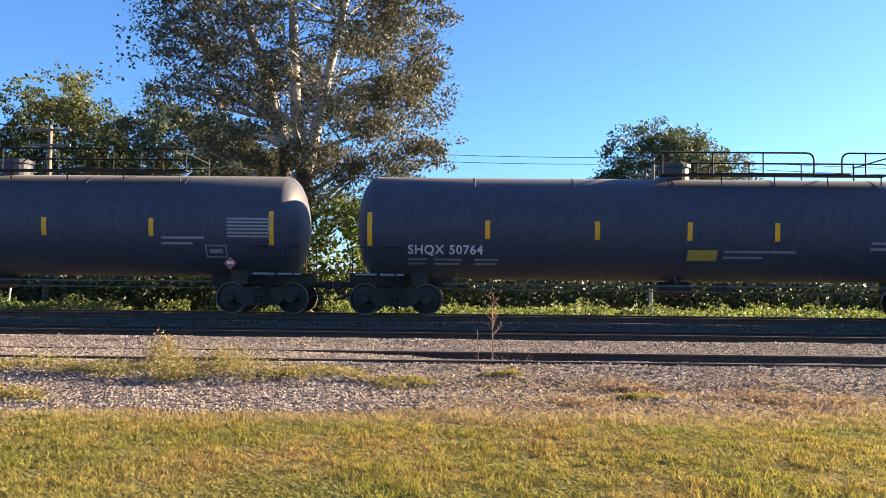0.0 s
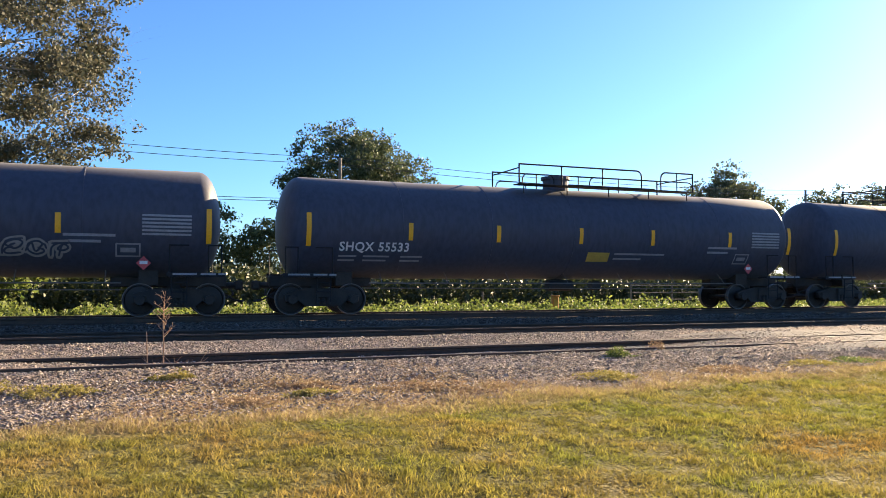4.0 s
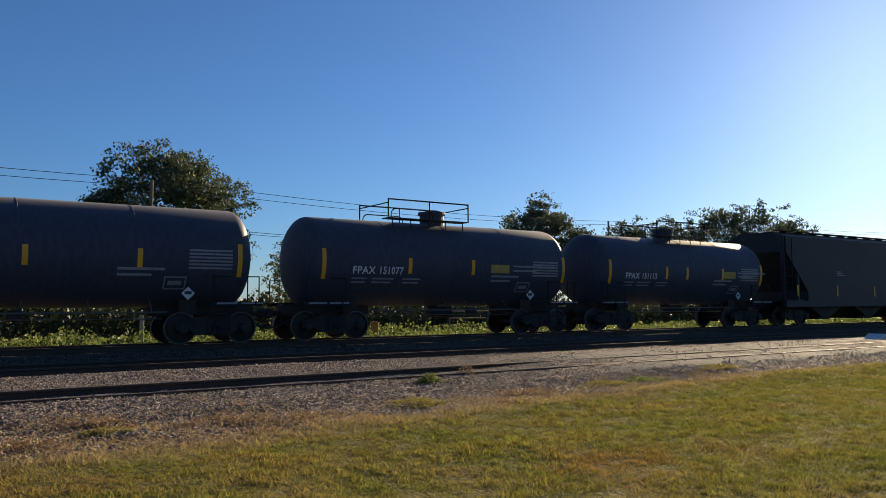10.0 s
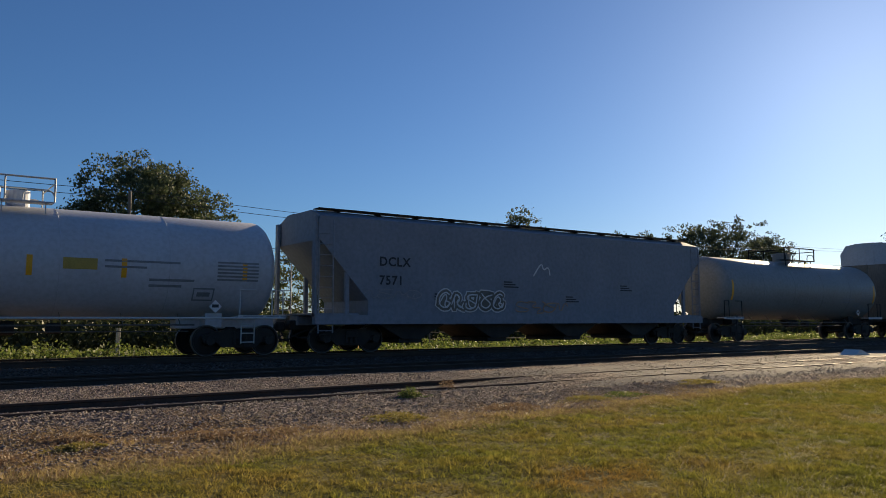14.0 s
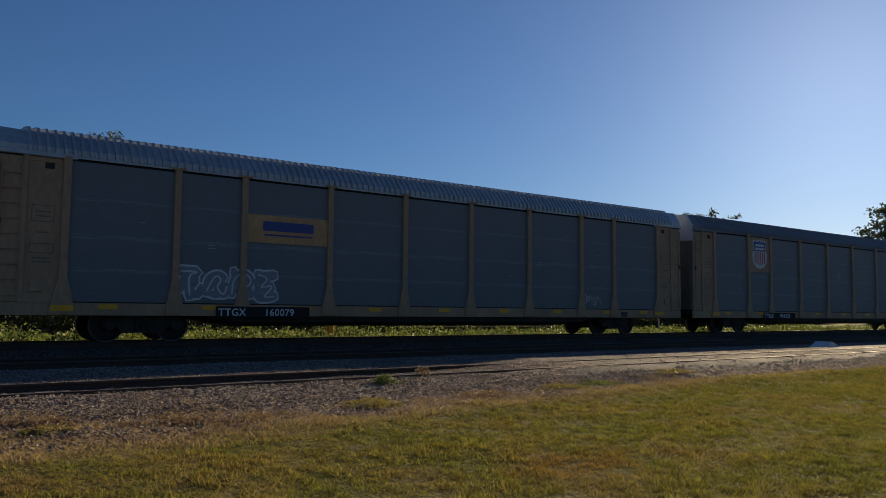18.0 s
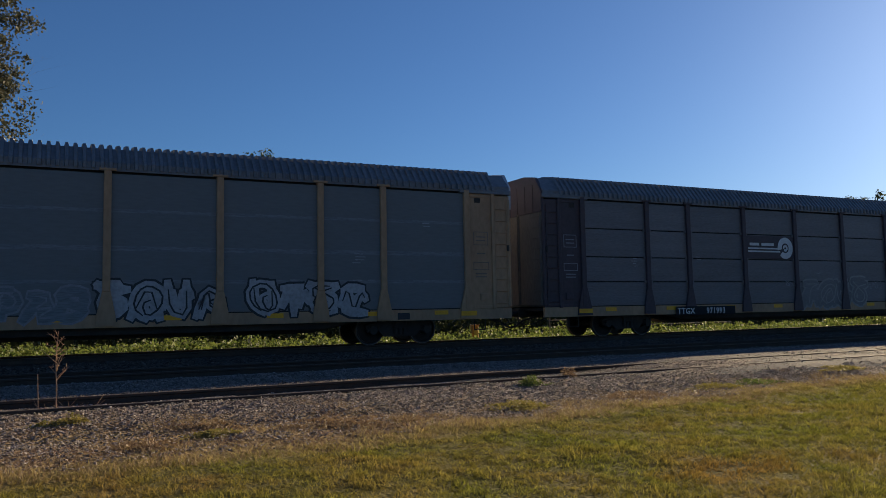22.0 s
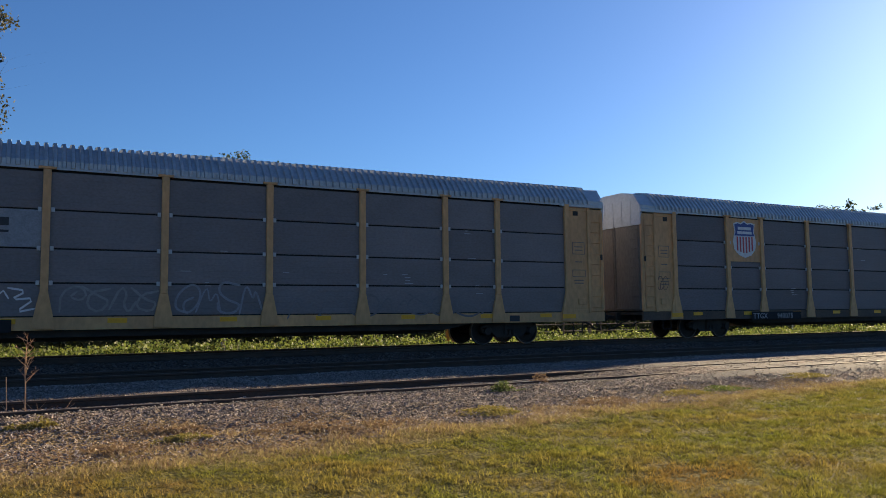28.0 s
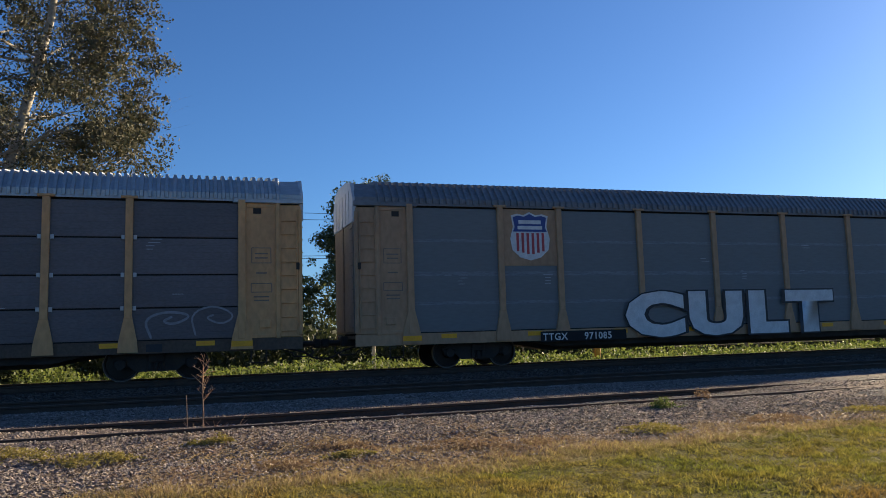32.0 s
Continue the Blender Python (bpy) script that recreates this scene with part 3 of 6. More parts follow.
# ---- railway cars: shared running gear ----
def make_truck():
    """A two-axle truck: bolster, side frames, wheelsets. Its origin is at the rail."""
    bm = bmesh.new()
    box(bm, (0, 0, 0.62), (0.42, 2.3, 0.26), 0.03)
    rod(bm, (0, 0, 0.7), (0, 0, 0.86), 0.3, 14)
    truck = part("truck", bm, "steel_dark", None, "grimy cast steel truck")
    prof = [(-1.14, 0.60), (-1.08, 0.42), (-0.70, 0.42), (-0.52, 0.26), (0.52, 0.26), (0.70, 0.42), (1.08, 0.42), (1.14, 0.60), (0.95, 0.68), (0.45, 0.78), (-0.45, 0.78), (-0.95, 0.68)]
    for s in (-1, 1):
        bm = bmesh.new()
        slab(bm, prof, s * 1.0 - 0.07, s * 1.0 + 0.07)
        for x in (-0.16, 0, 0.16):
            rod(bm, (x, s * 1.08, 0.32), (x, s * 1.08, 0.55), 0.06, 8)
        for x in (-0.9, 0.9):
            rod(bm, (x, s * 1.0, 0.46), (x, s * 1.16, 0.46), 0.13, 12)
            box(bm, (x, s * 1.02, 0.48), (0.34, 0.2, 0.2), 0.03)
        part("side_frame", bm, "steel_dark", truck)
    for x in (-0.9, 0.9):
        bm = bmesh.new()
        rod(bm, (0, -0.95, 0), (0, 0.95, 0), 0.075, 12)
        for s in (-1, 1):
            ring = [(0.0, 0.16), (0.02, 0.16), (0.05, 0.38), (0.0, 0.40), (0.0, 0.437), (0.0, 0.46), (0.135, 0.46), (0.135, 0.40), (0.09, 0.37), (0.075, 0.15), (0.16, 0.14), (0.16, 0.0)]
            seg, rows = 28, []
            for y, r in ring:
                yy = s * (0.80 - y)
                rows.append([bm.verts.new((max(r, 0.001) * math.cos(2 * math.pi * i / seg), yy, max(r, 0.001) * math.sin(2 * math.pi * i / seg))) for i in range(seg)])
            for a, b in zip(rows, rows[1:]):
                for i in range(seg):
                    bm.faces.new((a[i], a[(i + 1) % seg], b[(i + 1) % seg], b[i]))
        bmesh.ops.recalc_face_normals(bm, faces=bm.faces)
        w = part("wheelset", bm, "wheel", truck, "steel axle with two worn wheels")
        w.data.materials.append(M["rim"])
        for f in w.data.polygons:
            c = f.center
            if 0.44 < math.hypot(c.x, c.z):
                f.material_index = 1
        w.location = (x, 0, 0.46)
        w["axle"] = 1 if x > 0 else -1
    return truck


TRUCK = make_truck()
TRUCK_USED = [False]


def add_truck(car, x):
    if not TRUCK_USED[0]:
        TRUCK_USED[0] = True
        TRUCK.parent, TRUCK.location = car, (x, 0, 0)
        return TRUCK
    t = copy_thing(TRUCK, Matrix.Translation((x, 0, 0)))
    t.parent = car
    return t


def add_ends(car, half, pitch, deck=1.05):
    """Couplers, brake hoses and centre sill ends of a car."""
    for s in (-1, 1):
        bm = bmesh.new()
        box(bm, (s * (half - 0.3), 0, 0.9), (1.0, 0.42, 0.32), 0.03)
        rod(bm, (s * (half - 0.1), 0, 0.86), (s * (pitch / 2 - 0.12), 0, 0.86), 0.09, 8)
        box(bm, (s * (pitch / 2 - 0.10), 0.03 * s, 0.86), (0.26, 0.24, 0.28), 0.05)
        part("coupler", bm, "steel_dark", car)
        bm = bmesh.new()
        e = s * pitch / 2
        pipe(bm, [(s * (half - 0.4), -0.42, 0.78), (e - s * 0.55, -0.4, 0.62), (e - s * 0.28, -0.36, 0.45), (e, -0.33, 0.40)], 0.03, 6)
        part("brake_hose", bm, "cable", car)
        bm = bmesh.new()
        pipe(bm, [(s * (half - 0.7), -0.9, 0.80), (s * (half - 0.2), -0.8, 0.62), (e - s * 0.9, -0.7, 0.52), (e - s * 0.5, -0.62, 0.50), (e - s * 0.3, -0.55, 0.60), (e - s * 0.35, -0.42, 0.76)], 0.022, 6)
        part("uncoupling_lever", bm, "cable", car)


CARS = []


def start_car(name, s0, s1, mid=None):
    car = new(name)
    mid = (s0 + s1) / 2 if mid is None else mid
    car.location = (mid, TRAIN_Y, TRAIN_Z)
    CARS.append((car, mid))
    return car


rack_meshes = {}


def rack_mesh(key, build, material):
    if key not in rack_meshes:
        bm = bmesh.new()
        build(bm)
        me = bpy.data.meshes.new(key[0])
        bm.to_mesh(me)
        bm.free()
        me.materials.append(M[material])
        rack_meshes[key] = me
    return rack_meshes[key]


# ---- tank cars ----
TANK_R, TANK_Z = 1.53, 2.60


def tank_surf(r=TANK_R, cz=TANK_Z):
    return lambda z: -(math.sqrt(max(0.02, r * r - (z - cz) ** 2)) + 0.008)


def tank_mesh(length, r, paint, cz):
    h, c = length / 2, 0.62
    prof = [(-h, 0.0)]
    for i in range(1, 8):
        a = i / 8 * math.pi / 2
        prof.append((-h + c * (1 - math.cos(a)), r * math.sin(a)))
    n = max(4, round(length / 3.0))
    left, right = -h + c, h - c
    for i in range(n + 1):
        x = left + (right - left) * i / n
        prof += [(x, r)]
    prof += [(-x, q) for x, q in prof[:8][::-1]]
    bm = bmesh.new()
    lathe_x(bm, prof, cz, 56)
    me = bpy.data.meshes.new("tank_shell")
    bm.to_mesh(me)
    bm.free()
    me.materials.append(M[paint])
    me.polygons.foreach_set("use_smooth", [True] * len(me.polygons))
    me.set_sharp_from_angle(angle=radians(40))
    return me


TANK_MESHES = {}


def make_tank(s0, s1, paint="tank_black", mark="", mark_mat="white_ink", mark_x=None, walk_span=(-3.6, 3.2), dome_x=0.0, dome="round", strips=None,
              yellow_board=None, scribble=None, label="", rail_mat="railing", plate=(), truck_in=1.92, mid=None, mark_size=0.36, mark_z=1.80, board_z=1.80, ladder=None, r=TANK_R, strip_z=-0.13):
    pitch = s1 - s0
    length = pitch - 1.35
    half = length / 2
    R, Z = r, TANK_Z - (TANK_R - r)
    car = start_car("tank_car", s0, s1, mid)
    key = (round(length, 1), paint, r)
    if key not in TANK_MESHES:
        TANK_MESHES[key] = tank_mesh(round(length, 1), R, paint, Z)
    place("tank_shell", TANK_MESHES[key], car, (0, 0, 0))
    surf = tank_surf(R, Z)
    n = max(4, round(length / 3.0))
    for i in range(1, n):
        place("weld_seam", rack_mesh(("weld_seam", paint, r), lambda bm: lathe_x(bm, [(-0.014, R), (-0.008, R + 0.007), (0.008, R + 0.007), (0.014, R)], Z, 56), paint), car,
              (-half + 0.62 + (length - 1.24) * i / n, 0, 0))
    for s in (-1, 1):
        add_truck(car, s * (half - 1.23))
        # stub sill, cradle and end platform
        bm = bmesh.new()
        box(bm, (s * (half - 1.35), 0, 0.98), (3.1, 0.5, 0.34), 0.03)
        slab(bm, [(s * (half - truck_in) - 0.25, 0.86), (s * (half - truck_in) + 0.25, 0.86), (s * (half - truck_in) + 0.25, 1.3), (s * (half - truck_in) - 0.25, 1.3)], -0.75, 0.75)
        part("saddle", bm, "steel_dark" if paint != "tank_white" else "tank_white", car)
        for q in (-1, 1):
            bm = bmesh.new()
            box(bm, (s * (half - 0.72), q * 1.33, 1.16), (1.5, 0.42, 0.05), 0.01)
            box(bm, (s * (half - 0.72), q * 1.535, 1.15), (1.5, 0.02, 0.12), 0.004)
            plat = part("end_platform", bm, "railing" if paint == "tank_black" else "railing_pale", car)
            if q < 0:
                bm = bmesh.new()
                for u, w in ((-0.6, 0.62), (0.12, 0.4), (0.58, 0.2)):
                    box(bm, (s * (half - 0.72) + u + w / 2, -1.548, 1.17), (w, 0.006, 0.05))
                part("platform_edge_tape", bm, "dim_ink", plat, "worn white edge tape")
        for q in (-1, 1):
            bm = bmesh.new()
            y = q * 1.5
            for dx in (-1.35, -0.95):
                pipe(bm, [(s * (half + dx), y, 0.38), (s * (half + dx), y, 1.15)], 0.016, 6)
            for z in (0.42, 0.68, 0.94):
                pipe(bm, [(s * (half - 1.35), y, z), (s * (half - 0.95), y, z)], 0.016, 6)
            part("step_ladder", bm, rail_mat, car)
            for pts in ([(1.4, 1.15), (1.4, 1.95), (0.9, 1.95)], [(0.05, 1.15), (0.05, 1.95), (0.4, 1.95), (0.4, 1.15)]):
                bm = bmesh.new()
                pipe(bm, [(s * (half - u), y, z) for u, z in pts], 0.018, 6)
                part("grab_rail", bm, rail_mat, car)
    add_ends(car, half - 0.1, pitch)
    # brake pipe and rodding below
    bm = bmesh.new()
    pipe(bm, [(-half + 2.6, -1.1, 0.93), (half - 2.6, -1.1, 0.93)], 0.022, 6)
    pipe(bm, [(-half + 2.6, -0.6, 0.78), (half - 2.6, -0.6, 0.74)], 0.018, 6)
    for i in range(7):
        x = -half + 3 + i * (length - 6) / 6
        pipe(bm, [(x, -1.1, 0.93), (x, -0.75, 1.27)], 0.014, 5)
    part("brake_pipe", bm, "pipe_grey", car)
    bm = bmesh.new()
    rod(bm, (-0.35, -0.3, 0.86), (0.55, -0.3, 0.86), 0.19, 12)
    part("brake_reservoir", bm, "steel_dark", car)
    bm = bmesh.new()
    box(bm, (1.5, -0.3, 0.85), (0.35, 0.3, 0.3), 0.03)
    part("brake_valve", bm, "steel_dark", car)
    bm = bmesh.new()
    rod(bm, (dome_x, 0, Z - R - 0.22), (dome_x, 0, Z - R + 0.06), 0.2, 12)
    part("bottom_outlet", bm, "steel_dark", car)
    # top fittings
    top = Z + R
    bm = bmesh.new()
    if dome == "round":
        rod(bm, (dome_x, 0, top - 0.05), (dome_x, 0, top + 0.34), 0.44, 20)
        rod(bm, (dome_x, 0, top + 0.34), (dome_x, 0, top + 0.44), 0.50, 20)
        rod(bm, (dome_x + 0.05, 0, top + 0.44), (dome_x + 0.05, 0, top + 0.49), 0.3, 16)
    else:
        box(bm, (dome_x - 0.2, 0, top + 0.2), (1.0, 0.9, 0.5), 0.04)
        rod(bm, (dome_x + 0.75, 0, top - 0.05), (dome_x + 0.75, 0, top + 0.42), 0.3, 18)
    part("manway_housing", bm, paint, car, smooth=False)
    a, b = walk_span
    bm = bmesh.new()
    for q in (-1, 1):
        box(bm, ((a + b) / 2, q * 0.82, top + 0.035), (b - a, 0.5, 0.03), 0.006)
        for i in range(5):
            x = a + 0.2 + i * (b - a - 0.4) / 4
            box(bm, (x, q * 0.95, top - 0.12), (0.025, 0.03, 0.3))
    part("top_walkway", bm, "steel_dark" if rail_mat == "railing" else paint, car)
    h = top + 0.05
    def hoop(bm, y, u, w, top_z, bend_u, bend_w, r):
        """A rail from u to w at height top_z, bent down in a curve at the ends that are asked for."""
        pts = []
        for end, turn, sgn in ((u, bend_u, 1), (w, bend_w, -1)):
            arc = [(end, y, h), (end, y, h + top_z - (0.2 if turn else 0.0))]
            if turn:
                arc += [(end + sgn * 0.2 * (1 - math.cos(k * math.pi / 8)), y, h + top_z - 0.2 + 0.2 * math.sin(k * math.pi / 8)) for k in range(1, 5)]
            pts += arc if sgn > 0 else arc[::-1]
        pipe(bm, pts, r, 6)
    for q in (-1, 1):
        y = q * 1.03
        gap = a + 1.35 if dome_x > (a + b) / 2 else b - 2.15
        runs = [(a, gap, False, True), (gap + 0.8, b, True, False)] if q < 0 and b - a > 3.6 else [(a, b, False, False)]
        for u, w, bu, bw in runs:
            bm = bmesh.new()
            hoop(bm, y, u, w, 0.62, bu, bw, 0.026)
            for i in range(1, max(2, round((w - u) / 1.6))):
                x = u + i * (w - u) / max(2, round((w - u) / 1.6))
                pipe(bm, [(x, y, h), (x, y, h + 0.62)], 0.022, 6)
            part("handrail", bm, rail_mat, car)
        for u, w in ((a, dome_x - 0.62), (dome_x + 0.62, b)):
            if w - u > 0.6:
                bm = bmesh.new()
                hoop(bm, y * 0.985, u + 0.12, w, 0.31, True, True, 0.02)
                part("middle_rail", bm, rail_mat, car)
    for x in (a, b):
        bm = bmesh.new()
        pipe(bm, [(x, -1.03, h + 0.5), (x, 1.03, h + 0.5)], 0.02, 6)
        part("end_rail", bm, rail_mat, car)
    if ladder is not None:
        bm = bmesh.new()
        for x in (ladder, ladder + 0.45):
            pipe(bm, [(x, -1.62, 0.55), (x, -1.62, 1.72), (x, -1.5, 1.80)], 0.03, 6)
        for z in (0.6, 0.9, 1.2, 1.5):
            pipe(bm, [(ladder, -1.62, z), (ladder + 0.45, -1.62, z)], 0.02, 6)
        part("side_ladder", bm, rail_mat, car)
        bm = bmesh.new()
        pipe(bm, [(-half + 0.1, -1.6, 1.12), (half - 0.1, -1.6, 1.12)], 0.035, 6)
        part("side_handrail", bm, rail_mat, car)
    # reflective strips
    for i, x in enumerate(strips if strips is not None else [-half + 0.65, -5.2, -2.8, -0.45, 2.4, 5.3, half - 0.55]):
        tall = abs(x) > half - 1.0
        bm = bmesh.new()
        rect(bm, -0.07, -0.48 if tall else -0.26, 0.07, 0.48 if tall else 0.26, 0, 8)
        part("reflective_strip", on_side(bm, x, Z + strip_z, surf), "yellow", car)
    if mark:
        x = mark_x if mark_x is not None else -half + 1.9
        w1, w2 = mark.split("  ")
        word, number = letters(w1, mark_size, 1.1, 0.008), letters(w2, mark_size, 1.1, 0.008)
        reach = max(v.co.x for v in word.verts) + 0.36 * mark_size
        for v in number.verts:
            v.co.x = reach + v.co.x * (0.86 if len(w2) > 5 else 1.0)
        part("reporting_mark", on_side(word, x, mark_z, surf), mark_mat, car, "stencilled reporting mark")
        part("car_number", on_side(number, x, mark_z, surf), mark_mat, car, "stencilled car number")
        bm = bmesh.new()
        for k, (u, w) in enumerate([(0, 0.55), (0.75, 0.8), (1.9, 0.7)]):
            rect(bm, u, -0.16, u + w, -0.11, 0, 2)
            rect(bm, u, -0.28, u + w * 0.9, -0.23, 0, 2)
        tagged(part("stencil", on_side(bm, x, mark_z - 0.02, surf), "dim_ink" if paint != "tank_white" else "black_ink", car), kind="stuff")
    # stencil boards and placard on the trailing part
    ink = "dim_ink" if paint != "tank_white" else "grey_ink"
    bm = bmesh.new()
    for k in range(6):
        rect(bm, 0, 0.1 * k, 1.25, 0.1 * k + 0.055, 0, 2)
    tagged(part("stencil_board", on_side(bm, half - 2.1, Z - 0.40, surf), ink, car), kind="stuff")
    bm = bmesh.new()
    rect(bm, 0, 0, 0.62, 0.04, 0, 1), rect(bm, 0, 0.32, 0.62, 0.36, 0, 1), rect(bm, 0, 0.04, 0.04, 0.32, 0, 2), rect(bm, 0.58, 0.04, 0.62, 0.32, 0, 2)
    rect(bm, 0.12, 0.12, 0.5, 0.24, 0, 2)
    tagged(part("test_board", on_side(bm, half - 2.75, Z - 0.98, surf), ink, car), kind="stuff")
    bm = bmesh.new()
    for k, w in enumerate((0.9, 1.25)):
        rect(bm, 0, 0.16 * k, w, 0.16 * k + 0.07, 0, 2)
    tagged(part("stencil", on_side(bm, half - 4.0, Z - 0.62, surf), ink, car), kind="stuff")
    bm = bmesh.new()
    poly(bm, [(0, -0.19), (0.19, 0), (0, 0.19), (-0.19, 0)])
    flat = lambda z: surf(1.72)
    late = s0 > 130
    pl = part("placard", on_side(bm, half - 2.05, 1.46, flat), "white_ink" if late else "red_ink", car, "white diamond placard" if late else "red diamond placard")
    bm = bmesh.new()
    rect(bm, -0.1, -0.03, 0.1, 0.06, 0.004, 1)
    part("placard_band", on_side(bm, half - 2.05, 1.46, flat), "black_ink" if late else "white_ink", pl)
    if yellow_board is not None:
        for x in yellow_board:
            bm = bmesh.new()
            rect(bm, -0.42, -0.15, 0.42, 0.15, 0, 3)
            part("yellow_board", on_side(bm, x, board_z, surf), "yellow_ink", car)
            bm = bmesh.new()
            rect(bm, 0.6, 0.06, 2.6, 0.12, 0, 1), rect(bm, 0.6, -0.1, 1.7, -0.04, 0, 1)
            tagged(part("stencil", on_side(bm, x, board_z + 0.02, surf), ink, car), kind="stuff")
    for args in (scribble or ()):
        graffiti(car, surf, *args)
    tagged(car, label or "black tank car with yellow reflective strips and a railed top walkway", "tank car", "cars of the freight train")
    return car


SWOOSHES = ["0,0.2 0.4,0.95 0.75,0.6 0.45,0.3 0.8,0 1.1,0.4", "0.9,0.9 0.2,1 -0.1,0.7 0.4,0.5 1,0.35 0.6,0 0,0.12 -0.2,0.35", "-0.1,0 0.35,1 0.6,0.35 0.8,0.75 1.15,0.1", "0.1,0 0.0,0.7 0.5,1 1,0.7 0.7,0.35 0.3,0.5 0.55,0.72",
            "0.5,0 0,0.25 0.05,0.75 0.5,1 1,0.75 1,0.25 0.5,0 0.35,0.45 0.62,0.6", "-0.1,0.3 0.25,1.1 0.5,0.1 0.8,0.9 1.15,0.5", "0,1 0.7,0.85 0.15,0.45 1,0.5 0.4,0 1.2,0.1", "1.1,0.9 0.3,0.75 0.05,0.25 0.6,0 1,0.4 0.5,0.6 -0.15,1.05"]


LETTERFORMS = ["0.1,0 0.1,1 0.9,0.9 0.85,0.5", "0.05,1 0.3,0 0.6,0.8 0.95,0", "0.95,0.95 0.3,0.9 0.1,0.6 0.9,0.4 0.7,0.05 0,0.1", "0.2,0 0.3,1 0.9,0.7 0.3,0.45 1,0", "0.9,0.8 0.5,1 0.1,0.7 0.1,0.2 0.6,0 1,0.35 0.6,0.45",
               "0,0 0.5,1 1,0", "0.1,1 0.15,0.1 0.8,0 0.9,1", "0,0.95 1,0.95 0.45,0.9 0.5,0", "0.9,1 0.15,0.95 0.1,0.5 0.7,0.5 0.1,0.45 0.15,0 0.95,0.05"]


def graffiti(car, surf, x0, x1, z0, z1, seed, fill, line, letters_n=5):
    """Sprayed abstract letterforms: fat rounded strokes over a wider outline, or thin quick tags."""
    rnd = random.Random(seed)
    w, hh = (x1 - x0) / letters_n, z1 - z0
    fat = min(0.42, 0.34 * w, 0.28 * hh) if fill else min(0.06, 0.10 * w, 0.09 * hh)
    rim = min(0.15, 0.45 * fat)
    fb, lb, pieces = bmesh.new(), bmesh.new(), []
    cloud = bool(fill) and fill in ("spray_pale", "spray_purple")
    if cloud:
        k, n = (x1 - x0) / 2, 12 * letters_n
        up = [(-k + 2 * k * i / n, hh * (0.42 + 0.07 * math.sin(i * 0.9 + seed) + rnd.uniform(-0.03, 0.04)) * (1 if 1 < i < n - 1 else 0.6)) for i in range(n + 1)]
        down = [(x, -hh * (0.46 + 0.04 * math.sin(i * 0.7 + seed) + rnd.uniform(-0.03, 0.04)) * (1 if 1 < i < n - 1 else 0.6)) for i, (x, _) in enumerate(up)]
        rows = [(fb.verts.new((*p, 0.002)), fb.verts.new((*q, 0.002))) for p, q in zip(up, down)]
        for p, q in zip(rows, rows[1:]):
            fb.faces.new((p[1], q[1], q[0], p[0]))
        fat *= 0.42
    for k in range(letters_n):
        ox, lean = -(x1 - x0) / 2 + w * k, rnd.uniform(-0.10, 0.16) * hh
        pad = fat * 0.6 if fill else 0.0
        gw, gh, oz = (w - pad) * 1.1, (hh - 2 * pad) * rnd.uniform(0.85, 1.0), -hh / 2 + pad + rnd.uniform(0, 0.08) * hh
        for path in ([rnd.choice(LETTERFORMS), rnd.choice(SWOOSHES)] if fill else [rnd.choice(SWOOSHES)]):
            pts = []
            for p in path.split():
                u, v = (float(c) + rnd.uniform(-0.08, 0.08) for c in p.split(","))
                pts.append((ox + pad / 2 + min(1.0, max(0.0, u)) * gw + lean * v, oz + min(1.0, max(0.0, v)) * gh))
            # round the corners
            for _ in range(2 - seed % 2):
                soft = [pts[0]]
                for (ax, ay), (bx, by) in zip(pts, pts[1:]):
                    soft += [(ax * 0.75 + bx * 0.25, ay * 0.75 + by * 0.25), (ax * 0.25 + bx * 0.75, ay * 0.25 + by * 0.75)]
                pts = soft + [pts[-1]]
            wide = fat * rnd.uniform(0.75, 1.15)
            lift = 0.004 + 0.002 * (k % 2)
            ribbon(lb, pts, wide + (rim if fill and not cloud else 0), lift)
            if fill and not cloud:
                ribbon(fb, pts, wide, lift + 0.007 + 0.0008 * len(pieces))
                if rnd.random() < 0.6:
                    ribbon(lb, pts[1:-1], 0.05, lift + 0.016 + 0.0008 * len(pieces))
        if fill and not cloud:
            pieces.append(fb)
            fb = bmesh.new()
    g = part("graffiti", on_side(lb, (x0 + x1) / 2, (z0 + z1) / 2, surf), line, car, "sprayed graffiti outline" if fill else "quick sprayed tag")
    if cloud:
        part("graffiti_cloud", on_side(fb, (x0 + x1) / 2, (z0 + z1) / 2, surf), fill, g)
    else:
        fb.free()
    for piece in pieces:
        part("graffiti_letter", on_side(piece, (x0 + x1) / 2, (z0 + z1) / 2, surf), fill, g)


def ribbon(bm, pts, w, lift):
    """A flat stroke of even width along a bent line, with pointed round ends."""
    prev = None
    for i, (x, y) in enumerate(pts):
        (ax, ay), (bx, by) = pts[max(0, i - 1)], pts[min(len(pts) - 1, i + 1)]
        d = Vector((bx - ax, by - ay))
        if d.length < 1e-5:
            continue
        d.normalize()
        tip = 0.62 if i in (0, len(pts) - 1) else 1.0
        nx, ny = -d.y * w / 2 * tip, d.x * w / 2 * tip
        push = -0.35 * w if i == 0 else 0.35 * w if i == len(pts) - 1 else 0
        x, y = x + d.x * push, y + d.y * push
        h = lift + 0.00012 * i
        cur = (bm.verts.new((x + nx, y + ny, h)), bm.verts.new((x - nx, y - ny, h)))
        if prev:
            bm.faces.new((prev[0], prev[1], cur[1], cur[0]))
        prev = cur


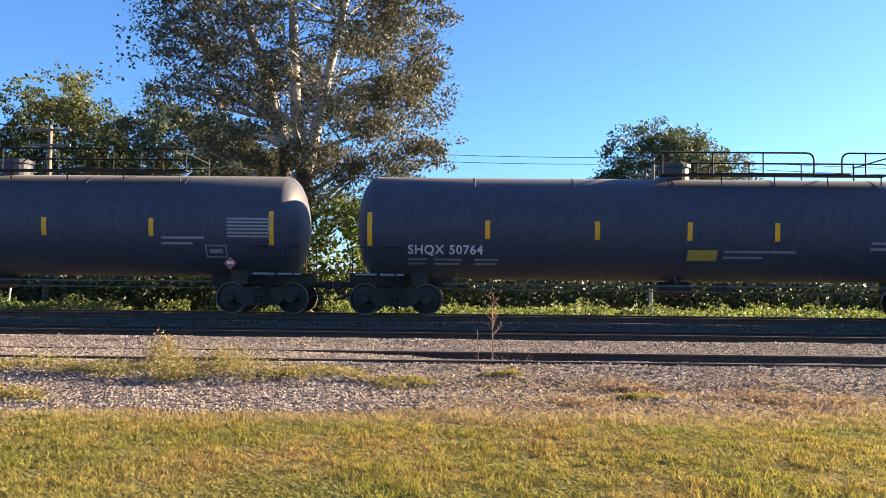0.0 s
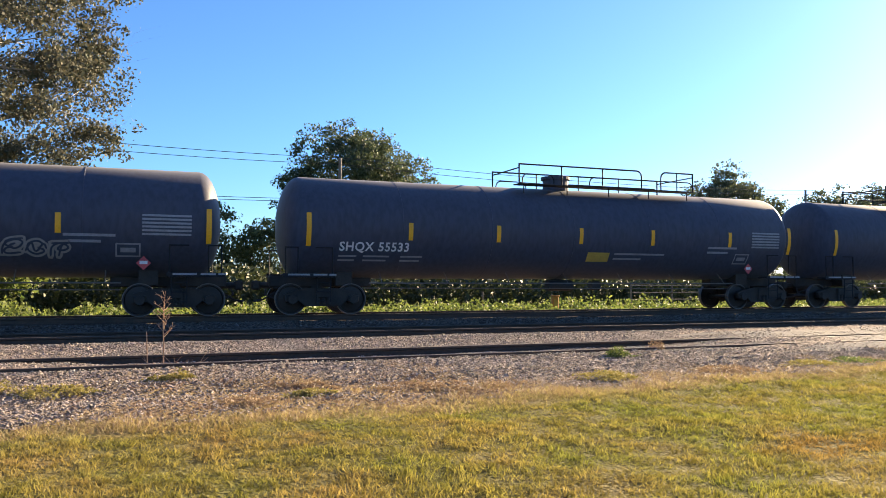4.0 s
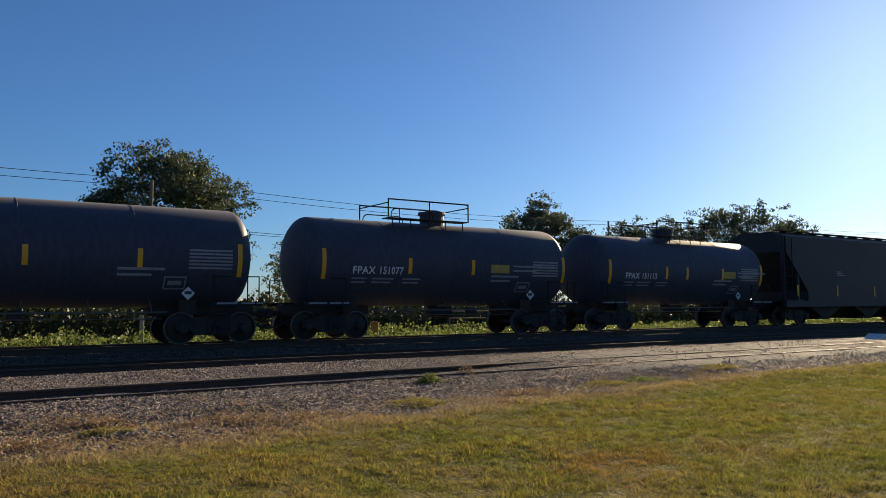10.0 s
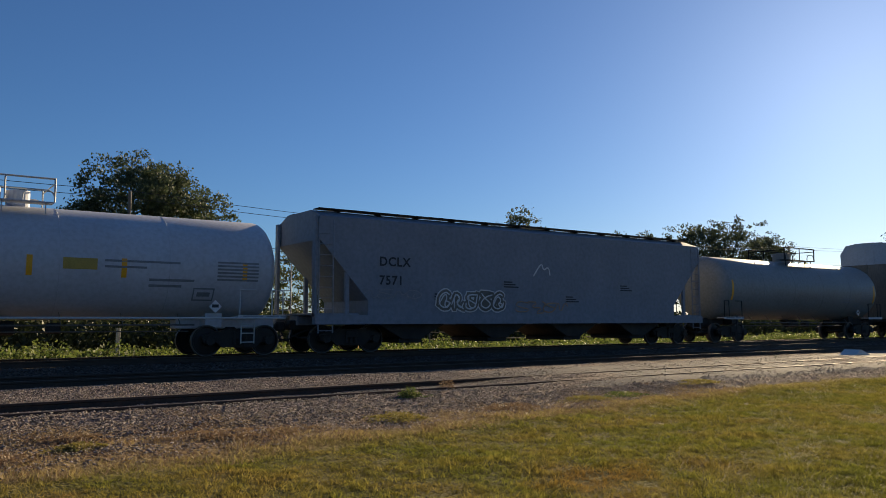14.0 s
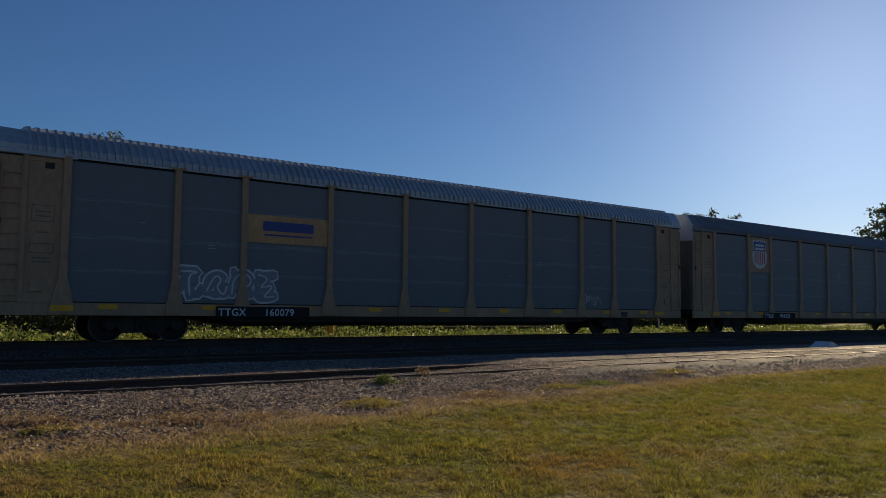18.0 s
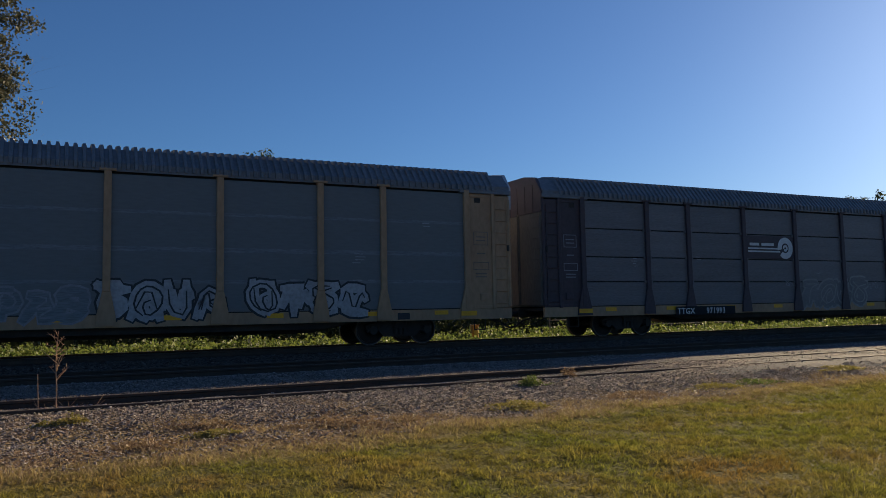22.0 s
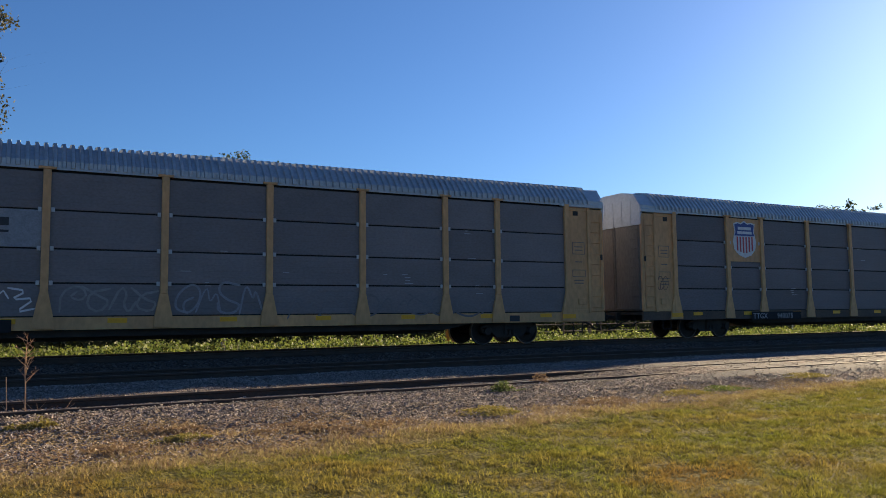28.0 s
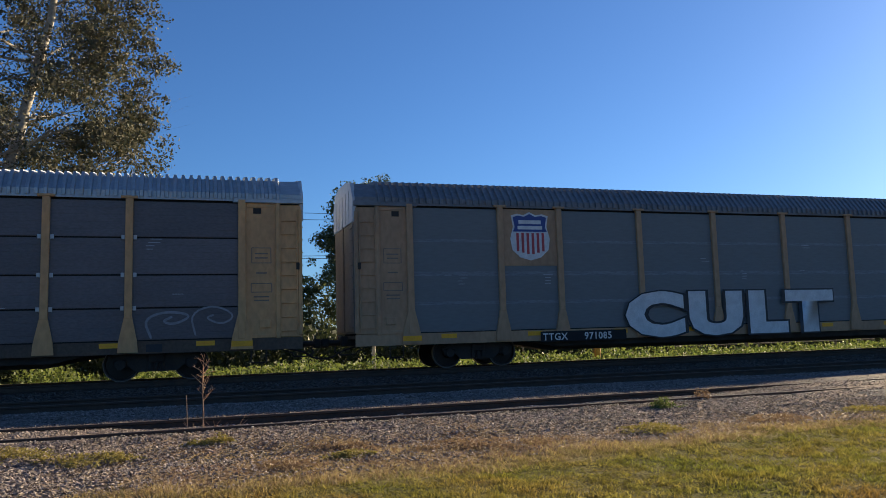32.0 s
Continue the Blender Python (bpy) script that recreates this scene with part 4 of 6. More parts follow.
# ---- covered hopper cars ----
def make_hopper(s0, s1, paint, label, bays=3, mark="", ink="dim_ink", scribble=(), mid=None, strips=(), ribs=0, top=4.45):
    pitch = s1 - s0
    half = (pitch - 1.2) / 2
    car = start_car("hopper_car", s0, s1, mid)
    surf = lambda z: -1.60
    eave, bot = top - 0.25, 1.15
    end = half - 1.9
    bm = bmesh.new()
    slab(bm, [(-half + 0.15, eave), (-half + 0.15, eave - 0.75), (-end, bot + 0.55), (-end, bot), (end, bot), (end, bot + 0.55), (half - 0.15, eave - 0.75), (half - 0.15, eave)], -1.58, 1.58)
    prism(bm, [(-1.58, eave + 0.002), (1.58, eave + 0.002), (0.9, top), (-0.9, top)], -half + 0.15, half - 0.15)
    part("body_shell", bm, paint, car)
    for i in range(ribs):
        x = -end + (i + 0.5) * 2 * end / ribs
        bm = bmesh.new()
        box(bm, (x, -1.61, (eave + bot) / 2 + 0.1), (0.09, 0.06, eave - bot - 0.25), 0.01)
        part("side_rib", bm, paint, car)
    bm = bmesh.new()
    prism(bm, [(-1.63, bot - 0.22), (-1.40, bot - 0.22), (-1.40, bot + 0.08), (-1.63, bot + 0.08)], -half, half)
    prism(bm, [(1.63, bot - 0.22), (1.40, bot - 0.22), (1.40, bot + 0.08), (1.63, bot + 0.08)], -half, half)
    box(bm, (0, 0, bot - 0.1), (2 * half, 0.6, 0.3), 0.02)
    part("side_sill", bm, paint, car)
    step = 2 * end / bays
    for i in range(bays):
        cx = -end + step * (i + 0.5)
        bm = bmesh.new()
        slab(bm, [(cx - step * 0.46, bot), (cx + step * 0.46, bot), (cx + 0.35, 0.42), (cx - 0.35, 0.42)], -1.25, 1.25)
        box(bm, (cx, 0, 0.36), (0.9, 2.3, 0.14), 0.02)
        part("outlet_gate", bm, paint if ribs else "steel_dark", car)
    n = 12
    for q in (-1, 1):
        bm = bmesh.new()
        for i in range(n):
            x = -half + 0.3 + (2 * half - 0.6) * (i + 0.5) / n
            box(bm, (x, q * 0.95, top + 0.055), ((2 * half - 0.6) / n - 0.03, 0.45, 0.03))
            box(bm, (x, q * 0.95, top + 0.01), (0.05, 0.4, 0.08))
        part("roof_walk", bm, "steel_dark" if not ribs else "roof_dull", car)
    for i in range(7):
        x = -half + 1.2 + i * (2 * half - 2.4) / 6
        bm = bmesh.new()
        rod(bm, (x, 0, top - 0.02), (x, 0, top + 0.1), 0.36, 14)
        part("hatch_cover", bm, paint, car)
    for s in (-1, 1):
        add_truck(car, s * (half - 1.55))
        for q in (-1, 1):
            bm = bmesh.new()
            for x in (half - 0.12, half - 0.62):
                pipe(bm, [(s * x, q * 1.58, bot - 0.5), (s * x, q * 1.58, eave - 0.1)], 0.024, 6)
            for i in range(10):
                z = bot - 0.42 + i * 0.34
                if z < eave - 0.15:
                    pipe(bm, [(s * (half - 0.12), q * 1.58, z), (s * (half - 0.62), q * 1.58, z)], 0.015, 6)
            part("end_ladder", bm, paint if paint == "hopper_grey" else "railing", car)
        bm = bmesh.new()
        for q in (-1, 1):
            box(bm, (s * (half - 1.15), q * 1.5, (bot + eave) / 2 - 0.2), (0.14, 0.12, eave - bot - 0.5), 0.01)
            box(bm, (s * (half - 0.05), q * 1.45, (bot + eave) / 2), (0.10, 0.2, eave - bot), 0.01)
        box(bm, (s * (half - 0.8), 0, bot + 0.1), (1.6, 3.0, 0.06))
        part("end_post", bm, paint, car)
    add_ends(car, half, pitch)
    for x in strips:
        bm = bmesh.new()
        rect(bm, -0.06, -0.27, 0.06, 0.27, 0, 1)
        part("reflective_strip", on_side(bm, x, 1.72, surf), "yellow", car)
    if mark:
        for k, line_ in enumerate(mark.split("|")):
            part("reporting_mark", on_side(letters(line_, 0.42, 1.15, 0.01), -end + 0.4, 2.85 - 0.62 * k, surf), ink, car)
    for k in range(1 if strips else 4):
        bm = bmesh.new()
        for j in range(3):
            rect(bm, 0, 0.09 * j, 0.7 - 0.15 * j, 0.09 * j + 0.045, 0, 1)
        tagged(part("stencil", on_side(bm, -half + 4.5 + 3.1 * k, (2.5 if strips else 1.75) + 0.5 * (k % 2), surf), ink, car), kind="stuff")
    for args in scribble:
        graffiti(car, surf, *args)
    tagged(car, label, "hopper car", "cars of the freight train")
    return car


# ---- covered car carriers ----
RACK_HALF = 13.8
RACK_Y = 1.50
EAVE, RIDGE = 4.92, 5.62
POSTS = [-12.15, -9.25, -7.25, -4.35, -1.45, 1.45, 4.35, 7.25, 9.25, 12.15]
ROWS4 = [(1.10, 1.92), (1.96, 2.80), (2.84, 3.80), (3.84, 4.80)]
def roof_build(bm):
    """A corrugated roof: upright ribs over a hipped cross-section."""
    prof = [(-1.53, EAVE), (-1.53, EAVE + 0.16), (-1.16, RIDGE - 0.10), (-0.5, RIDGE), (0.5, RIDGE), (1.16, RIDGE - 0.10), (1.53, EAVE + 0.16), (1.53, EAVE)]
    n, x0 = 125, -RACK_HALF + 0.6
    step = (2 * RACK_HALF - 1.2) / n
    rows = []
    for i in range(n):
        for dx, lift in ((0.0, 0.0), (0.42, 0.0), (0.52, 0.105), (0.88, 0.105)):
            rows.append((x0 + step * (i + dx), lift))
    rows = [(-RACK_HALF + 0.02, 0.0), (-RACK_HALF + 0.05, 0.015)] + rows + [(x0 + step * n, 0.0), (RACK_HALF - 0.05, 0.015), (RACK_HALF - 0.02, 0.0)]
    prev = None
    for x, lift in rows:
        cur = []
        for k, (y, z) in enumerate(prof):
            up = 0 if k in (0, 7) else lift
            cur.append(bm.verts.new((x, y + (0.0 if abs(y) < 1.5 else math.copysign(lift * 0.6, y)), z + (up if abs(y) < 1.5 else 0.0))))
        if prev:
            for a in range(len(prof) - 1):
                bm.faces.new((prev[a], prev[a + 1], cur[a + 1], cur[a]))
        else:
            bm.faces.new(cur[::-1])
        prev = cur
    bm.faces.new(prev)
    bmesh.ops.recalc_face_normals(bm, faces=bm.faces)


def make_rack(s0, s1, label, post="rack_yellow", panel="panel", roof="roof", sill=None, emblem=None, emblem_bay=1, mark="", scribble=(), mid=None, end_cap=True, door=None, ink="white_ink", flush=False):
    car = start_car("car_carrier", s0, s1, mid)
    sill, door = sill or {"rack_yellow": "rack_sill", "rack_dark": "rack_sill"}.get(post, post), door or post
    surf = lambda z: -1.525
    H = RACK_HALF
    place("roof", rack_mesh(("roof", roof), roof_build, roof), car, (0, 0, 0))
    # dark box added behind the panels so that no light leaks through their gaps
    place("inner_shell", rack_mesh(("inner_shell",), lambda bm: box(bm, (0, 0, 2.95), (2 * H - 0.5, 2.86, 3.9)), "core"), car, (0, 0, 0))
    place("far_side_wall", rack_mesh(("far_side_wall", panel), lambda bm: box(bm, (0, 1.47, 3.0), (2 * H - 0.1, 0.06, 3.84)), panel), car, (0, 0, 0))
    for q in (-1, 1):
        place("side_sill", rack_mesh(("side_sill", sill, q), lambda bm: prism(bm, [(q * 1.50, 0.74), (q * 1.40, 0.74), (q * 1.40, 1.07), (q * 1.50, 1.07)], -H, H), sill), car, (0, 0, 0))
    place("deck_floor", rack_mesh(("deck_floor",), lambda bm: box(bm, (0, 0, 1.0), (2 * H - 0.02, 2.78, 0.1)), "steel_dark"), car, (0, 0, 0))
    def belly_build(bm):
        slab(bm, [(-H + 0.6, 0.95), (-H + 0.6, 0.72), (-8.9, 0.72), (-7.2, 0.42), (7.2, 0.42), (8.9, 0.72), (H - 0.6, 0.72), (H - 0.6, 0.95)], -0.42, 0.42)
        for q in (-1.2, 1.2):
            slab(bm, [(-9.2, 0.9), (-7.4, 0.55), (7.4, 0.55), (9.2, 0.9)], q - 0.05, q + 0.05)
    place("centre_sill", rack_mesh(("centre_sill",), belly_build, "steel_dark"), car, (0, 0, 0))
    place("eave_rail", rack_mesh(("eave_rail", roof), lambda bm: prism(bm, [(-1.545, 4.86), (-1.50, 4.86), (-1.50, 4.94), (-1.545, 4.94)], -POSTS[-1], POSTS[-1]), roof), car, (0, 0, 0), "pale rail under the eave")
    # posts with splayed feet
    def post_build(bm):
        box(bm, (0, -1.52, 3.30), (0.19, 0.12, 3.25), 0.012)
        slab(bm, [(-0.25, 0.78), (0.25, 0.78), (0.23, 1.06), (0.095, 1.72), (-0.095, 1.72), (-0.23, 1.06)], -1.565, -1.46)
        box(bm, (0, -1.53, 4.9), (0.42, 0.13, 0.07), 0.01)
    for x in POSTS[1:-1]:
        place("side_post", rack_mesh(("side_post", post), post_build, post), car, (x, 0, 0))
    # side panels, four rows in each bay
    for a, b in zip(POSTS, POSTS[1:]):
        if flush:
            for z, tall in ((1.94, 0.10), (2.82, 0.13), (3.82, 0.09)):
                w = b - a - 0.2
                place("panel_seam", rack_mesh(("panel_seam", round(w, 2), tall), lambda bm: box(bm, (0, -1.490, 0), (w, 0.008, tall)), "seam_pale"), car, ((a + b) / 2, 0, z), "chalky overlapped seam")
        for z0, z1 in (((1.10, 1.94), (1.94, 2.82), (2.82, 3.82), (3.82, 4.80)) if flush else ROWS4):
            w = b - a - 0.14
            def panel_build(bm, w=w, z0=z0, z1=z1):
                h = z1 - z0
                n = 1 if flush else 5
                pr = []
                for i in range(n):
                    pr += [(-1.4875, z0 + h * i / n), (-1.490, z0 + h * (i + 0.05) / n), (-1.490, z0 + h * (i + 0.95) / n)]
                pr.append((-1.4875, z1))
                va = [bm.verts.new((-w / 2, y, z)) for y, z in pr]
                vb = [bm.verts.new((w / 2, y, z)) for y, z in pr]
                for i in range(len(pr) - 1):
                    bm.faces.new((va[i], vb[i], vb[i + 1], va[i + 1]))
                box(bm, (0, -1.455, (z0 + z1) / 2), (w, 0.03, h))
                bmesh.ops.recalc_face_normals(bm, faces=bm.faces)
            place("side_panel", rack_mesh(("side_panel", panel, flush, round(w, 2), z0), panel_build, panel), car, ((a + b) / 2, 0, 0))
    # clips where the panel rows meet the posts
    for x in POSTS[1:-1]:
        for z in (() if flush else (1.94, 2.82, 3.82)):
            for q in (-1, 1):
                place("panel_clip", rack_mesh(("panel_clip", post), lambda bm: box(bm, (0, -1.51, 0), (0.09, 0.04, 0.12), 0.008), "roof" if post == "rack_yellow" else panel), car, (x + q * 0.15, 0, z))
    # closed ends: door post, wide door leaf, corner, ladder rungs
    for s in (-1, 1):
        def door_build(bm, s=s):
            p = POSTS[-1]
            box(bm, (s * p, -1.52, 2.98), (0.2, 0.12, 3.85), 0.015)
            slab(bm, [(s * p - 0.30, 0.78), (s * p + 0.30, 0.78), (s * p + 0.26, 1.1), (s * p + 0.1, 1.75), (s * p - 0.1, 1.75), (s * p - 0.26, 1.1)], -1.57, -1.47)
            box(bm, (s * (p + 0.53), -1.475, 2.95), (0.90, 0.05, 3.75), 0.01)
            for z in (1.12, 4.74):
                box(bm, (s * (p + 0.53), -1.505, z), (0.80, 0.03, 0.10), 0.008)
            box(bm, (s * (p + 0.98), -1.50, 2.95), (0.12, 0.12, 3.8), 0.015)
            box(bm, (s * (H - 0.33), -1.47, 2.93), (0.66, 0.09, 3.72), 0.03)
            box(bm, (s * (H - 0.06), -1.47, 2.9), (0.14, 0.14, 3.6), 0.04)
            box(bm, (s * (p + 0.62), -1.52, 1.45), (0.3, 0.05, 0.22), 0.01)
        place("door_leaf", rack_mesh(("door_leaf", door, s), door_build, door), car, (0, 0, 0))
        place("end_beam", rack_mesh(("end_beam", roof, s), lambda bm: box(bm, (s * (POSTS[-1] + 0.72), -1.50, EAVE - 0.03), (1.92, 0.14, 0.15), 0.02), roof), car, (0, 0, 0), "pale beam under the roof end")
        def ladder_build(bm, s=s):
            for i in range(9):
                pipe(bm, [(s * (H - 0.60), -1.545, 1.25 + 0.385 * i), (s * (H - 0.14), -1.545, 1.25 + 0.385 * i)], 0.016, 5)
            for u in (0.60, 0.14):
                pipe(bm, [(s * (H - u), -1.54, 1.15), (s * (H - u), -1.54, 4.6)], 0.02, 5)
        place("corner_ladder", rack_mesh(("corner_ladder", door, s), ladder_build, door), car, (0, 0, 0))
        def frame_build(bm):
            for w, hh, z in ((0.52, 0.42, 3.35), (0.56, 0.24, 2.45)):
                for k in (-1, 1):
                    box(bm, (0, -1.503, z + k * hh / 2), (w, 0.006, 0.022))
                    box(bm, (k * w / 2, -1.5035, z), (0.022, 0.006, hh))
            for z, w in ((2.86, 0.3), (2.2, 0.42), (2.1, 0.4), (3.4, 0.36), (3.28, 0.34)):
                box(bm, (0, -1.502, z), (w, 0.006, 0.035))
        tagged(place("door_stencil", rack_mesh(("door_stencil", post), frame_build, "rack_end" if post != "rack_dark" else "dim_ink"), car, (s * (POSTS[-1] + 0.53), 0, 0), "framed stencil panels"), kind="stuff")
        place("post_reflector", rack_mesh(("post_reflector",), lambda bm: box(bm, (0, -1.582, 0.93), (0.56, 0.012, 0.15)), "yellow"), car, (s * POSTS[-1], 0, 0), "orange reflector at the door post foot")
        place("door_slot", rack_mesh(("door_slot",), lambda bm: box(bm, (0, -1.503, 4.60), (0.22, 0.012, 0.16)), "steel_dark"), car, (s * (POSTS[-1] + 0.42), 0, 0))
        place("door_latch", rack_mesh(("door_latch",), lambda bm: box(bm, (0, -1.552, 3.05), (0.09, 0.03, 0.2), 0.01), "steel_dark"), car, (s * (H - 0.12), 0, 0), "dark latch")
        def end_build(bm, s=s):
            box(bm, (s * (H - 0.05), 0, 2.75), (0.10, 2.86, 3.3), 0.02)
            for q in (-0.72, 0.72):
                box(bm, (s * H, q, 2.75), (0.06, 1.3, 3.2), 0.02)
            rod(bm, (s * (H + 0.04), -0.05, 1.2), (s * (H + 0.04), -0.05, 4.4), 0.03, 8)
            for i in range(9):
                pipe(bm, [(s * (H + 0.05), -1.36, 1.3 + 0.36 * i), (s * (H + 0.05), -0.95, 1.3 + 0.36 * i)], 0.014, 5)
        place("end_door", rack_mesh(("end_door", s), end_build, "rack_end"), car, (0, 0, 0))
        def cap_build(bm, s=s):
            x0, x1 = sorted((s * (H - 0.06), s * (H + 0.05)))
            prism(bm, [(-1.50, 4.35), (-1.52, EAVE + 0.14), (-1.17, RIDGE - 0.06), (-0.5, RIDGE + 0.05), (0.5, RIDGE + 0.05), (1.17, RIDGE - 0.06), (1.52, EAVE + 0.14), (1.50, 4.35)], x0, x1)
            for q in (-1.0, -0.5, 0.0, 0.5, 1.0):
                box(bm, (s * (H + 0.055), q, 4.85), (0.02, 0.05, 0.95))
        place("end_cap", rack_mesh(("end_cap", s, end_cap), cap_build, "tank_white" if end_cap else "rack_dark"), car, (0, 0, 0))
        add_truck(car, s * 9.95)
        bm = bmesh.new()
        pipe(bm, [(s * (H - 1.4), -1.46, 0.74), (s * (H - 1.4), -1.46, 0.40), (s * (H - 1.0), -1.46, 0.40), (s * (H - 1.0), -1.46, 0.74)], 0.018, 6)
        part("side_step", bm, "steel_dark", car)
    add_ends(car, H, 29.1)
    # yellow reflectors on the sill
    for x in (-11.0, -8.2, -5.2, -2.6, 0.3, 3.1, 5.9, 8.8, 11.2):
        place("sill_reflector", rack_mesh(("sill_reflector",), lambda bm: box(bm, (0, -1.506, 0.97), (0.48, 0.01, 0.13)), "yellow"), car, (x, 0, 0))
    # pale dashes added at random for the light that glimmers on the panels
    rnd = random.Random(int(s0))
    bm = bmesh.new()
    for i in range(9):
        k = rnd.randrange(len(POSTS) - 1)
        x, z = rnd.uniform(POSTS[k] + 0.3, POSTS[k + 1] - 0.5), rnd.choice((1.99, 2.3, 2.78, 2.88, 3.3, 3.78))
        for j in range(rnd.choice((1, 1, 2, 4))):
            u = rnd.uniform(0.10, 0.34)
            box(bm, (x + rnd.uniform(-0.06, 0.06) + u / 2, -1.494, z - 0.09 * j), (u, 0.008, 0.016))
    tagged(part("bent_louvre", bm, "roof", car, "pale dashes standing in for glints on the side panels"), kind="stuff")
    # small boards
    place("sill_board", rack_mesh(("sill_board",), lambda bm: (box(bm, (0, -1.508, 0.88), (0.4, 0.012, 0.2))), "black_ink"), car, (H - 3.9, 0, 0))
    if mark:
        a, b = mark.split(" ")
        part("sill_mark_board", box(bmesh.new(), (-6.55, -1.572, 0.86), (3.0, 0.008, 0.32)), "core", car)
        part("reporting_mark", on_side(letters(a, 0.30, 1.1, 0.006), -7.98, 0.75, lambda z: -1.580), ink, car, "stencilled reporting mark")
        part("reporting_mark", on_side(letters(b, 0.30, 1.1, 0.006), -6.55, 0.75, lambda z: -1.580), ink, car, "stencilled car number")
    if emblem:
        emblem(car, surf, emblem_bay)
    for args in scribble:
        graffiti(car, lambda z: -1.50, *args)
    tagged(car, label, "car carrier", "cars of the freight train")
    return car


def bay_mid(k):
    return (POSTS[k] + POSTS[k + 1]) / 2, POSTS[k + 1] - POSTS[k]


def board(car, k, z0, z1, material, y=-1.505):
    x, w = bay_mid(k)
    return part("emblem_board", box(bmesh.new(), (x, y, (z0 + z1) / 2), (w - 0.16, 0.02, z1 - z0)), material, car)


def shield(blank=False, back="rack_yellow"):
    def draw(car, surf, k):
        x, w = bay_mid(k)
        b = board(car, k, 3.06, 4.82, back)
        out = [(-0.62, 0.62), (-0.42, 0.68), (-0.2, 0.64), (0, 0.74), (0.2, 0.64), (0.42, 0.68), (0.62, 0.62), (0.56, 0.28), (0.66, -0.1), (0.60, -0.45), (0.35, -0.68), (0, -0.78), (-0.35, -0.68), (-0.60, -0.45), (-0.66, -0.1), (-0.56, 0.28)]
        part("shield", on_side(poly(bmesh.new(), [(p * 1.02, q) for p, q in out], 0.012), x, 4.0, lambda z: -1.515), "white_ink", b, "white and blue shield emblem")
        bm = bmesh.new()
        poly(bm, [(p * 0.92, q * 0.92) for p, q in out[:8]] + [(0.58, 0.12), (-0.58, 0.12)] + [(out[15][0] * 0.92, out[15][1] * 0.92)], 0.018)
        part("shield_field", on_side(bm, x, 4.0, lambda z: -1.515), "blue_ink", b)
        for hw, z0, z1 in ((0.38, 0.36, 0.48), (0.42, 0.19, 0.30)):
            part("name_bar", on_side(rect(bmesh.new(), -hw, z0, hw, z1, 0.024, 1), x, 4.0, lambda z: -1.515), "white_ink", b)
        if not blank:
            for i in range(6):
                u = -0.47 + i * 0.172
                part("shield_stripe", on_side(rect(bmesh.new(), u, -0.60 + 0.25 * abs(u + 0.04), u + 0.085, 0.08, 0.018, 1), x, 4.0, lambda z: -1.515), "red_ink", b)
    return draw


def arrow_emblem(car, surf, k):
    for kk, wide in ((k, 1.0), (8, 0.62)):
        x, w = bay_mid(kk)
        b = board(car, kk, 2.86, 3.78, "rack_dark")
        bm = bmesh.new()
        rect(bm, -1.25, -0.08, 0.55, -0.02, 0.012, 1), rect(bm, -1.25, -0.20, 0.55, -0.14, 0.012, 1)
        rect(bm, -1.15, 0.06, -0.62, 0.17, 0.012, 1), rect(bm, -0.5, 0.06, 0.2, 0.17, 0.012, 1)
        for r0, r1 in ((0.05, 0.14), (0.20, 0.44)):
            for i in range(18):
                a0, a1 = -2.4 + i * 0.32, -2.4 + (i + 1) * 0.32
                poly(bm, [(0.85 + r0 * math.cos(a0), -0.02 + r0 * math.sin(a0)), (0.85 + r1 * math.cos(a0), -0.02 + r1 * math.sin(a0)),
                          (0.85 + r1 * math.cos(a1), -0.02 + r1 * math.sin(a1)), (0.85 + r0 * math.cos(a1), -0.02 + r0 * math.sin(a1))], 0.013 + 0.0001 * i)
        for v in bm.verts:
            v.co.x *= wide
        part("wheel_emblem", on_side(bm, x, 3.32, lambda z: -1.515), "white_ink", b, "white striped wheel emblem")


def plain_emblem(back, fore, z0=3.0, z1=3.75, emblem_bars=((-0.62, 0.62, 0.05, 0.26), (-0.62, 0.62, -0.12, -0.06))):
    def draw(car, surf, k):
        x, w = bay_mid(k)
        b = board(car, k, z0, z1, back)
        for u0, u1, h0, h1 in emblem_bars:
            part("name_bar", on_side(rect(bmesh.new(), u0, h0, u1, h1, 0.012, 1), x, (z0 + z1) / 2, lambda z: -1.515), fore, b)
    return draw


# ---- the train, from the leading car to the last ----
make_tank(-24.4, -4.3, mid=-14.55, walk_span=(-1.2, 5.9), dome_x=0.3, strips=[-9.0, -6.2, -3.4, -0.9, 2.0, 5.1, 8.55], label="black tank car with white stencils and a red placard")
make_tank(-4.3, 15.7, mid=5.62, mark="SHQX  50764", mark_x=-7.72, mark_z=1.78, strips=[-8.8, -5.45, -2.35, 0.25, 2.7, 6.05, 8.95], yellow_board=(0.65,), walk_span=(-0.4, 6.1), dome_x=0.2)
make_tank(15.9, 36.5, mid=26.16, mark="CBTX  785296", mark_x=-8.25, mark_z=2.08, mark_size=0.37, strips=[-9.15, -5.8, -2.35, 0.45, 3.25, 6.0, 9.4], walk_span=(-4.45, 1.4), dome_x=0.2)
make_tank(36.7, 56.7, mid=46.8, mark="SHQX  51039", mark_x=-7.85, mark_z=1.73, mark_size=0.34, strips=[-8.73, -6.0, -2.86, 0.0, 2.9, 5.85, 9.0], yellow_board=(2.65,), walk_span=(-5.85, 1.2), dome_x=0.05)
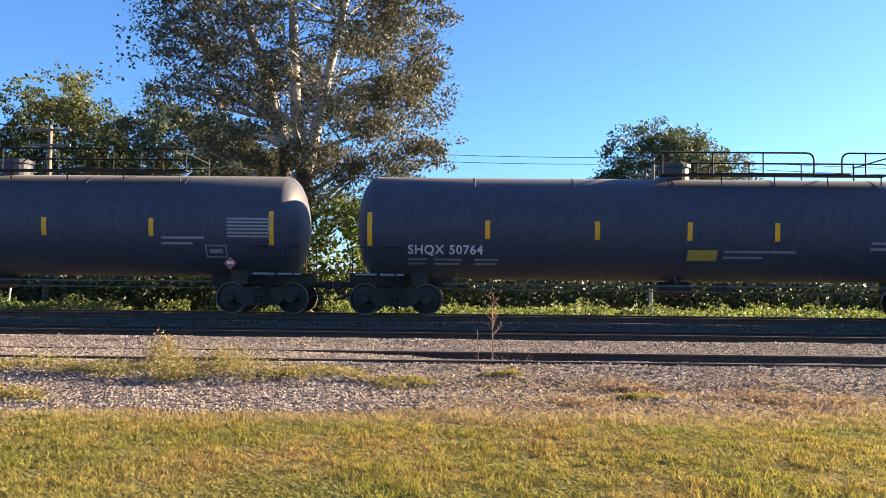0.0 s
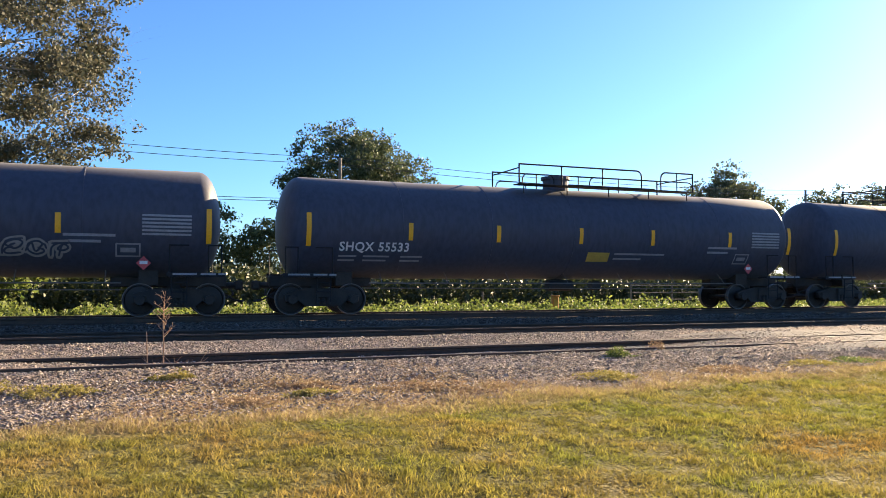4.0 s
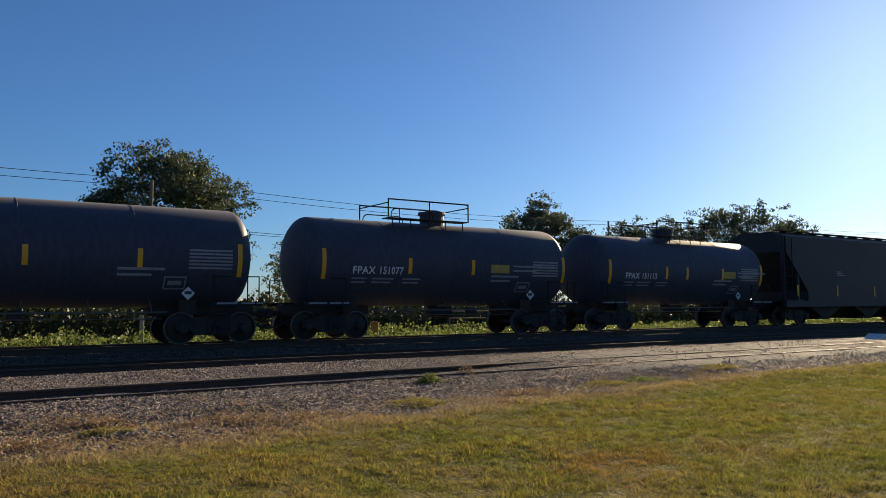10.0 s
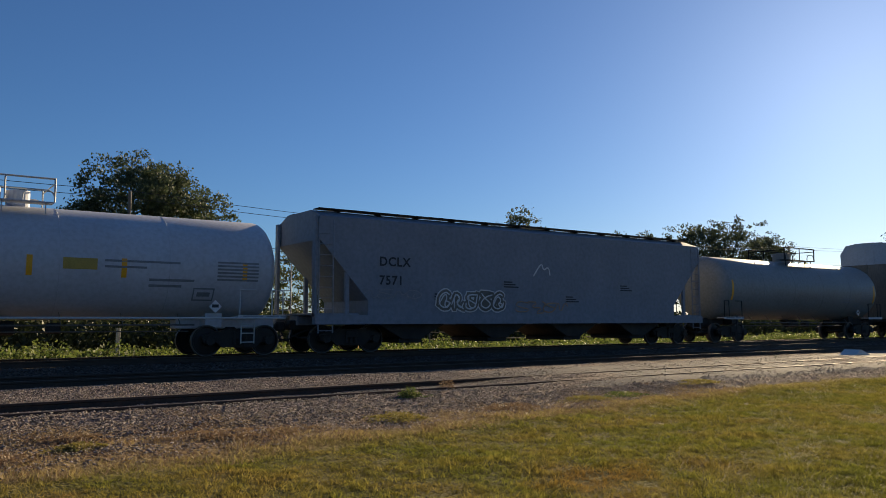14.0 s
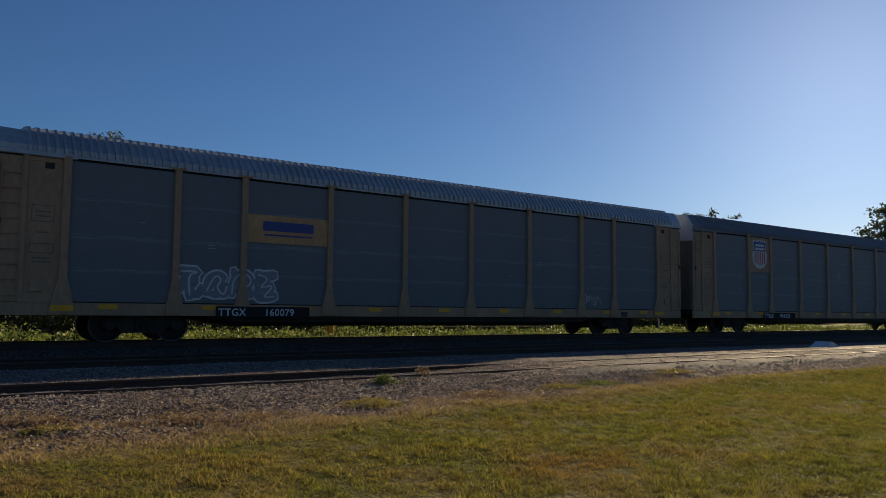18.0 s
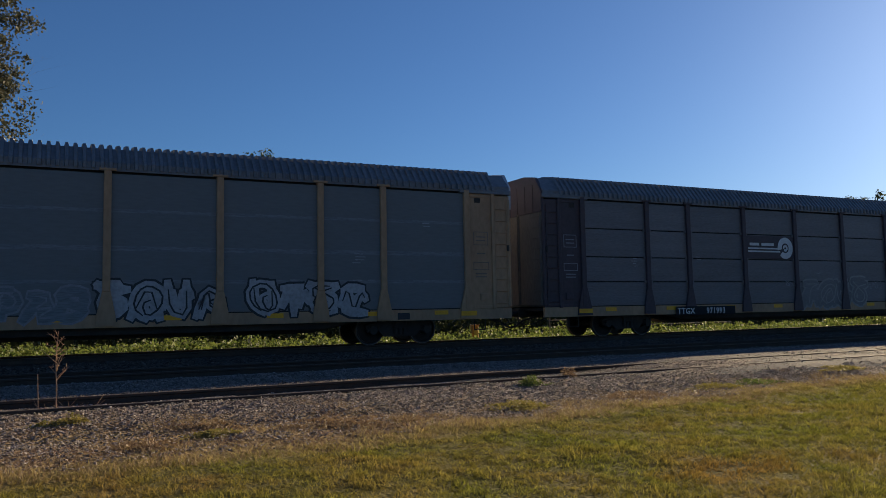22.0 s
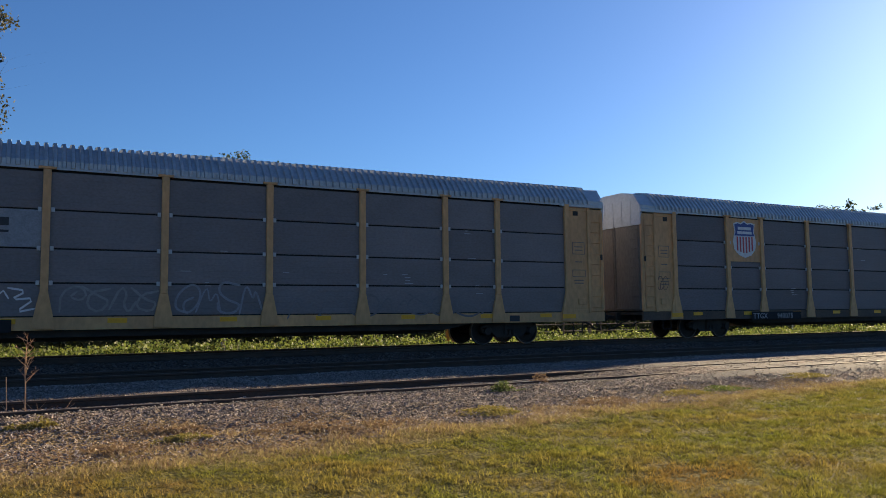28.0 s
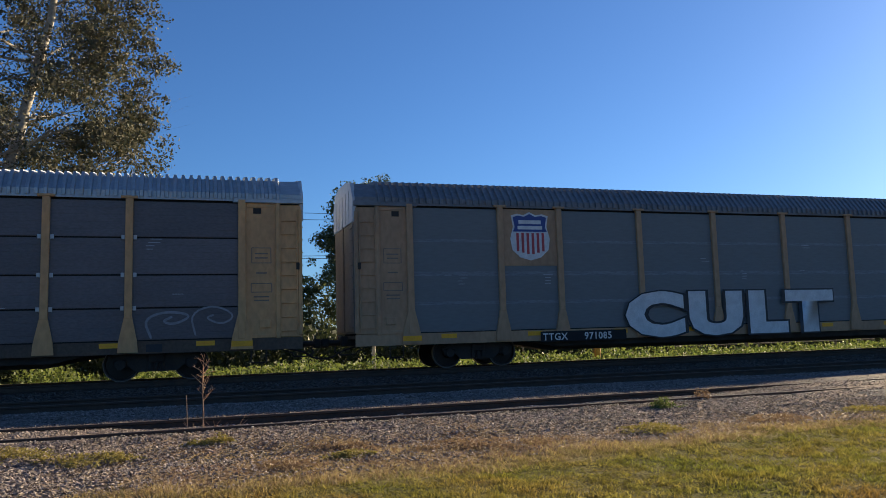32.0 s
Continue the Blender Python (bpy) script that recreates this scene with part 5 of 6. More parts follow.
make_tank(56.7, 76.9, mid=66.76, mark="UTLX  955785", mark_mat="yellow_ink", mark_x=-7.8, mark_z=2.0, mark_size=0.40, strips=[-8.77, -5.14, -2.73, -0.43, 2.42, 5.31, 9.03], walk_span=(-4.9, 1.5), dome_x=0.2,
          scribble=[(0.6, 2.0, 1.5, 2.1, 3, "tank_grey", "tank_black", 2), (3.4, 5.6, 1.5, 2.15, 4, "tank_grey", "tank_black", 4)], label="black tank car with yellow lettering and white graffiti on its side")
make_tank(76.9, 97.0, mid=87.2, mark="SHQX  55533", mark_x=-7.76, mark_z=1.88, strips=[-8.67, -5.6, -2.7, 0.26, 3.05, 6.3, 9.0], yellow_board=(1.0,), walk_span=(-1.75, 5.1), dome_x=0.15)
make_tank(97.1, 117.0, mid=107.2, strips=[-8.7, -5.6, -2.7, 0.2, 3.0, 6.0, 9.0], walk_span=(-5.5, 1.4), dome_x=0.1, yellow_board=(1.0,))
make_tank(117.1, 137.0, mid=127.2, strips=[-8.7, -5.6, -2.7, 0.2, 3.0, 6.0, 9.0], walk_span=(-1.5, 5.4), dome_x=0.1, yellow_board=(1.4,))
make_tank(137.1, 157.2, mid=147.15, mark="SHQX  50799", mark_x=-7.87, mark_z=1.80, strips=[-8.77, -6.36, -2.54, 0.13, 2.9, 5.9, 9.0], walk_span=(-5.6, 1.3), dome_x=0.1, yellow_board=(3.4,))
make_tank(157.0, 177.4, mid=167.2, mark="UTLX  953990", mark_mat="yellow_ink", mark_x=-7.7, mark_z=1.95, strips=[-8.46, -5.27, -2.42, 0.28, 2.98, 5.43, 8.45], walk_span=(-5.5, 1.5), dome_x=0.2, label="black tank car with yellow lettering and a railed walkway")
make_tank(177.6, 194.6, mid=186.1, r=1.48, mark="NATX  231373", mark_mat="dim_ink", mark_x=-6.6, mark_z=2.0, walk_span=(-2.4, 0.2), dome_x=-0.7, strips=[-7.0, -4.2, -1.4, 1.6, 4.4, 7.2], label="black tank car with a short railed platform round its dome")
make_tank(194.6, 207.2, mid=200.95, r=1.47, mark="FPAX  151077", walk_span=(-2.4, 0.9), dome_x=0.0, strips=[-4.95, -1.8, 0.8, 5.05], yellow_board=(2.0,), board_z=2.38, mark_x=-3.95, mark_z=2.12, mark_size=0.33, label="short black tank car with a yellow board and railed dome")
make_tank(207.2, 219.7, mid=213.48, r=1.47, mark="FPAX  151113", walk_span=(-1.65, 1.5), dome_x=-0.1, strips=[-4.95, -1.58, -0.26, 2.15, 5.0], yellow_board=(2.65,), board_z=2.38, mark_x=-4.08, mark_z=2.15, mark_size=0.33, label="short black tank car with white lettering and a yellow board")
make_hopper(219.7, 237.1, "hopper_dark", "black covered hopper car with yellow reflective strips", mid=228.3, bays=3, strips=(-7.1, -3.6, 0.0, 3.65, 6.6), top=4.62)
make_tank(236.9, 253.6, mid=245.3, r=1.47, strip_z=-0.42, mark="GATX  32881", walk_span=(-1.8, 1.3), dome_x=0.05, strips=[-6.75, -4.0, -1.35, 1.4, 3.8, 6.9], mark_x=-5.85, mark_z=2.02, mark_size=0.33)
make_tank(253.6, 270.3, mid=261.9, ladder=-0.6, paint="tank_white", mark="DOWX  79795", mark_mat="black_ink", mark_x=-5.7, mark_z=2.12, mark_size=0.34, walk_span=(-3.2, 1.3), dome="box", dome_x=-0.2, strips=[-5.7, -3.0, 0.7, 3.0, 6.4], rail_mat="railing_pale", yellow_board=(1.9,), board_z=2.55,
          label="white tank car with black lettering, pale ladders and a dome platform")
make_hopper(270.2, 290.5, "hopper_grey", "grey covered hopper car with black lettering and sprayed graffiti", mid=280.1, bays=4, mark="DCLX|7571", ink="black_ink", ribs=0, top=4.6,
            scribble=[(-7.9, -5.6, 1.75, 2.1, 5, None, "dim_ink", 4), (-5.0, -2.0, 1.3, 2.15, 6, "rack_end", "white_ink", 5), (-1.4, 1.2, 1.3, 1.8, 7, None, "rack_brown", 4), (-0.5, 0.25, 2.7, 3.3, 70, None, "white_ink", 1)])
make_tank(290.7, 306.7, mid=298.75, paint="tank_grey", mark="", walk_span=(-1.4, 1.4), dome_x=0.0, strips=[-6.6, 6.6], label="grey tank car with a small railed platform")
make_rack(307.0, 336.1, "car carrier with yellow posts, an emblem board and pale graffiti", mid=321.53, flush=True, panel="panel_teal", post="rack_brown", roof="roof_dull", mark="TTGX 978250", emblem=plain_emblem("yellow_ink", "blue_ink", 3.3, 4.8, ((-0.7, 0.7, 0.1, 0.45), (-0.5, 0.5, -0.05, 0.0), (-0.6, 0.6, -0.4, -0.3))),
          scribble=[(-11.4, -8.9, 1.0, 2.3, 11, None, "white_ink", 3), (-8.6, -6.4, 0.9, 2.5, 12, "blue_ink", "white_ink", 3), (-5.9, -3.4, 0.8, 2.4, 13, "spray_grey", "black_ink", 2),
                    (-3.15, -0.8, 0.75, 2.3, 14, "spray_grey", "black_ink", 2), (-0.7, 5.0, 0.75, 2.25, 15, "seam_pale", "tank_black", 6), (5.2, 5.9, 1.75, 2.1, 60, None, "white_ink", 4), (6.1, 11.2, 0.7, 2.2, 61, "tank_black", "spray_grey", 5)])
make_rack(336.1, 365.0, "car carrier with tan posts and doors and a small white tag", mid=350.55, flush=True, panel="panel_teal", post="rack_brown", roof="roof", emblem=plain_emblem("rack_yellow", "blue_ink", 2.95, 3.8, ((-0.85, 0.85, -0.05, 0.24), (-0.8, 0.8, -0.2, -0.15))), emblem_bay=2, mark="TTGX 160079",
          scribble=[(-9.2, -6.2, 1.1, 2.2, 16, "dim_ink", "white_ink", 4), (7.25, 8.4, 1.2, 1.7, 17, None, "white_ink", 4)])
make_rack(364.9, 393.8, "car carrier with tan posts, a shield emblem and grey roof", mid=379.15, flush=True, panel="panel_teal", post="rack_brown", roof="roof_dull", emblem=shield(False, "rack_brown"), mark="TTGX 994338", scribble=[(-1.0, 2.4, 1.2, 1.9, 18, None, "dim_ink", 5), (3.6, 5.4, 1.1, 1.9, 58, None, "dim_ink", 2)])
make_rack(393.8, 422.7, "car carrier with tan posts, a shield emblem and low white graffiti", mid=408.1, flush=True, panel="panel_teal", post="rack_brown", roof="roof_dull", emblem=shield(False, "rack_brown"), mark="TTGX 952238",
          scribble=[(-11.7, -9.7, 1.1, 1.85, 59, None, "dim_ink", 3), (-8.8, -7.4, 1.1, 1.65, 19, None, "dim_ink", 3), (-6.1, -5.0, 1.2, 1.75, 62, "dim_ink", "white_ink", 3), (-4.4, -3.0, 0.9, 1.85, 63, "tank_grey", "white_ink", 1), (-2.9, -1.7, 1.0, 1.6, 20, None, "white_ink", 3),
                    (-1.3, 1.05, 0.8, 1.85, 21, "seam_pale", "dim_ink", 3), (1.15, 4.45, 0.78, 2.05, 65, "spray_grey", "black_ink", 4), (5.15, 8.65, 0.78, 2.05, 67, "spray_grey", "black_ink", 4)])
make_rack(422.4, 451.5, "dark brown car carrier with a white striped wheel emblem", mid=437.0, post="rack_dark", panel="panel_dark", roof="roof_dull", sill="rack_brown", emblem=arrow_emblem, emblem_bay=3, mark="TTGX 971993", end_cap=False,
          scribble=[(-1.3, 2.85, 0.75, 2.2, 22, "panel_dark", "tank_grey", 4), (-2.1, -1.5, 1.75, 2.0, 66, None, "dim_ink", 3), (3.0, 3.9, 1.6, 2.0, 67, None, "dim_ink", 4)])
make_rack(451.6, 480.7, "car carrier with yellow posts, a faded shield and coloured graffiti", mid=466.2, post="rack_yellow", roof="roof_dull", emblem=shield(True, "rack_yellow"), mark="TTGX 253965",
          scribble=[(-5.0, -0.9, 0.72, 2.35, 23, "spray_pale", "spray_green", 5), (-6.4, -5.6, 1.4, 1.9, 68, None, "dim_ink", 3), (0.3, 1.2, 1.5, 1.8, 69, None, "dim_ink", 4), (1.7, 6.9, 0.8, 2.25, 24, "spray_purple", "dim_ink", 6)])
make_rack(480.7, 509.7, "dark car carrier with a plain white emblem and pale tags", mid=495.15, post="rack_dark", panel="panel_black", roof="roof_dull", emblem=plain_emblem("rack_dark", "white_ink", 2.9, 3.8), end_cap=True,
          scribble=[(-5.0, -1.5, 1.2, 2.0, 25, None, "dim_ink", 3), (-1.2, 3.5, 1.1, 1.9, 26, None, "dim_ink", 6)])
make_rack(509.8, 538.9, "car carrier with yellow posts and a white emblem board", mid=524.4, post="rack_yellow", roof="roof", emblem=plain_emblem("dim_ink", "black_ink", 2.84, 3.80), emblem_bay=2, mark="TTGX 980350", ink="dim_ink", sill="rack_yellow",
          scribble=[(-7.0, -4.6, 1.15, 1.9, 57, None, "white_ink", 4), (-4.0, -1.6, 1.15, 1.9, 27, None, "tank_grey", 4), (-1.2, 1.2, 1.05, 2.0, 56, None, "dim_ink", 4), (2.0, 9.5, 0.9, 1.8, 28, None, "panel_dark", 8)])
make_rack(539.2, 568.3, "car carrier with yellow posts, a shield emblem and bright roof", mid=553.85, panel="panel_dim", post="rack_yellow", roof="roof", emblem=shield(False, "rack_yellow"), mark="TTGX 940075", ink="dim_ink", scribble=[(-13.05, -12.55, 1.8, 2.45, 29, None, "black_ink", 2)])
make_rack(568.3, 597.4, "car carrier with yellow posts and chalk ring tags on a panel", mid=582.9, panel="panel_dim", post="rack_yellow", roof="roof", mark="TTGX 256176", ink="dim_ink", emblem=plain_emblem("panel_dark", "blue_ink", 2.86, 3.82), emblem_bay=2, scribble=[(-11.8, -9.4, 1.1, 1.8, 55, None, "panel_dark", 5), (9.6, 11.9, 1.15, 2.0, 30, None, "dim_ink", 2)])
LAST_RACK = make_rack(597.4, 626.5, "car carrier with tan posts, a shield emblem and bold white letters", mid=612.02, flush=True, panel="panel_teal", post="rack_brown", roof="roof_dull", emblem=shield(False, "rack_brown"), mark="TTGX 971085")


def bold_word(car, word, x0, x1, z0, z1):
    """Fat sprayed capitals that fill a given stretch of the side."""
    for fat, material, lift, name in ((0.17, "black_ink", 0.0, "graffiti_outline"), (0.11, "white_ink", 0.006, "graffiti_letters")):
        bm = letters(word, 1.75, 1.16, fat)
        lo, hi = min(v.co.x for v in bm.verts), max(v.co.x for v in bm.verts)
        bo, to = min(v.co.y for v in bm.verts), max(v.co.y for v in bm.verts)
        k = 0.05 if lift else 0.0
        for v in bm.verts:
            v.co = Vector((k + (v.co.x - lo) / (hi - lo) * (x1 - x0 - 2 * k), k + (v.co.y - bo) / (to - bo) * (z1 - z0 - 2 * k), lift))
        part(name, on_side(bm, x0, z0, lambda q: -1.585), material, car, "fat white letters outlined in black" if lift else "")


bold_word(LAST_RACK, "CULT", -5.1, 3.4, 0.68, 2.27)
make_rack(626.5, 655.6, "car carrier with yellow posts and a bright ribbed roof", mid=641.1, post="rack_yellow", roof="roof")


# ---- plants ----
def stuff(name, verts, faces, material, parent=None):
    me = bpy.data.meshes.new(name)
    v = np.asarray(verts, dtype=np.float32)
    f = np.asarray(faces, dtype=np.int32)
    me.vertices.add(len(v))
    me.vertices.foreach_set("co", v.ravel())
    k = f.shape[1]
    me.loops.add(f.size)
    me.loops.foreach_set("vertex_index", f.ravel())
    me.polygons.add(len(f))
    me.polygons.foreach_set("loop_start", np.arange(0, f.size, k, dtype=np.int32))
    me.update(calc_edges=True)
    me.materials.append(M[material])
    ob = new(name, me)
    if parent:
        ob.parent = parent
    return ob


def leaf_cards(rng, centres, size, flat=0.0):
    """A bent four-cornered leaf at every centre, turned at random."""
    n = len(centres)
    a = rng.normal(size=(n, 3))
    a[:, 2] *= 1 - flat
    a /= np.linalg.norm(a, axis=1)[:, None]
    b = np.cross(a, rng.normal(size=(n, 3)))
    b /= np.linalg.norm(b, axis=1)[:, None]
    s = size * rng.uniform(0.6, 1.35, size=(n, 1))
    c = np.cross(a, b) * s * 0.18
    v = np.stack([centres - a * s, centres + b * s * 0.6 + c, centres + a * s, centres - b * s * 0.6 + c], axis=1).reshape(-1, 3)
    return v, np.arange(4 * n).reshape(n, 4)


def grow(bm, rng, p, d, length, r, level, tips, spread, up):
    steps = 4
    for i in range(steps):
        q = p + d * (length / steps)
        r1 = r * (1 - 0.32 / steps * (i + 1) / 1.0 * 1.6)
        rod(bm, p, q, r, 7 if level < 2 else 5, r1)
        p, r = q, r1
        d = (d + Vector(rng.normal(size=3)) * 0.10 + Vector((0, 0, up * 0.06))).normalized()
        if level >= 1:
            tips.append((p.copy(), level))
        if level < 3 and i >= (1 if level else 2):
            for _ in range(2 if level else 3):
                side = Vector(rng.normal(size=3))
                side = (side - side.dot(d) * d).normalized()
                nd = (d * (0.75 - 0.1 * level) + side * spread + Vector((0, 0, up * 0.25))).normalized()
                grow(bm, rng, p, nd, length * rng.uniform(0.45, 0.68), r * 0.5, level + 1, tips, spread, up)
    tips.append((p.copy(), level + 1))


def make_tree(x, y, z, height, radius, leaves, size, leaf, bark, label, seed, clear=0.25, stems=1, lean=(0, 0), squash=1.0, name="tree", lobes=26, boxy=2.1, apex=0.0):
    """A branching trunk, and a domed crown of leafy sprays with uneven lobes on it."""
    rng = np.random.default_rng(seed)
    tree = new(name)
    tree.location = (x, y, z)
    bm = bmesh.new()
    tips = []
    for k in range(stems):
        a = 2 * math.pi * k / max(1, stems) + 0.6
        d = Vector((lean[0] + (0.22 * math.cos(a) if stems > 1 else 0), lean[1] + (0.2 * math.sin(a) if stems > 1 else 0), 1)).normalized()
        grow(bm, rng, Vector((0.25 * math.cos(a) * (stems > 1), 0.25 * math.sin(a) * (stems > 1), -0.1)), d, height * 0.52, height * 0.022, 0, tips, 0.75, 0.5)
    part("trunk", bm, bark, tree, smooth=True)
    # rounded lobes, each a shell of leafy sprays round a thinner inside
    cz, hz = height * (1 + clear) / 2, height * (1 - clear) / 2
    def shell(c, r, m, deep):
        w = rng.normal(size=(m, 3))
        w /= (np.abs(w) ** boxy).sum(axis=1)[:, None] ** (1 / boxy)
        return c + w * np.array(r) * np.where(rng.uniform(0, 1, (m, 1)) < 0.75, rng.uniform(0.84, 1.0, (m, 1)), rng.uniform(deep, 0.84, (m, 1)))
    total = leaves // 26
    sprays = [shell(np.array([0, 0, cz]), (radius * 0.70, radius * 0.70 * squash, hz * 0.76), int(total * 0.4), 0.45)]
    for i in range(lobes):
        up, a = 1 - 1.7 * (i + 0.5) / lobes + rng.uniform(-0.12, 0.12), 2.4 * i + rng.uniform(-0.5, 0.5)
        flat = max(0.0, 1 - abs(up) ** boxy) ** (1 / boxy)
        lr = radius * rng.uniform(0.19, 0.36)
        k = rng.uniform(0.66, 0.92)
        c = np.array([math.cos(a) * flat * radius * k, math.sin(a) * flat * radius * k * squash, cz + up * hz * k])
        sprays.append(shell(c, (lr, lr, lr * 0.8), int(total * 0.6 / lobes), 0.3))
    sprays = np.concatenate(sprays)
    sprays[:, 2] = np.maximum(sprays[:, 2], 0.3)
    wide = size * rng.uniform(1.4, 2.8, (len(sprays), 1, 1))
    off = np.clip(rng.normal(size=(len(sprays), 26, 3)), -1.7, 1.7) * wide * np.array([1, 1, 0.6])
    allc = (sprays[:, None] + off).reshape(-1, 3)
    # trim the crown to its height and spread
    allc[:, 2] *= height / np.quantile(allc[:, 2], 0.996)
    allc[:, 0] *= radius / np.quantile(np.abs(allc[:, 0]), 0.985)
    allc[:, 0] += apex * (allc[:, 2] / height - 0.5)
    v, f = leaf_cards(rng, allc, size)
    stuff("crown", v, f, leaf, tree)
    tagged(tree, label, "tree")
    return tree


def make_sycamore():
    """Two pale stems from a dark ivy-clad base, wide limbs, and small leaves in loose lobes."""
    rng = np.random.default_rng(4)
    tree = new("sycamore_tree")
    tree.location = (-7.2, 34, -1.5)
    bm = bmesh.new()
    for a, b, r0, r1 in (((0, 0, -0.1), (0.0, 0, 2.5), 0.52, 0.42), ((0, 0, 2.5), (0.1, 0, 6.3), 0.42, 0.36)):
        rod(bm, a, b, r0, 14, r1)
    rod(bm, (-0.75, 0.3, -0.1), (-0.85, 0.3, 7.6), 0.34, 10, 0.24)
    part("trunk", bm, "bark", tree, "dark ivy-clad lower trunk", smooth=True)
    bm = bmesh.new()
    tips = []
    stems = [[(0.1, 0, 6.2), (-0.35, 0, 9), (-0.5, 0, 12.5), (-0.75, 0.2, 16), (-0.6, 0.3, 20)], [(0.15, 0, 6.2), (0.55, 0, 8), (1.2, -0.2, 11), (2.0, -0.3, 14.5), (2.4, 0, 18.5)],
             [(-0.85, 0.3, 7.4), (-1.6, 0.2, 10), (-2.6, 0, 13), (-3.4, 0, 17)]]
    for st in stems:
        for i, (p, q) in enumerate(zip(st, st[1:])):
            r0, r1 = 0.31 - 0.055 * i, 0.255 - 0.055 * i
            rod(bm, p, q, r0, 9, max(0.04, r1))
            for k in range(4):
                a = rng.uniform(0, 6.28)
                d = Vector((math.cos(a), 0.7 * math.sin(a), rng.uniform(0.05, 0.7))).normalized()
                o = Vector(p).lerp(Vector(q), rng.uniform(0.1, 0.9))
                grow(bm, rng, o, d, rng.uniform(3.2, 5.0), max(0.05, r1 * 0.42), 1, tips, 0.7, 0.25)
    for x, z in ((5.5, 5.2), (-5.5, 6.0), (6.2, 7.5), (-6.0, 9.0), (4.0, 4.6)):
        o = Vector((0.1 if x > 0 else -0.8, 0, z - 0.6))
        grow(bm, rng, o, Vector((x, rng.uniform(-1, 1), 3.0)).normalized(), abs(x) * 0.9, 0.11, 1, tips, 0.6, 0.15)
    # a low limb whose leaves hang down over the track side
    low = np.random.default_rng(14)
    for x, z in ((6.0, 3.4), (5.2, 5.4)):
        rod(bm, (0.1, 0, z - 0.2), (x * 0.55, -0.3, z + 1.5), 0.10, 8, 0.06)
        rod(bm, (x * 0.55, -0.3, z + 1.5), (x, -0.5, z + 0.9), 0.06, 7, 0.02)
    part("branch_crown", bm, "bark_pale", tree, "pale smooth forked stems and limbs", smooth=True)
    tp = np.array([list(t) for t, l in tips if l >= 2])
    tp = tp[(np.abs(tp[:, 0] - 0.1) < 6.6) & (tp[:, 2] > 5.2)]
    # twiggy sprays at the limb ends, and loose outer lobes made of sprays with sky between them
    inner = tp[rng.integers(0, len(tp), 1350)] + rng.normal(size=(1350, 3)) * 0.22
    outer = []
    for i in range(125):
        v = rng.normal(size=3)
        v /= (np.abs(v) ** 3.5).sum() ** (1 / 3.5)
        q = rng.uniform(0.55, 0.93)
        c = np.array([-0.1 + v[0] * 6.8 * q, v[1] * 5.5 * q, 12.2 + v[2] * 8.0 * q])
        w = rng.normal(size=(17, 3))
        w /= np.linalg.norm(w, axis=1)[:, None]
        outer.append(c + w * rng.uniform(0.35, 1.0, size=(17, 1)) * rng.uniform(0.7, 1.3) * np.array([1, 1, 0.7]))
    for i in range(15):
        c = np.array([low.uniform(3.8, 6.1), low.uniform(-1.6, 1.2), low.uniform(3.8, 8.0)])
        w = low.normal(size=(9, 3))
        w /= np.linalg.norm(w, axis=1)[:, None]
        outer.append(c + w * low.uniform(0.3, 0.9, size=(9, 1)) * np.array([0.9, 1, 0.8]))
    sprays = np.concatenate([inner] + outer)
    off = np.clip(rng.normal(size=(len(sprays), 30, 3)), -1.6, 1.6) * rng.uniform(0.14, 0.32, (len(sprays), 1, 1)) * np.array([1, 1, 0.75])
    v, f = leaf_cards(rng, (sprays[:, None] + off).reshape(-1, 3), 0.074)
    stuff("crown", v, f, "leaf_syc", tree)
    tagged(tree, "tall sycamore with pale forked stems and browning leaves", "tree")


make_sycamore()
make_tree(-5.2, 33, -1.5, 5.0, 1.9, 4200, 0.11, "leaf_weed", "bark", "leafy green bush at the foot of the sycamore", 6, clear=0.0, name="bush", lobes=14)
make_tree(-23.8, 46, -1.6, 13.6, 5.4, 44000, 0.105, "leaf_mid", "bark", "olive green tree with a dense rounded crown", 7, clear=0.05, lobes=40)
make_tree(-17.4, 47, -1.6, 12.6, 4.4, 32000, 0.105, "leaf_dark", "bark", "dark green tree close behind the sycamore", 8, clear=0.02, lobes=30)
make_tree(-12.4, 44, -1.6, 10.0, 3.8, 24000, 0.105, "leaf_dark", "bark", "low dark tree in the shade of the sycamore", 9, clear=0.0)
make_tree(18.0, 70, -1.6, 15.6, 6.4, 60000, 0.125, "leaf_dark", "bark", "dark green tree with a lobed crown beside the wires", 11, clear=0.0, lobes=30, boxy=1.85, apex=-0.8)
make_tree(96, 110, -1.8, 21.6, 9.0, 26000, 0.23, "leaf_far", "bark", "far tree with a broad flat crown", 13, clear=0.15)
make_tree(107, 113, -1.8, 16.5, 5, 11000, 0.23, "leaf_far", "bark", "far low tree beside a broad tree", 14, clear=0.1)
for i, (tx, ty, th, tr) in enumerate([(121, 112, 18.8, 7), (134, 112, 20.5, 8), (147, 110, 23, 8), (160, 110, 25, 9), (174, 110, 22, 7), (185, 112, 17, 6)]):
    make_tree(tx, ty, -1.8, th, tr, 17000, 0.24, "leaf_far", "bark", "far tree in a hazy row beyond the tracks", 20 + i, clear=0.05, lobes=34)
make_tree(168, 72, -1.8, 23.5, 6.5, 12000, 0.30, "leaf_far", "bark", "tall far tree beside the line", 31, clear=0.1)
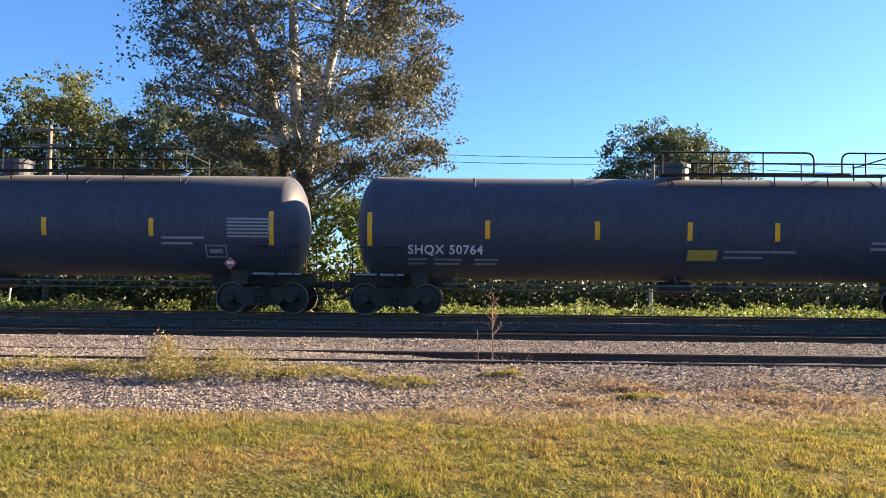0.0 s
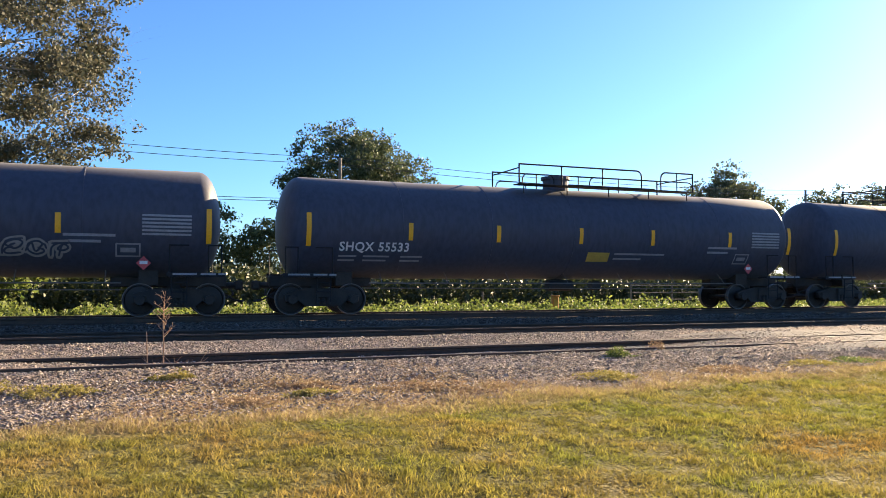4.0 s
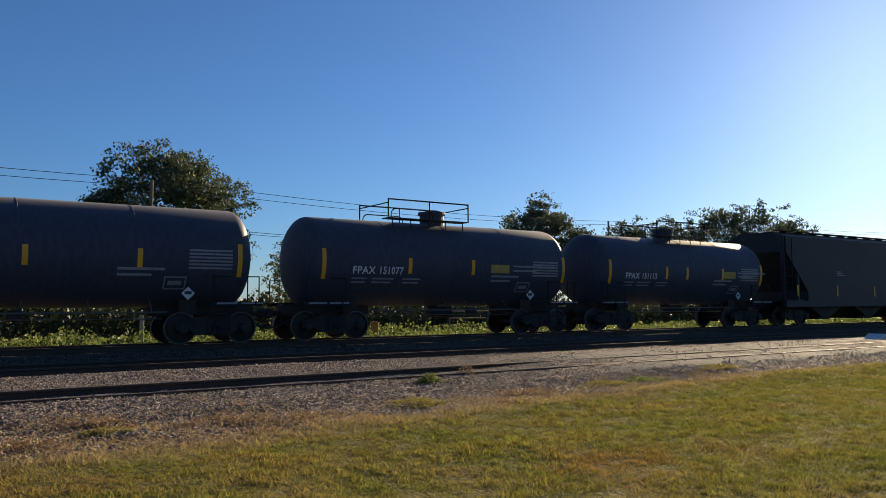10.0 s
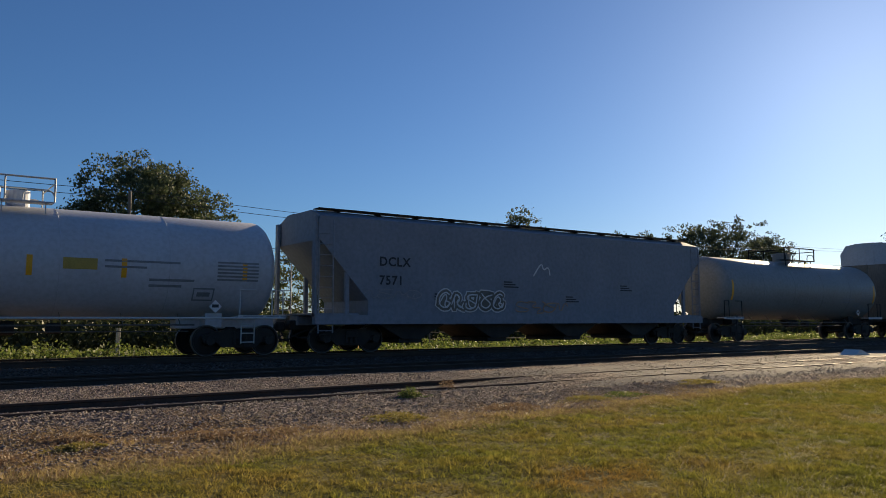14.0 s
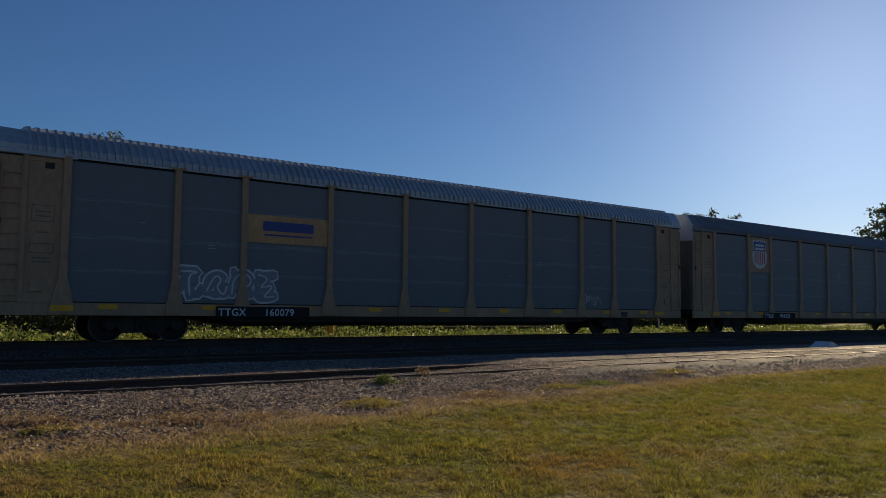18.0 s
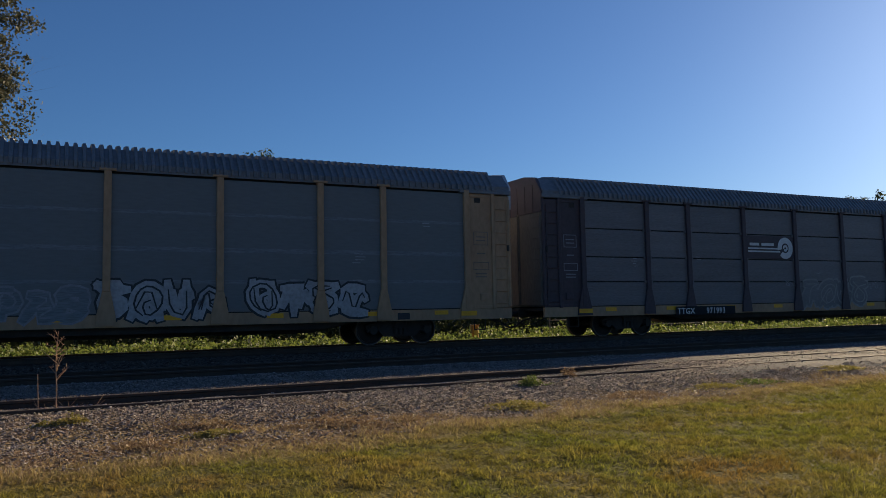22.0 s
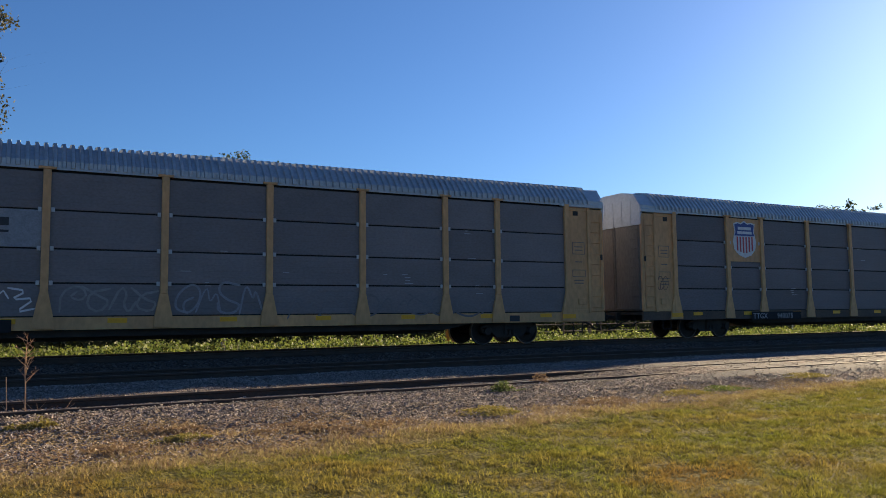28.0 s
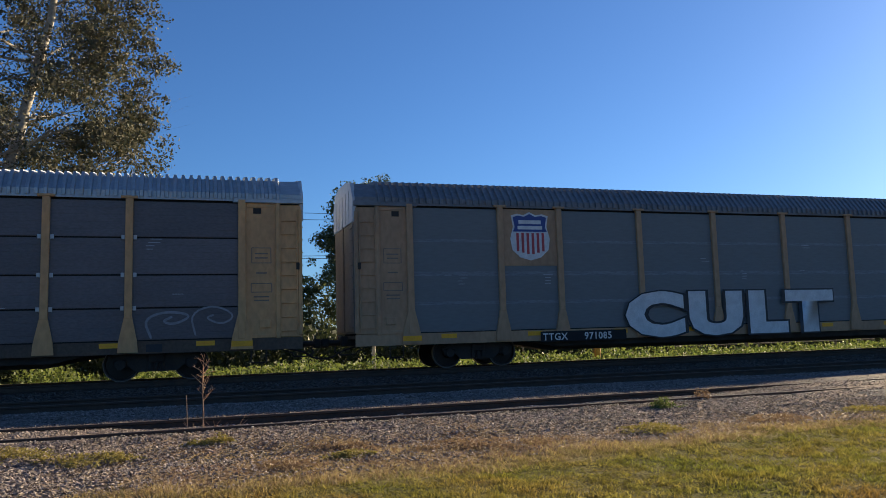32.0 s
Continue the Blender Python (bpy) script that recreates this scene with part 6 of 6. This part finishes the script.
for i, (tx, ty, th, tr) in enumerate([(9, 62, 6.4, 3.4), (14, 58, 4.6, 2.6), (33, 74, 8.8, 4.2), (40, 74, 5.6, 3.4), (52, 80, 7.0, 4.2), (66, 86, 7.4, 4.6), (82, 92, 8, 5), (-4, 56, 5.6, 3.2), (3.6, 62, 7.5, 3.3)]):
    make_tree(tx, ty, -1.6, th, tr, 7500, 0.13, "leaf_dark" if i % 2 else "leaf_mid", "bark", "low bushy tree beyond the weeds", 40 + i, clear=0.0, name="bush", lobes=30)


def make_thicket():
    """A band of low undergrowth that closes the view under the cars; its leaf colour carries the trees' shade."""
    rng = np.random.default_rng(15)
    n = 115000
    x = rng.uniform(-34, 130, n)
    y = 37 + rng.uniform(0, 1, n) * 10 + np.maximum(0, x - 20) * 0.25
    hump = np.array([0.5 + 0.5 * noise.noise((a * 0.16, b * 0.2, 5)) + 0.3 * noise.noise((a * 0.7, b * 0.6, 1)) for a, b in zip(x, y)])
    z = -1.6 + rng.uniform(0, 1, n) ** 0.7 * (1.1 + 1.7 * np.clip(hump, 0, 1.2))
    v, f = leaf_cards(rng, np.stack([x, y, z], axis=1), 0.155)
    tagged(stuff("undergrowth", v, f, "leaf_under"), "low undergrowth beyond the sunlit weeds, darkened in colour as if shaded", "undergrowth", kind="stuff")


make_thicket()


def make_weeds():
    rng = np.random.default_rng(5)
    n = 105000
    x = rng.uniform(0, 1, n) ** 1.25 * 109 - 24
    y = 26.6 + rng.uniform(0, 1, n) ** 1.3 * 6.5
    gap = np.array([noise.noise((a * 0.45, b * 0.4, 12)) for a, b in zip(x, y)])
    keep = (gap > -0.28) & ((x < -14) | (x > -5.0) | (gap > 0.22))
    x, y = x[keep], y[keep]
    n = len(x)
    hump = np.array([np.clip(0.5 + 0.5 * noise.noise((a * 0.55, b * 0.5, 2)) + 0.35 * noise.noise((a * 1.7, b * 1.5, 6)), 0, 1.2) for a, b in zip(x, y)])
    top = 0.15 + 0.95 * hump ** 1.7
    z = np.array([ground_height(a, b) for a, b in zip(x, y)]) + rng.uniform(0.05, 1, n) ** 0.6 * top
    v, f = leaf_cards(rng, np.stack([x, y, z], axis=1), 0.066)
    tagged(stuff("weeds", v, f, "leaf_weed"), "dense sunlit green weeds along the far side of the tracks", "weeds", kind="stuff")


make_weeds()


def road_height(x, y):
    """The worn road that fills the near track at its far end; it fades into the gravel."""
    f = min(1, max(0, (x - 10.6 - 0.5 * noise.noise((y * 0.9, 0, 1)) - 0.35 * abs(y - 12.8)) / 2.6))
    g = ground_height(x, y)
    rim = min(1, max(0, (y - 10.9) / 0.7)) * min(1, max(0, (16.5 - y) / 0.5))
    dip = 0.006 if 11.9 < y < 12.2 or 13.4 < y < 13.7 else 0
    return (g - 0.02) * (1 - f * rim) + (-1.222 - dip + 0.01 * noise.noise((x, y, 0)) - 0.05 * max(0, 11.4 - y)) * f * rim


def make_crossing():
    """A worn gravel road surface level with the near rails."""
    bm = bmesh.new()
    xs = [11.2 + 0.4 * i for i in range(105)]
    ys = [10.9, 11.1, 11.35, 11.6, 11.95, 12.16, 12.8, 13.47, 13.66, 14.4, 15.2, 16.0, 16.5]
    cols = [[bm.verts.new((x, y, road_height(x, y))) for y in ys] for x in xs]
    for a, b in zip(cols, cols[1:]):
        for i in range(len(ys) - 1):
            bm.faces.new((a[i], b[i], b[i + 1], a[i + 1]))
    bmesh.ops.recalc_face_normals(bm, faces=bm.faces)
    tagged(part("crossing_road", bm, "concrete", smooth=True), "worn pale gravel road surface filling the near track", "road", kind="structure")


def scatter_stones(name, label, material, seed, n, x0, x1, y0, y1, small, large, keep_at, lift=0.012):
    rng = np.random.default_rng(seed)
    x, y = rng.uniform(x0, x1, n), rng.uniform(y0, y1, n)
    keep = np.array([keep_at(a, b, c) for a, b, c in zip(x, y, rng.uniform(0, 1, n))])
    for cy, _ in TRACKS:
        for s in (-0.7525, 0.7525):
            keep &= abs(y - cy - s) > 0.10
    x, y = x[keep], y[keep]
    n = len(x)
    z = np.array([max(ground_height(a, b), road_height(a, b)) if a > 11.2 and 10.9 < b < 16.5 else ground_height(a, b) for a, b in zip(x, y)])
    base = np.array([(1, 0, 0), (-1, 0, 0), (0, 1, 0), (0, -1, 0), (0, 0, 0.8), (0, 0, -0.8)], float)
    s = small + (large - small) * rng.uniform(0, 1, (n, 1, 1)) ** 1.8
    jit = rng.uniform(0.45, 1.5, (n, 6, 1)) * (np.array([1, 1, 1, 1, 0.62, 0.62])[None, :, None])
    skew = rng.normal(size=(n, 6, 3)) * 0.22
    ang = rng.uniform(0, 6.28, n)
    tilt = rng.normal(size=n) * 0.5
    c, q = np.cos(ang), np.sin(ang)
    ct, st = np.cos(tilt), np.sin(tilt)
    R = np.stack([np.stack([c, -q * ct, q * st], 1), np.stack([q, c * ct, -c * st], 1), np.stack([0 * c, st, ct], 1)], 1)
    v = np.einsum("nij,nkj->nki", R, (base[None] * jit + skew) * s) + np.stack([x, y, z + lift], 1)[:, None]
    tri = np.array([(0, 2, 4), (2, 1, 4), (1, 3, 4), (3, 0, 4), (2, 0, 5), (3, 1, 5)])
    f = (tri[None] + 6 * np.arange(n)[:, None, None]).reshape(-1, 3)
    tagged(stuff(name, v.reshape(-1, 3), f, material), label, "gravel", kind="stuff")


def lawn_edge(a):
    f = min(1, max(0, (a - 1.5) / 13.5))
    return 8.95 + 1.3 * f + 0.45 * noise.noise((a * 0.45, 4.1, 0)) + 0.2 * noise.noise((a * 1.6, 2.0, 0))


def dead_zone(a, b):
    """How far the dead growth covers the gravel next to the lawn."""
    reach = 2.3 * min(1, max(0, (a + 1.2) / 2.5)) * (1 if a < 3 else max(0.4, 1 - (a - 3) * 0.2)) + 0.2
    return (b - lawn_edge(a)) / reach - 0.9 * noise.noise((a * 0.9, b * 1.6, 3)) - 0.5 * noise.noise((a * 3.1, b * 4.0, 8))


def make_stones():
    def near(a, b, c):
        if b < lawn_edge(a) + 0.05 or (a > 8.5 and 11.3 < b and c > 1.0 - (a - 8.5) / 5.5):
            return False
        return c < min(1.0, max(0.16, 0.20 + 0.85 * dead_zone(a, b)))
    scatter_stones("ballast_stones", "loose grey and pinkish ballast stones round the rails", "stone", 6, 165000, -11, 14, 8.2, 16.6, 0.009, 0.024, near)
    scatter_stones("ballast_stones", "dark ballast stones between the far tracks", "stone_dark", 16, 26000, -14, 30, 16.4, 22.4, 0.02, 0.042, lambda a, b, c: True)
    scatter_stones("ballast_stones", "loose grey stones beside and on the crossing road", "stone", 17, 60000, 11, 28, 9.0, 16.4, 0.008, 0.026, lambda a, b, c: b > lawn_edge(a) + 0.05 and c < 0.16 + 0.84 * (b < 11.3 + 0.4 * noise.noise((a * 0.8, 1, 2))) + 0.25 * noise.noise((a * 0.8, b * 1.5, 2)), 0.006)


make_stones()


def make_lawn():
    rng = np.random.default_rng(8)
    n = 380000
    y = 2.6 + 8.0 * rng.uniform(0, 1, n) ** 0.9
    x = -0.62 * y - 1.2 + rng.uniform(0, 1, n) * (y * 2.95 + 3.6)
    edge = np.array([lawn_edge(a) for a in x])
    keep = y < edge + rng.normal(size=n) * 0.18
    x, y = x[keep], y[keep]
    n = len(x)
    z = np.array([ground_height(a, b) for a, b in zip(x, y)])
    patch = np.array([noise.noise((a * 0.8, b * 0.8, 9)) for a, b in zip(x, y)])
    tuft = np.array([noise.noise((a * 5.0, b * 4.0, 2)) for a, b in zip(x, y)])
    h = rng.uniform(0.015, 0.048, n) * (1 + 0.5 * patch) * np.clip(1 + 0.9 * tuft, 0.45, 1.8)
    w = 0.0032 + 0.00055 * y
    ang = rng.uniform(0, 6.28, n)
    lx, ly = rng.normal(size=n) * 0.03, rng.normal(size=n) * 0.03
    dx, dy = np.cos(ang) * w, np.sin(ang) * w
    p = np.stack([x, y, z - 0.004], 1)
    a = p + np.stack([dx, dy, 0 * x], 1)
    b = p - np.stack([dx, dy, 0 * x], 1)
    t = p + np.stack([lx, ly, h], 1)
    v = np.stack([a, b, t], 1).reshape(-1, 3)
    tagged(stuff("lawn_grass", v, np.arange(3 * n).reshape(n, 3), "blade"), "short mown lawn grass, green with straw patches", "grass", kind="stuff")


make_lawn()


def make_dry_growth():
    rng = np.random.default_rng(12)
    for material, n, cut, label in (("leaf_dry", 60000, 0.75, "flattened dead red-brown growth between lawn and gravel"), ("leaf_straw", 60000, 0.45, "bleached straw grass along the gravel's edge")):
        x, y = rng.uniform(-8, 15, n), rng.uniform(8.2, 11.8, n)
        u = rng.uniform(0, 1, n)
        keep = np.array([b > lawn_edge(a) - 0.35 and dead_zone(a, b) < cut * c + (0.1 if material == "leaf_dry" else 0) for a, b, c in zip(x, y, u)])
        x, y = x[keep], y[keep]
        z = np.array([ground_height(a, b) for a, b in zip(x, y)])
        m = len(x)
        ang, h = rng.uniform(0, 6.28, m), rng.uniform(0.015, 0.05, m) * (1 + 1.6 * np.array([max(0, noise.noise((a * 1.7, b * 2.2, 4))) for a, b in zip(x, y)]))
        p = np.stack([x, y, z - 0.003], 1)
        side = np.stack([np.cos(ang), np.sin(ang), 0 * x], 1) * 0.0055
        tip = p + np.stack([rng.normal(size=m) * 0.035, rng.normal(size=m) * 0.035, h], 1)
        v, f = np.stack([p - side, p + side, tip], 1).reshape(-1, 3), np.arange(3 * m).reshape(m, 3)
        tagged(stuff("dry_grass", v, f, material), label, "dry grass", kind="stuff")


make_dry_growth()


def clump(x, y, radius, height, n, leaf, label, seed, size=0.017, name="weed_clump"):
    rng = np.random.default_rng(seed)
    # a ragged mat of small tufts, thinning out to single leaves
    tufts = max(5, int(26 * radius))
    tr, ta = np.sqrt(rng.uniform(0, 1, tufts)) * radius * 0.95, rng.uniform(0, 6.28, tufts)
    pick, wide = rng.integers(0, tufts, n), rng.uniform(0.06, 0.16, tufts) * (0.5 + radius)
    px = (tr * np.cos(ta))[pick] + rng.normal(size=n) * wide[pick]
    py = ((tr * np.sin(ta))[pick] + rng.normal(size=n) * wide[pick]) * 0.6
    r = np.minimum(np.hypot(px, py / 0.6), 1.15 * radius)
    pz = rng.uniform(0, 1, n) * height * (1.15 - (r / radius) ** 2 * 0.8) * rng.uniform(0.5, 1.25, tufts)[pick]
    v, f = leaf_cards(rng, np.stack([px, py, pz], 1), size, 0.3)
    ob = stuff(name, v, f, leaf)
    ob.location = (x, y, ground_height(x, y))
    tagged(ob, label, "weed", kind="stuff")


for i, (cx, cy, cr, ch, leaf) in enumerate([
        (-4.6, 11.4, 0.55, 0.42, "leaf_yellow"), (-3.75, 11.5, 0.45, 0.36, "leaf_yellow"), (-3.2, 10.9, 0.7, 0.30, "leaf_yellow"), (-4.3, 10.7, 0.5, 0.28, "leaf_yellow"),
        (-6.3, 11.2, 0.8, 0.22, "leaf_yellow"), (-5.2, 11.1, 0.7, 0.18, "leaf_yellow"), (-2.3, 11.1, 0.8, 0.12, "leaf_yellow"), (-1.2, 10.7, 0.6, 0.10, "leaf_yellow"),
        (-7.2, 10.0, 0.9, 0.14, "leaf_yellow"), (-6.0, 9.7, 0.7, 0.12, "leaf_yellow"), (7.55, 11.65, 0.26, 0.16, "leaf_weed"), (8.65, 12.1, 0.26, 0.20, "leaf_dry"),
        (2.0, 10.6, 0.45, 0.06, "leaf_dry"), (2.0, 10.0, 0.35, 0.07, "leaf_yellow"), (1.1, 9.7, 0.5, 0.05, "leaf_dry"), (0.3, 11.2, 0.30, 0.12, "leaf_yellow"), (6.3, 10.2, 0.6, 0.08, "leaf_yellow"),
        (8.6, 10.3, 0.7, 0.08, "leaf_dry"), (10.6, 10.4, 0.6, 0.07, "leaf_yellow"), (11.8, 10.6, 0.5, 0.06, "leaf_weed"), (14.6, 11.0, 0.6, 0.06, "leaf_yellow"), (4.3, 10.0, 0.8, 0.06, "leaf_dry"),
        (-4.9, 12.0, 0.25, 0.36, "leaf_dry"), (3.4, 10.2, 0.7, 0.05, "leaf_dry")]):
    clump(cx, cy, cr, ch, int(1900 * cr + 400), leaf, {"leaf_yellow": "low yellow-green weed growing in the gravel", "leaf_weed": "small green weed tuft in the gravel", "leaf_dry": "dry red-brown weed in the gravel"}[leaf], 70 + i)


def make_sapling():
    rng = np.random.default_rng(3)
    bm = bmesh.new()
    pts = [Vector((0, 0, -0.05)), Vector((0.004, 0, 0.3)), Vector((-0.012, 0, 0.6)), Vector((0.012, 0, 0.93))]
    for k, (p, q) in enumerate(zip(pts, pts[1:])):
        rod(bm, p, q, 0.013 - 0.003 * k, 6, 0.010 - 0.003 * k)
    for i in range(17):
        z = 0.40 + 0.030 * i
        a, l = rng.uniform(0, 6.28), rng.uniform(0.10, 0.26) * (1.15 - 0.042 * i)
        o = Vector((0, 0, z))
        e = o + Vector((l * math.cos(a), l * 0.7 * math.sin(a), l * rng.uniform(0.25, 0.95)))
        rod(bm, o, e, 0.0055, 4, 0.003)
        for _ in range(3):
            s0 = o.lerp(e, rng.uniform(0.35, 0.95))
            rod(bm, s0, s0 + Vector((rng.normal() * 0.04, rng.normal() * 0.03, rng.uniform(-0.01, 0.06))), 0.0032, 4, 0.0018)
    ob = part("sapling", bm, "twig")
    ob.scale = (1.1, 1.1, 1.32)
    ob.location = (0.22, 12.7, -1.40)
    bm = bmesh.new()
    pipe(bm, [(-0.20, 0, -0.05), (-0.21, 0, 0.25), (-0.22, 0.02, 0.47)], 0.007, 5)
    for i in range(22):
        a = rng.uniform(0, 6.28)
        p = Vector((rng.uniform(-0.25, 0.45), rng.uniform(-0.1, 0.1), 0.03))
        rod(bm, p, p + Vector((0.22 * math.cos(a), 0.1 * math.sin(a), rng.uniform(0.02, 0.20))), 0.005, 4, 0.002)
    part("dead_stems", bm, "twig", ob)
    tagged(ob, "bare dry sapling with fine reddish twigs between the rails", "sapling")


make_sapling()


# ---- poles, wires, posts, house, crossing ----
def make_pole(x, y, top, label, arms=1, r=0.13):
    base = ground_height(x, y) - 0.05
    ob = new("utility_pole")
    ob.location = (x, y, base)
    h = top - base
    bm = bmesh.new()
    rod(bm, (0, 0, 0), (0, 0, h), r * 1.2, 12, r * 0.8)
    part("pole_shaft", bm, "pole", ob)
    for k in range(arms):
        bm = bmesh.new()
        box(bm, (0, -0.16, h - 0.25 - 0.75 * k), (2.2, 0.1, 0.12), 0.01)
        part("crossarm", bm, "pole", ob)
        for q in (-0.95, -0.45, 0.45, 0.95):
            bm = bmesh.new()
            rod(bm, (q, -0.16, h - 0.19 - 0.75 * k), (q, -0.16, h - 0.03 - 0.75 * k), 0.04, 8)
            part("insulator", bm, "glass", ob)
    tagged(ob, label, "utility pole", "poles of the wire line")


make_pole(-20.5, 38.0, 7.5, "weathered wooden utility pole with two crossarms", 2)
make_pole(10.6, 44.5, 7.15, "plain wooden utility pole in front of a tree", 0, 0.11)
make_pole(53.0, 51.5, 7.9, "weathered utility pole beyond the train", 0, 0.11)
make_pole(97.0, 58.0, 9.9, "far utility pole with two crossarms", 2)
make_pole(150.0, 62.0, 13.0, "very far utility pole with a crossarm", 1)


def wire(a, b, sag):
    cu = bpy.data.curves.new("power_cable", "CURVE")
    cu.dimensions, cu.bevel_depth, cu.bevel_resolution = "3D", 0.016, 1
    sp = cu.splines.new("POLY")
    sp.points.add(16)
    for i, p in enumerate(sp.points):
        f = i / 16
        p.co = (a[0] + (b[0] - a[0]) * f, a[1] + (b[1] - a[1]) * f, a[2] + (b[2] - a[2]) * f - sag * 4 * f * (1 - f), 1)
    ob = new("power_cable", cu)
    cu.materials.append(M["cable"])
    tagged(ob, "thin black power cable strung between poles", "cable", "power cables")


WIRE_STOPS = [(-70, 30, 7.4), (-20.5, 38.0, 7.45), (10.6, 44.5, 7.1), (53, 51.5, 7.85), (97, 58, 9.8), (150, 62, 12.9)]
for dz, dy in ((0, -0.5), (-0.22, 0.5), (-2.3, 0.3), (-2.5, -0.2)):
    for a, b in zip(WIRE_STOPS, WIRE_STOPS[1:]):
        wire((a[0], a[1] + dy, a[2] + dz), (b[0], b[1] + dy, b[2] + dz), 0.5)


def make_post(x, y, h, label, material="post", lean=0.0, w=0.07):
    bm = bmesh.new()
    box(bm, (0, 0, h / 2), (w, w, h), 0.008)
    box(bm, (0, 0, h + 0.01), (w * 1.2, w * 1.2, 0.02), 0.004)
    ob = part("fence_post", bm, material)
    ob.location, ob.rotation_euler = (x, y, ground_height(x, y) - 0.03), (0, radians(lean), 0)
    tagged(ob, label, "post", "posts behind the tracks")


make_post(6.55, 28.4, 1.35, "pale upright post standing in weeds", w=0.12)
make_post(-20.6, 35.0, 1.6, "thin pale post leaning in weeds", lean=6)
make_post(-22.2, 35.2, 1.4, "thin pale post leaning far over", lean=22)
make_post(25.5, 31.5, 1.2, "short dark post standing in weeds", "pole", w=0.14)
make_post(13.2, 30.0, 1.1, "thin post standing in weeds", "pole")
make_post(44.0, 34.0, 1.3, "short pale post standing in weeds")


def make_cabinet(x, y):
    ob = new("equipment_post")
    ob.location = (x, y, ground_height(x, y) - 0.03)
    bm = bmesh.new()
    box(bm, (0, 0, 0.45), (0.30, 0.22, 0.90), 0.03)
    part("body", bm, "orange", ob)
    bm = bmesh.new()
    box(bm, (0, 0, 0.92), (0.34, 0.26, 0.06), 0.02)
    part("cap", bm, "orange", ob)
    bm = bmesh.new()
    box(bm, (0, -0.115, 0.62), (0.2, 0.02, 0.28), 0.005)
    part("plate", bm, "yellow_ink", ob)
    tagged(ob, "orange painted equipment post standing in the weeds", "post")


make_cabinet(16.6, 30.0)


def make_pipe_fence(x0, x1, y, top):
    """A low fence of pipe rails on posts, beyond the weeds."""
    ob = new("pipe_fence")
    ob.location = (x0, y, -1.55)
    h, n = top + 1.55, round((x1 - x0) / 2.6)
    for i in range(n + 1):
        u = (x1 - x0) * i / n
        part("post", rod(bmesh.new(), (u, 0, -0.05), (u, 0, h + 0.05), 0.045, 8), "pole", ob)
    for z in (h, h * 0.72, h * 0.44):
        part("fence_rail", rod(bmesh.new(), (-0.1, -0.06, z), (x1 - x0 + 0.1, -0.06, z), 0.03, 8), "pole", ob)
    tagged(ob, "low grey pipe fence standing beyond the green weeds", "fence")


make_pipe_fence(24.6, 38.0, 36.0, -0.19)


def make_pickets(x, y):
    ob = new("picket_fence")
    ob.location = (x, y, -1.58)
    for i in range(12):
        bm = bmesh.new()
        slab(bm, [(0.15 * i, 0.02), (0.15 * i + 0.09, 0.02), (0.15 * i + 0.09, 0.92), (0.15 * i + 0.045, 0.99), (0.15 * i, 0.92)], -0.012, 0.012)
        part("picket", bm, "house_wall", ob)
    for z in (0.25, 0.72):
        bm = bmesh.new()
        box(bm, (0.87, 0.03, z), (1.8, 0.035, 0.09), 0.005)
        part("fence_rail", bm, "house_wall", ob)
    tagged(ob, "white wooden picket fence beyond the weeds", "fence")


make_pickets(25.2, 44.6)


make_crossing()


def make_debris():
    bm = bmesh.new()
    slab(bm, [(-0.55, 0), (-0.32, 0.07), (-0.08, 0.20), (0.06, 0.18), (0.42, 0.045), (0.6, 0)], -0.3, 0.3)
    ob = part("bent_sheet", bm, "house_wall")
    ob.location = (29.0, 14.95, -1.225)
    tagged(ob, "bent pale sheet lying on the ballast by the crossing", "debris")


make_debris()


# ---- what moves ----
def motions():
    for car, mid in CARS:
        walk(car, [(t, pose(mid + d - SPEED * t, TRAIN_Y, TRAIN_Z)) for t, d in ((0, 0.3), (1, 0.2), (2, 0.2), (3, 0.22), (4, 0.02), (8, 0), (16, 0), (24, 0), (32, 0))])
    # every wheelset rolls; the axles of a kind share one set of keys
    for side in (-1, 1):
        sets = [o for o in scene.objects if o.name.startswith("wheelset") and o["axle"] == side]
        walk(sets[0], [(i / FPS, pose(0.9 * side, 0, 0.46, 0, -math.degrees(SPEED / 0.46 * i / FPS), 0)) for i in range(32 * FPS + 1)])
        keys = sets[0].animation_data
        for o in sets[1:]:
            o.rotation_mode = "QUATERNION"
            o.animation_data_create()
            o.animation_data.action = keys.action
            o.animation_data.action_slot = keys.action_slot


motions()
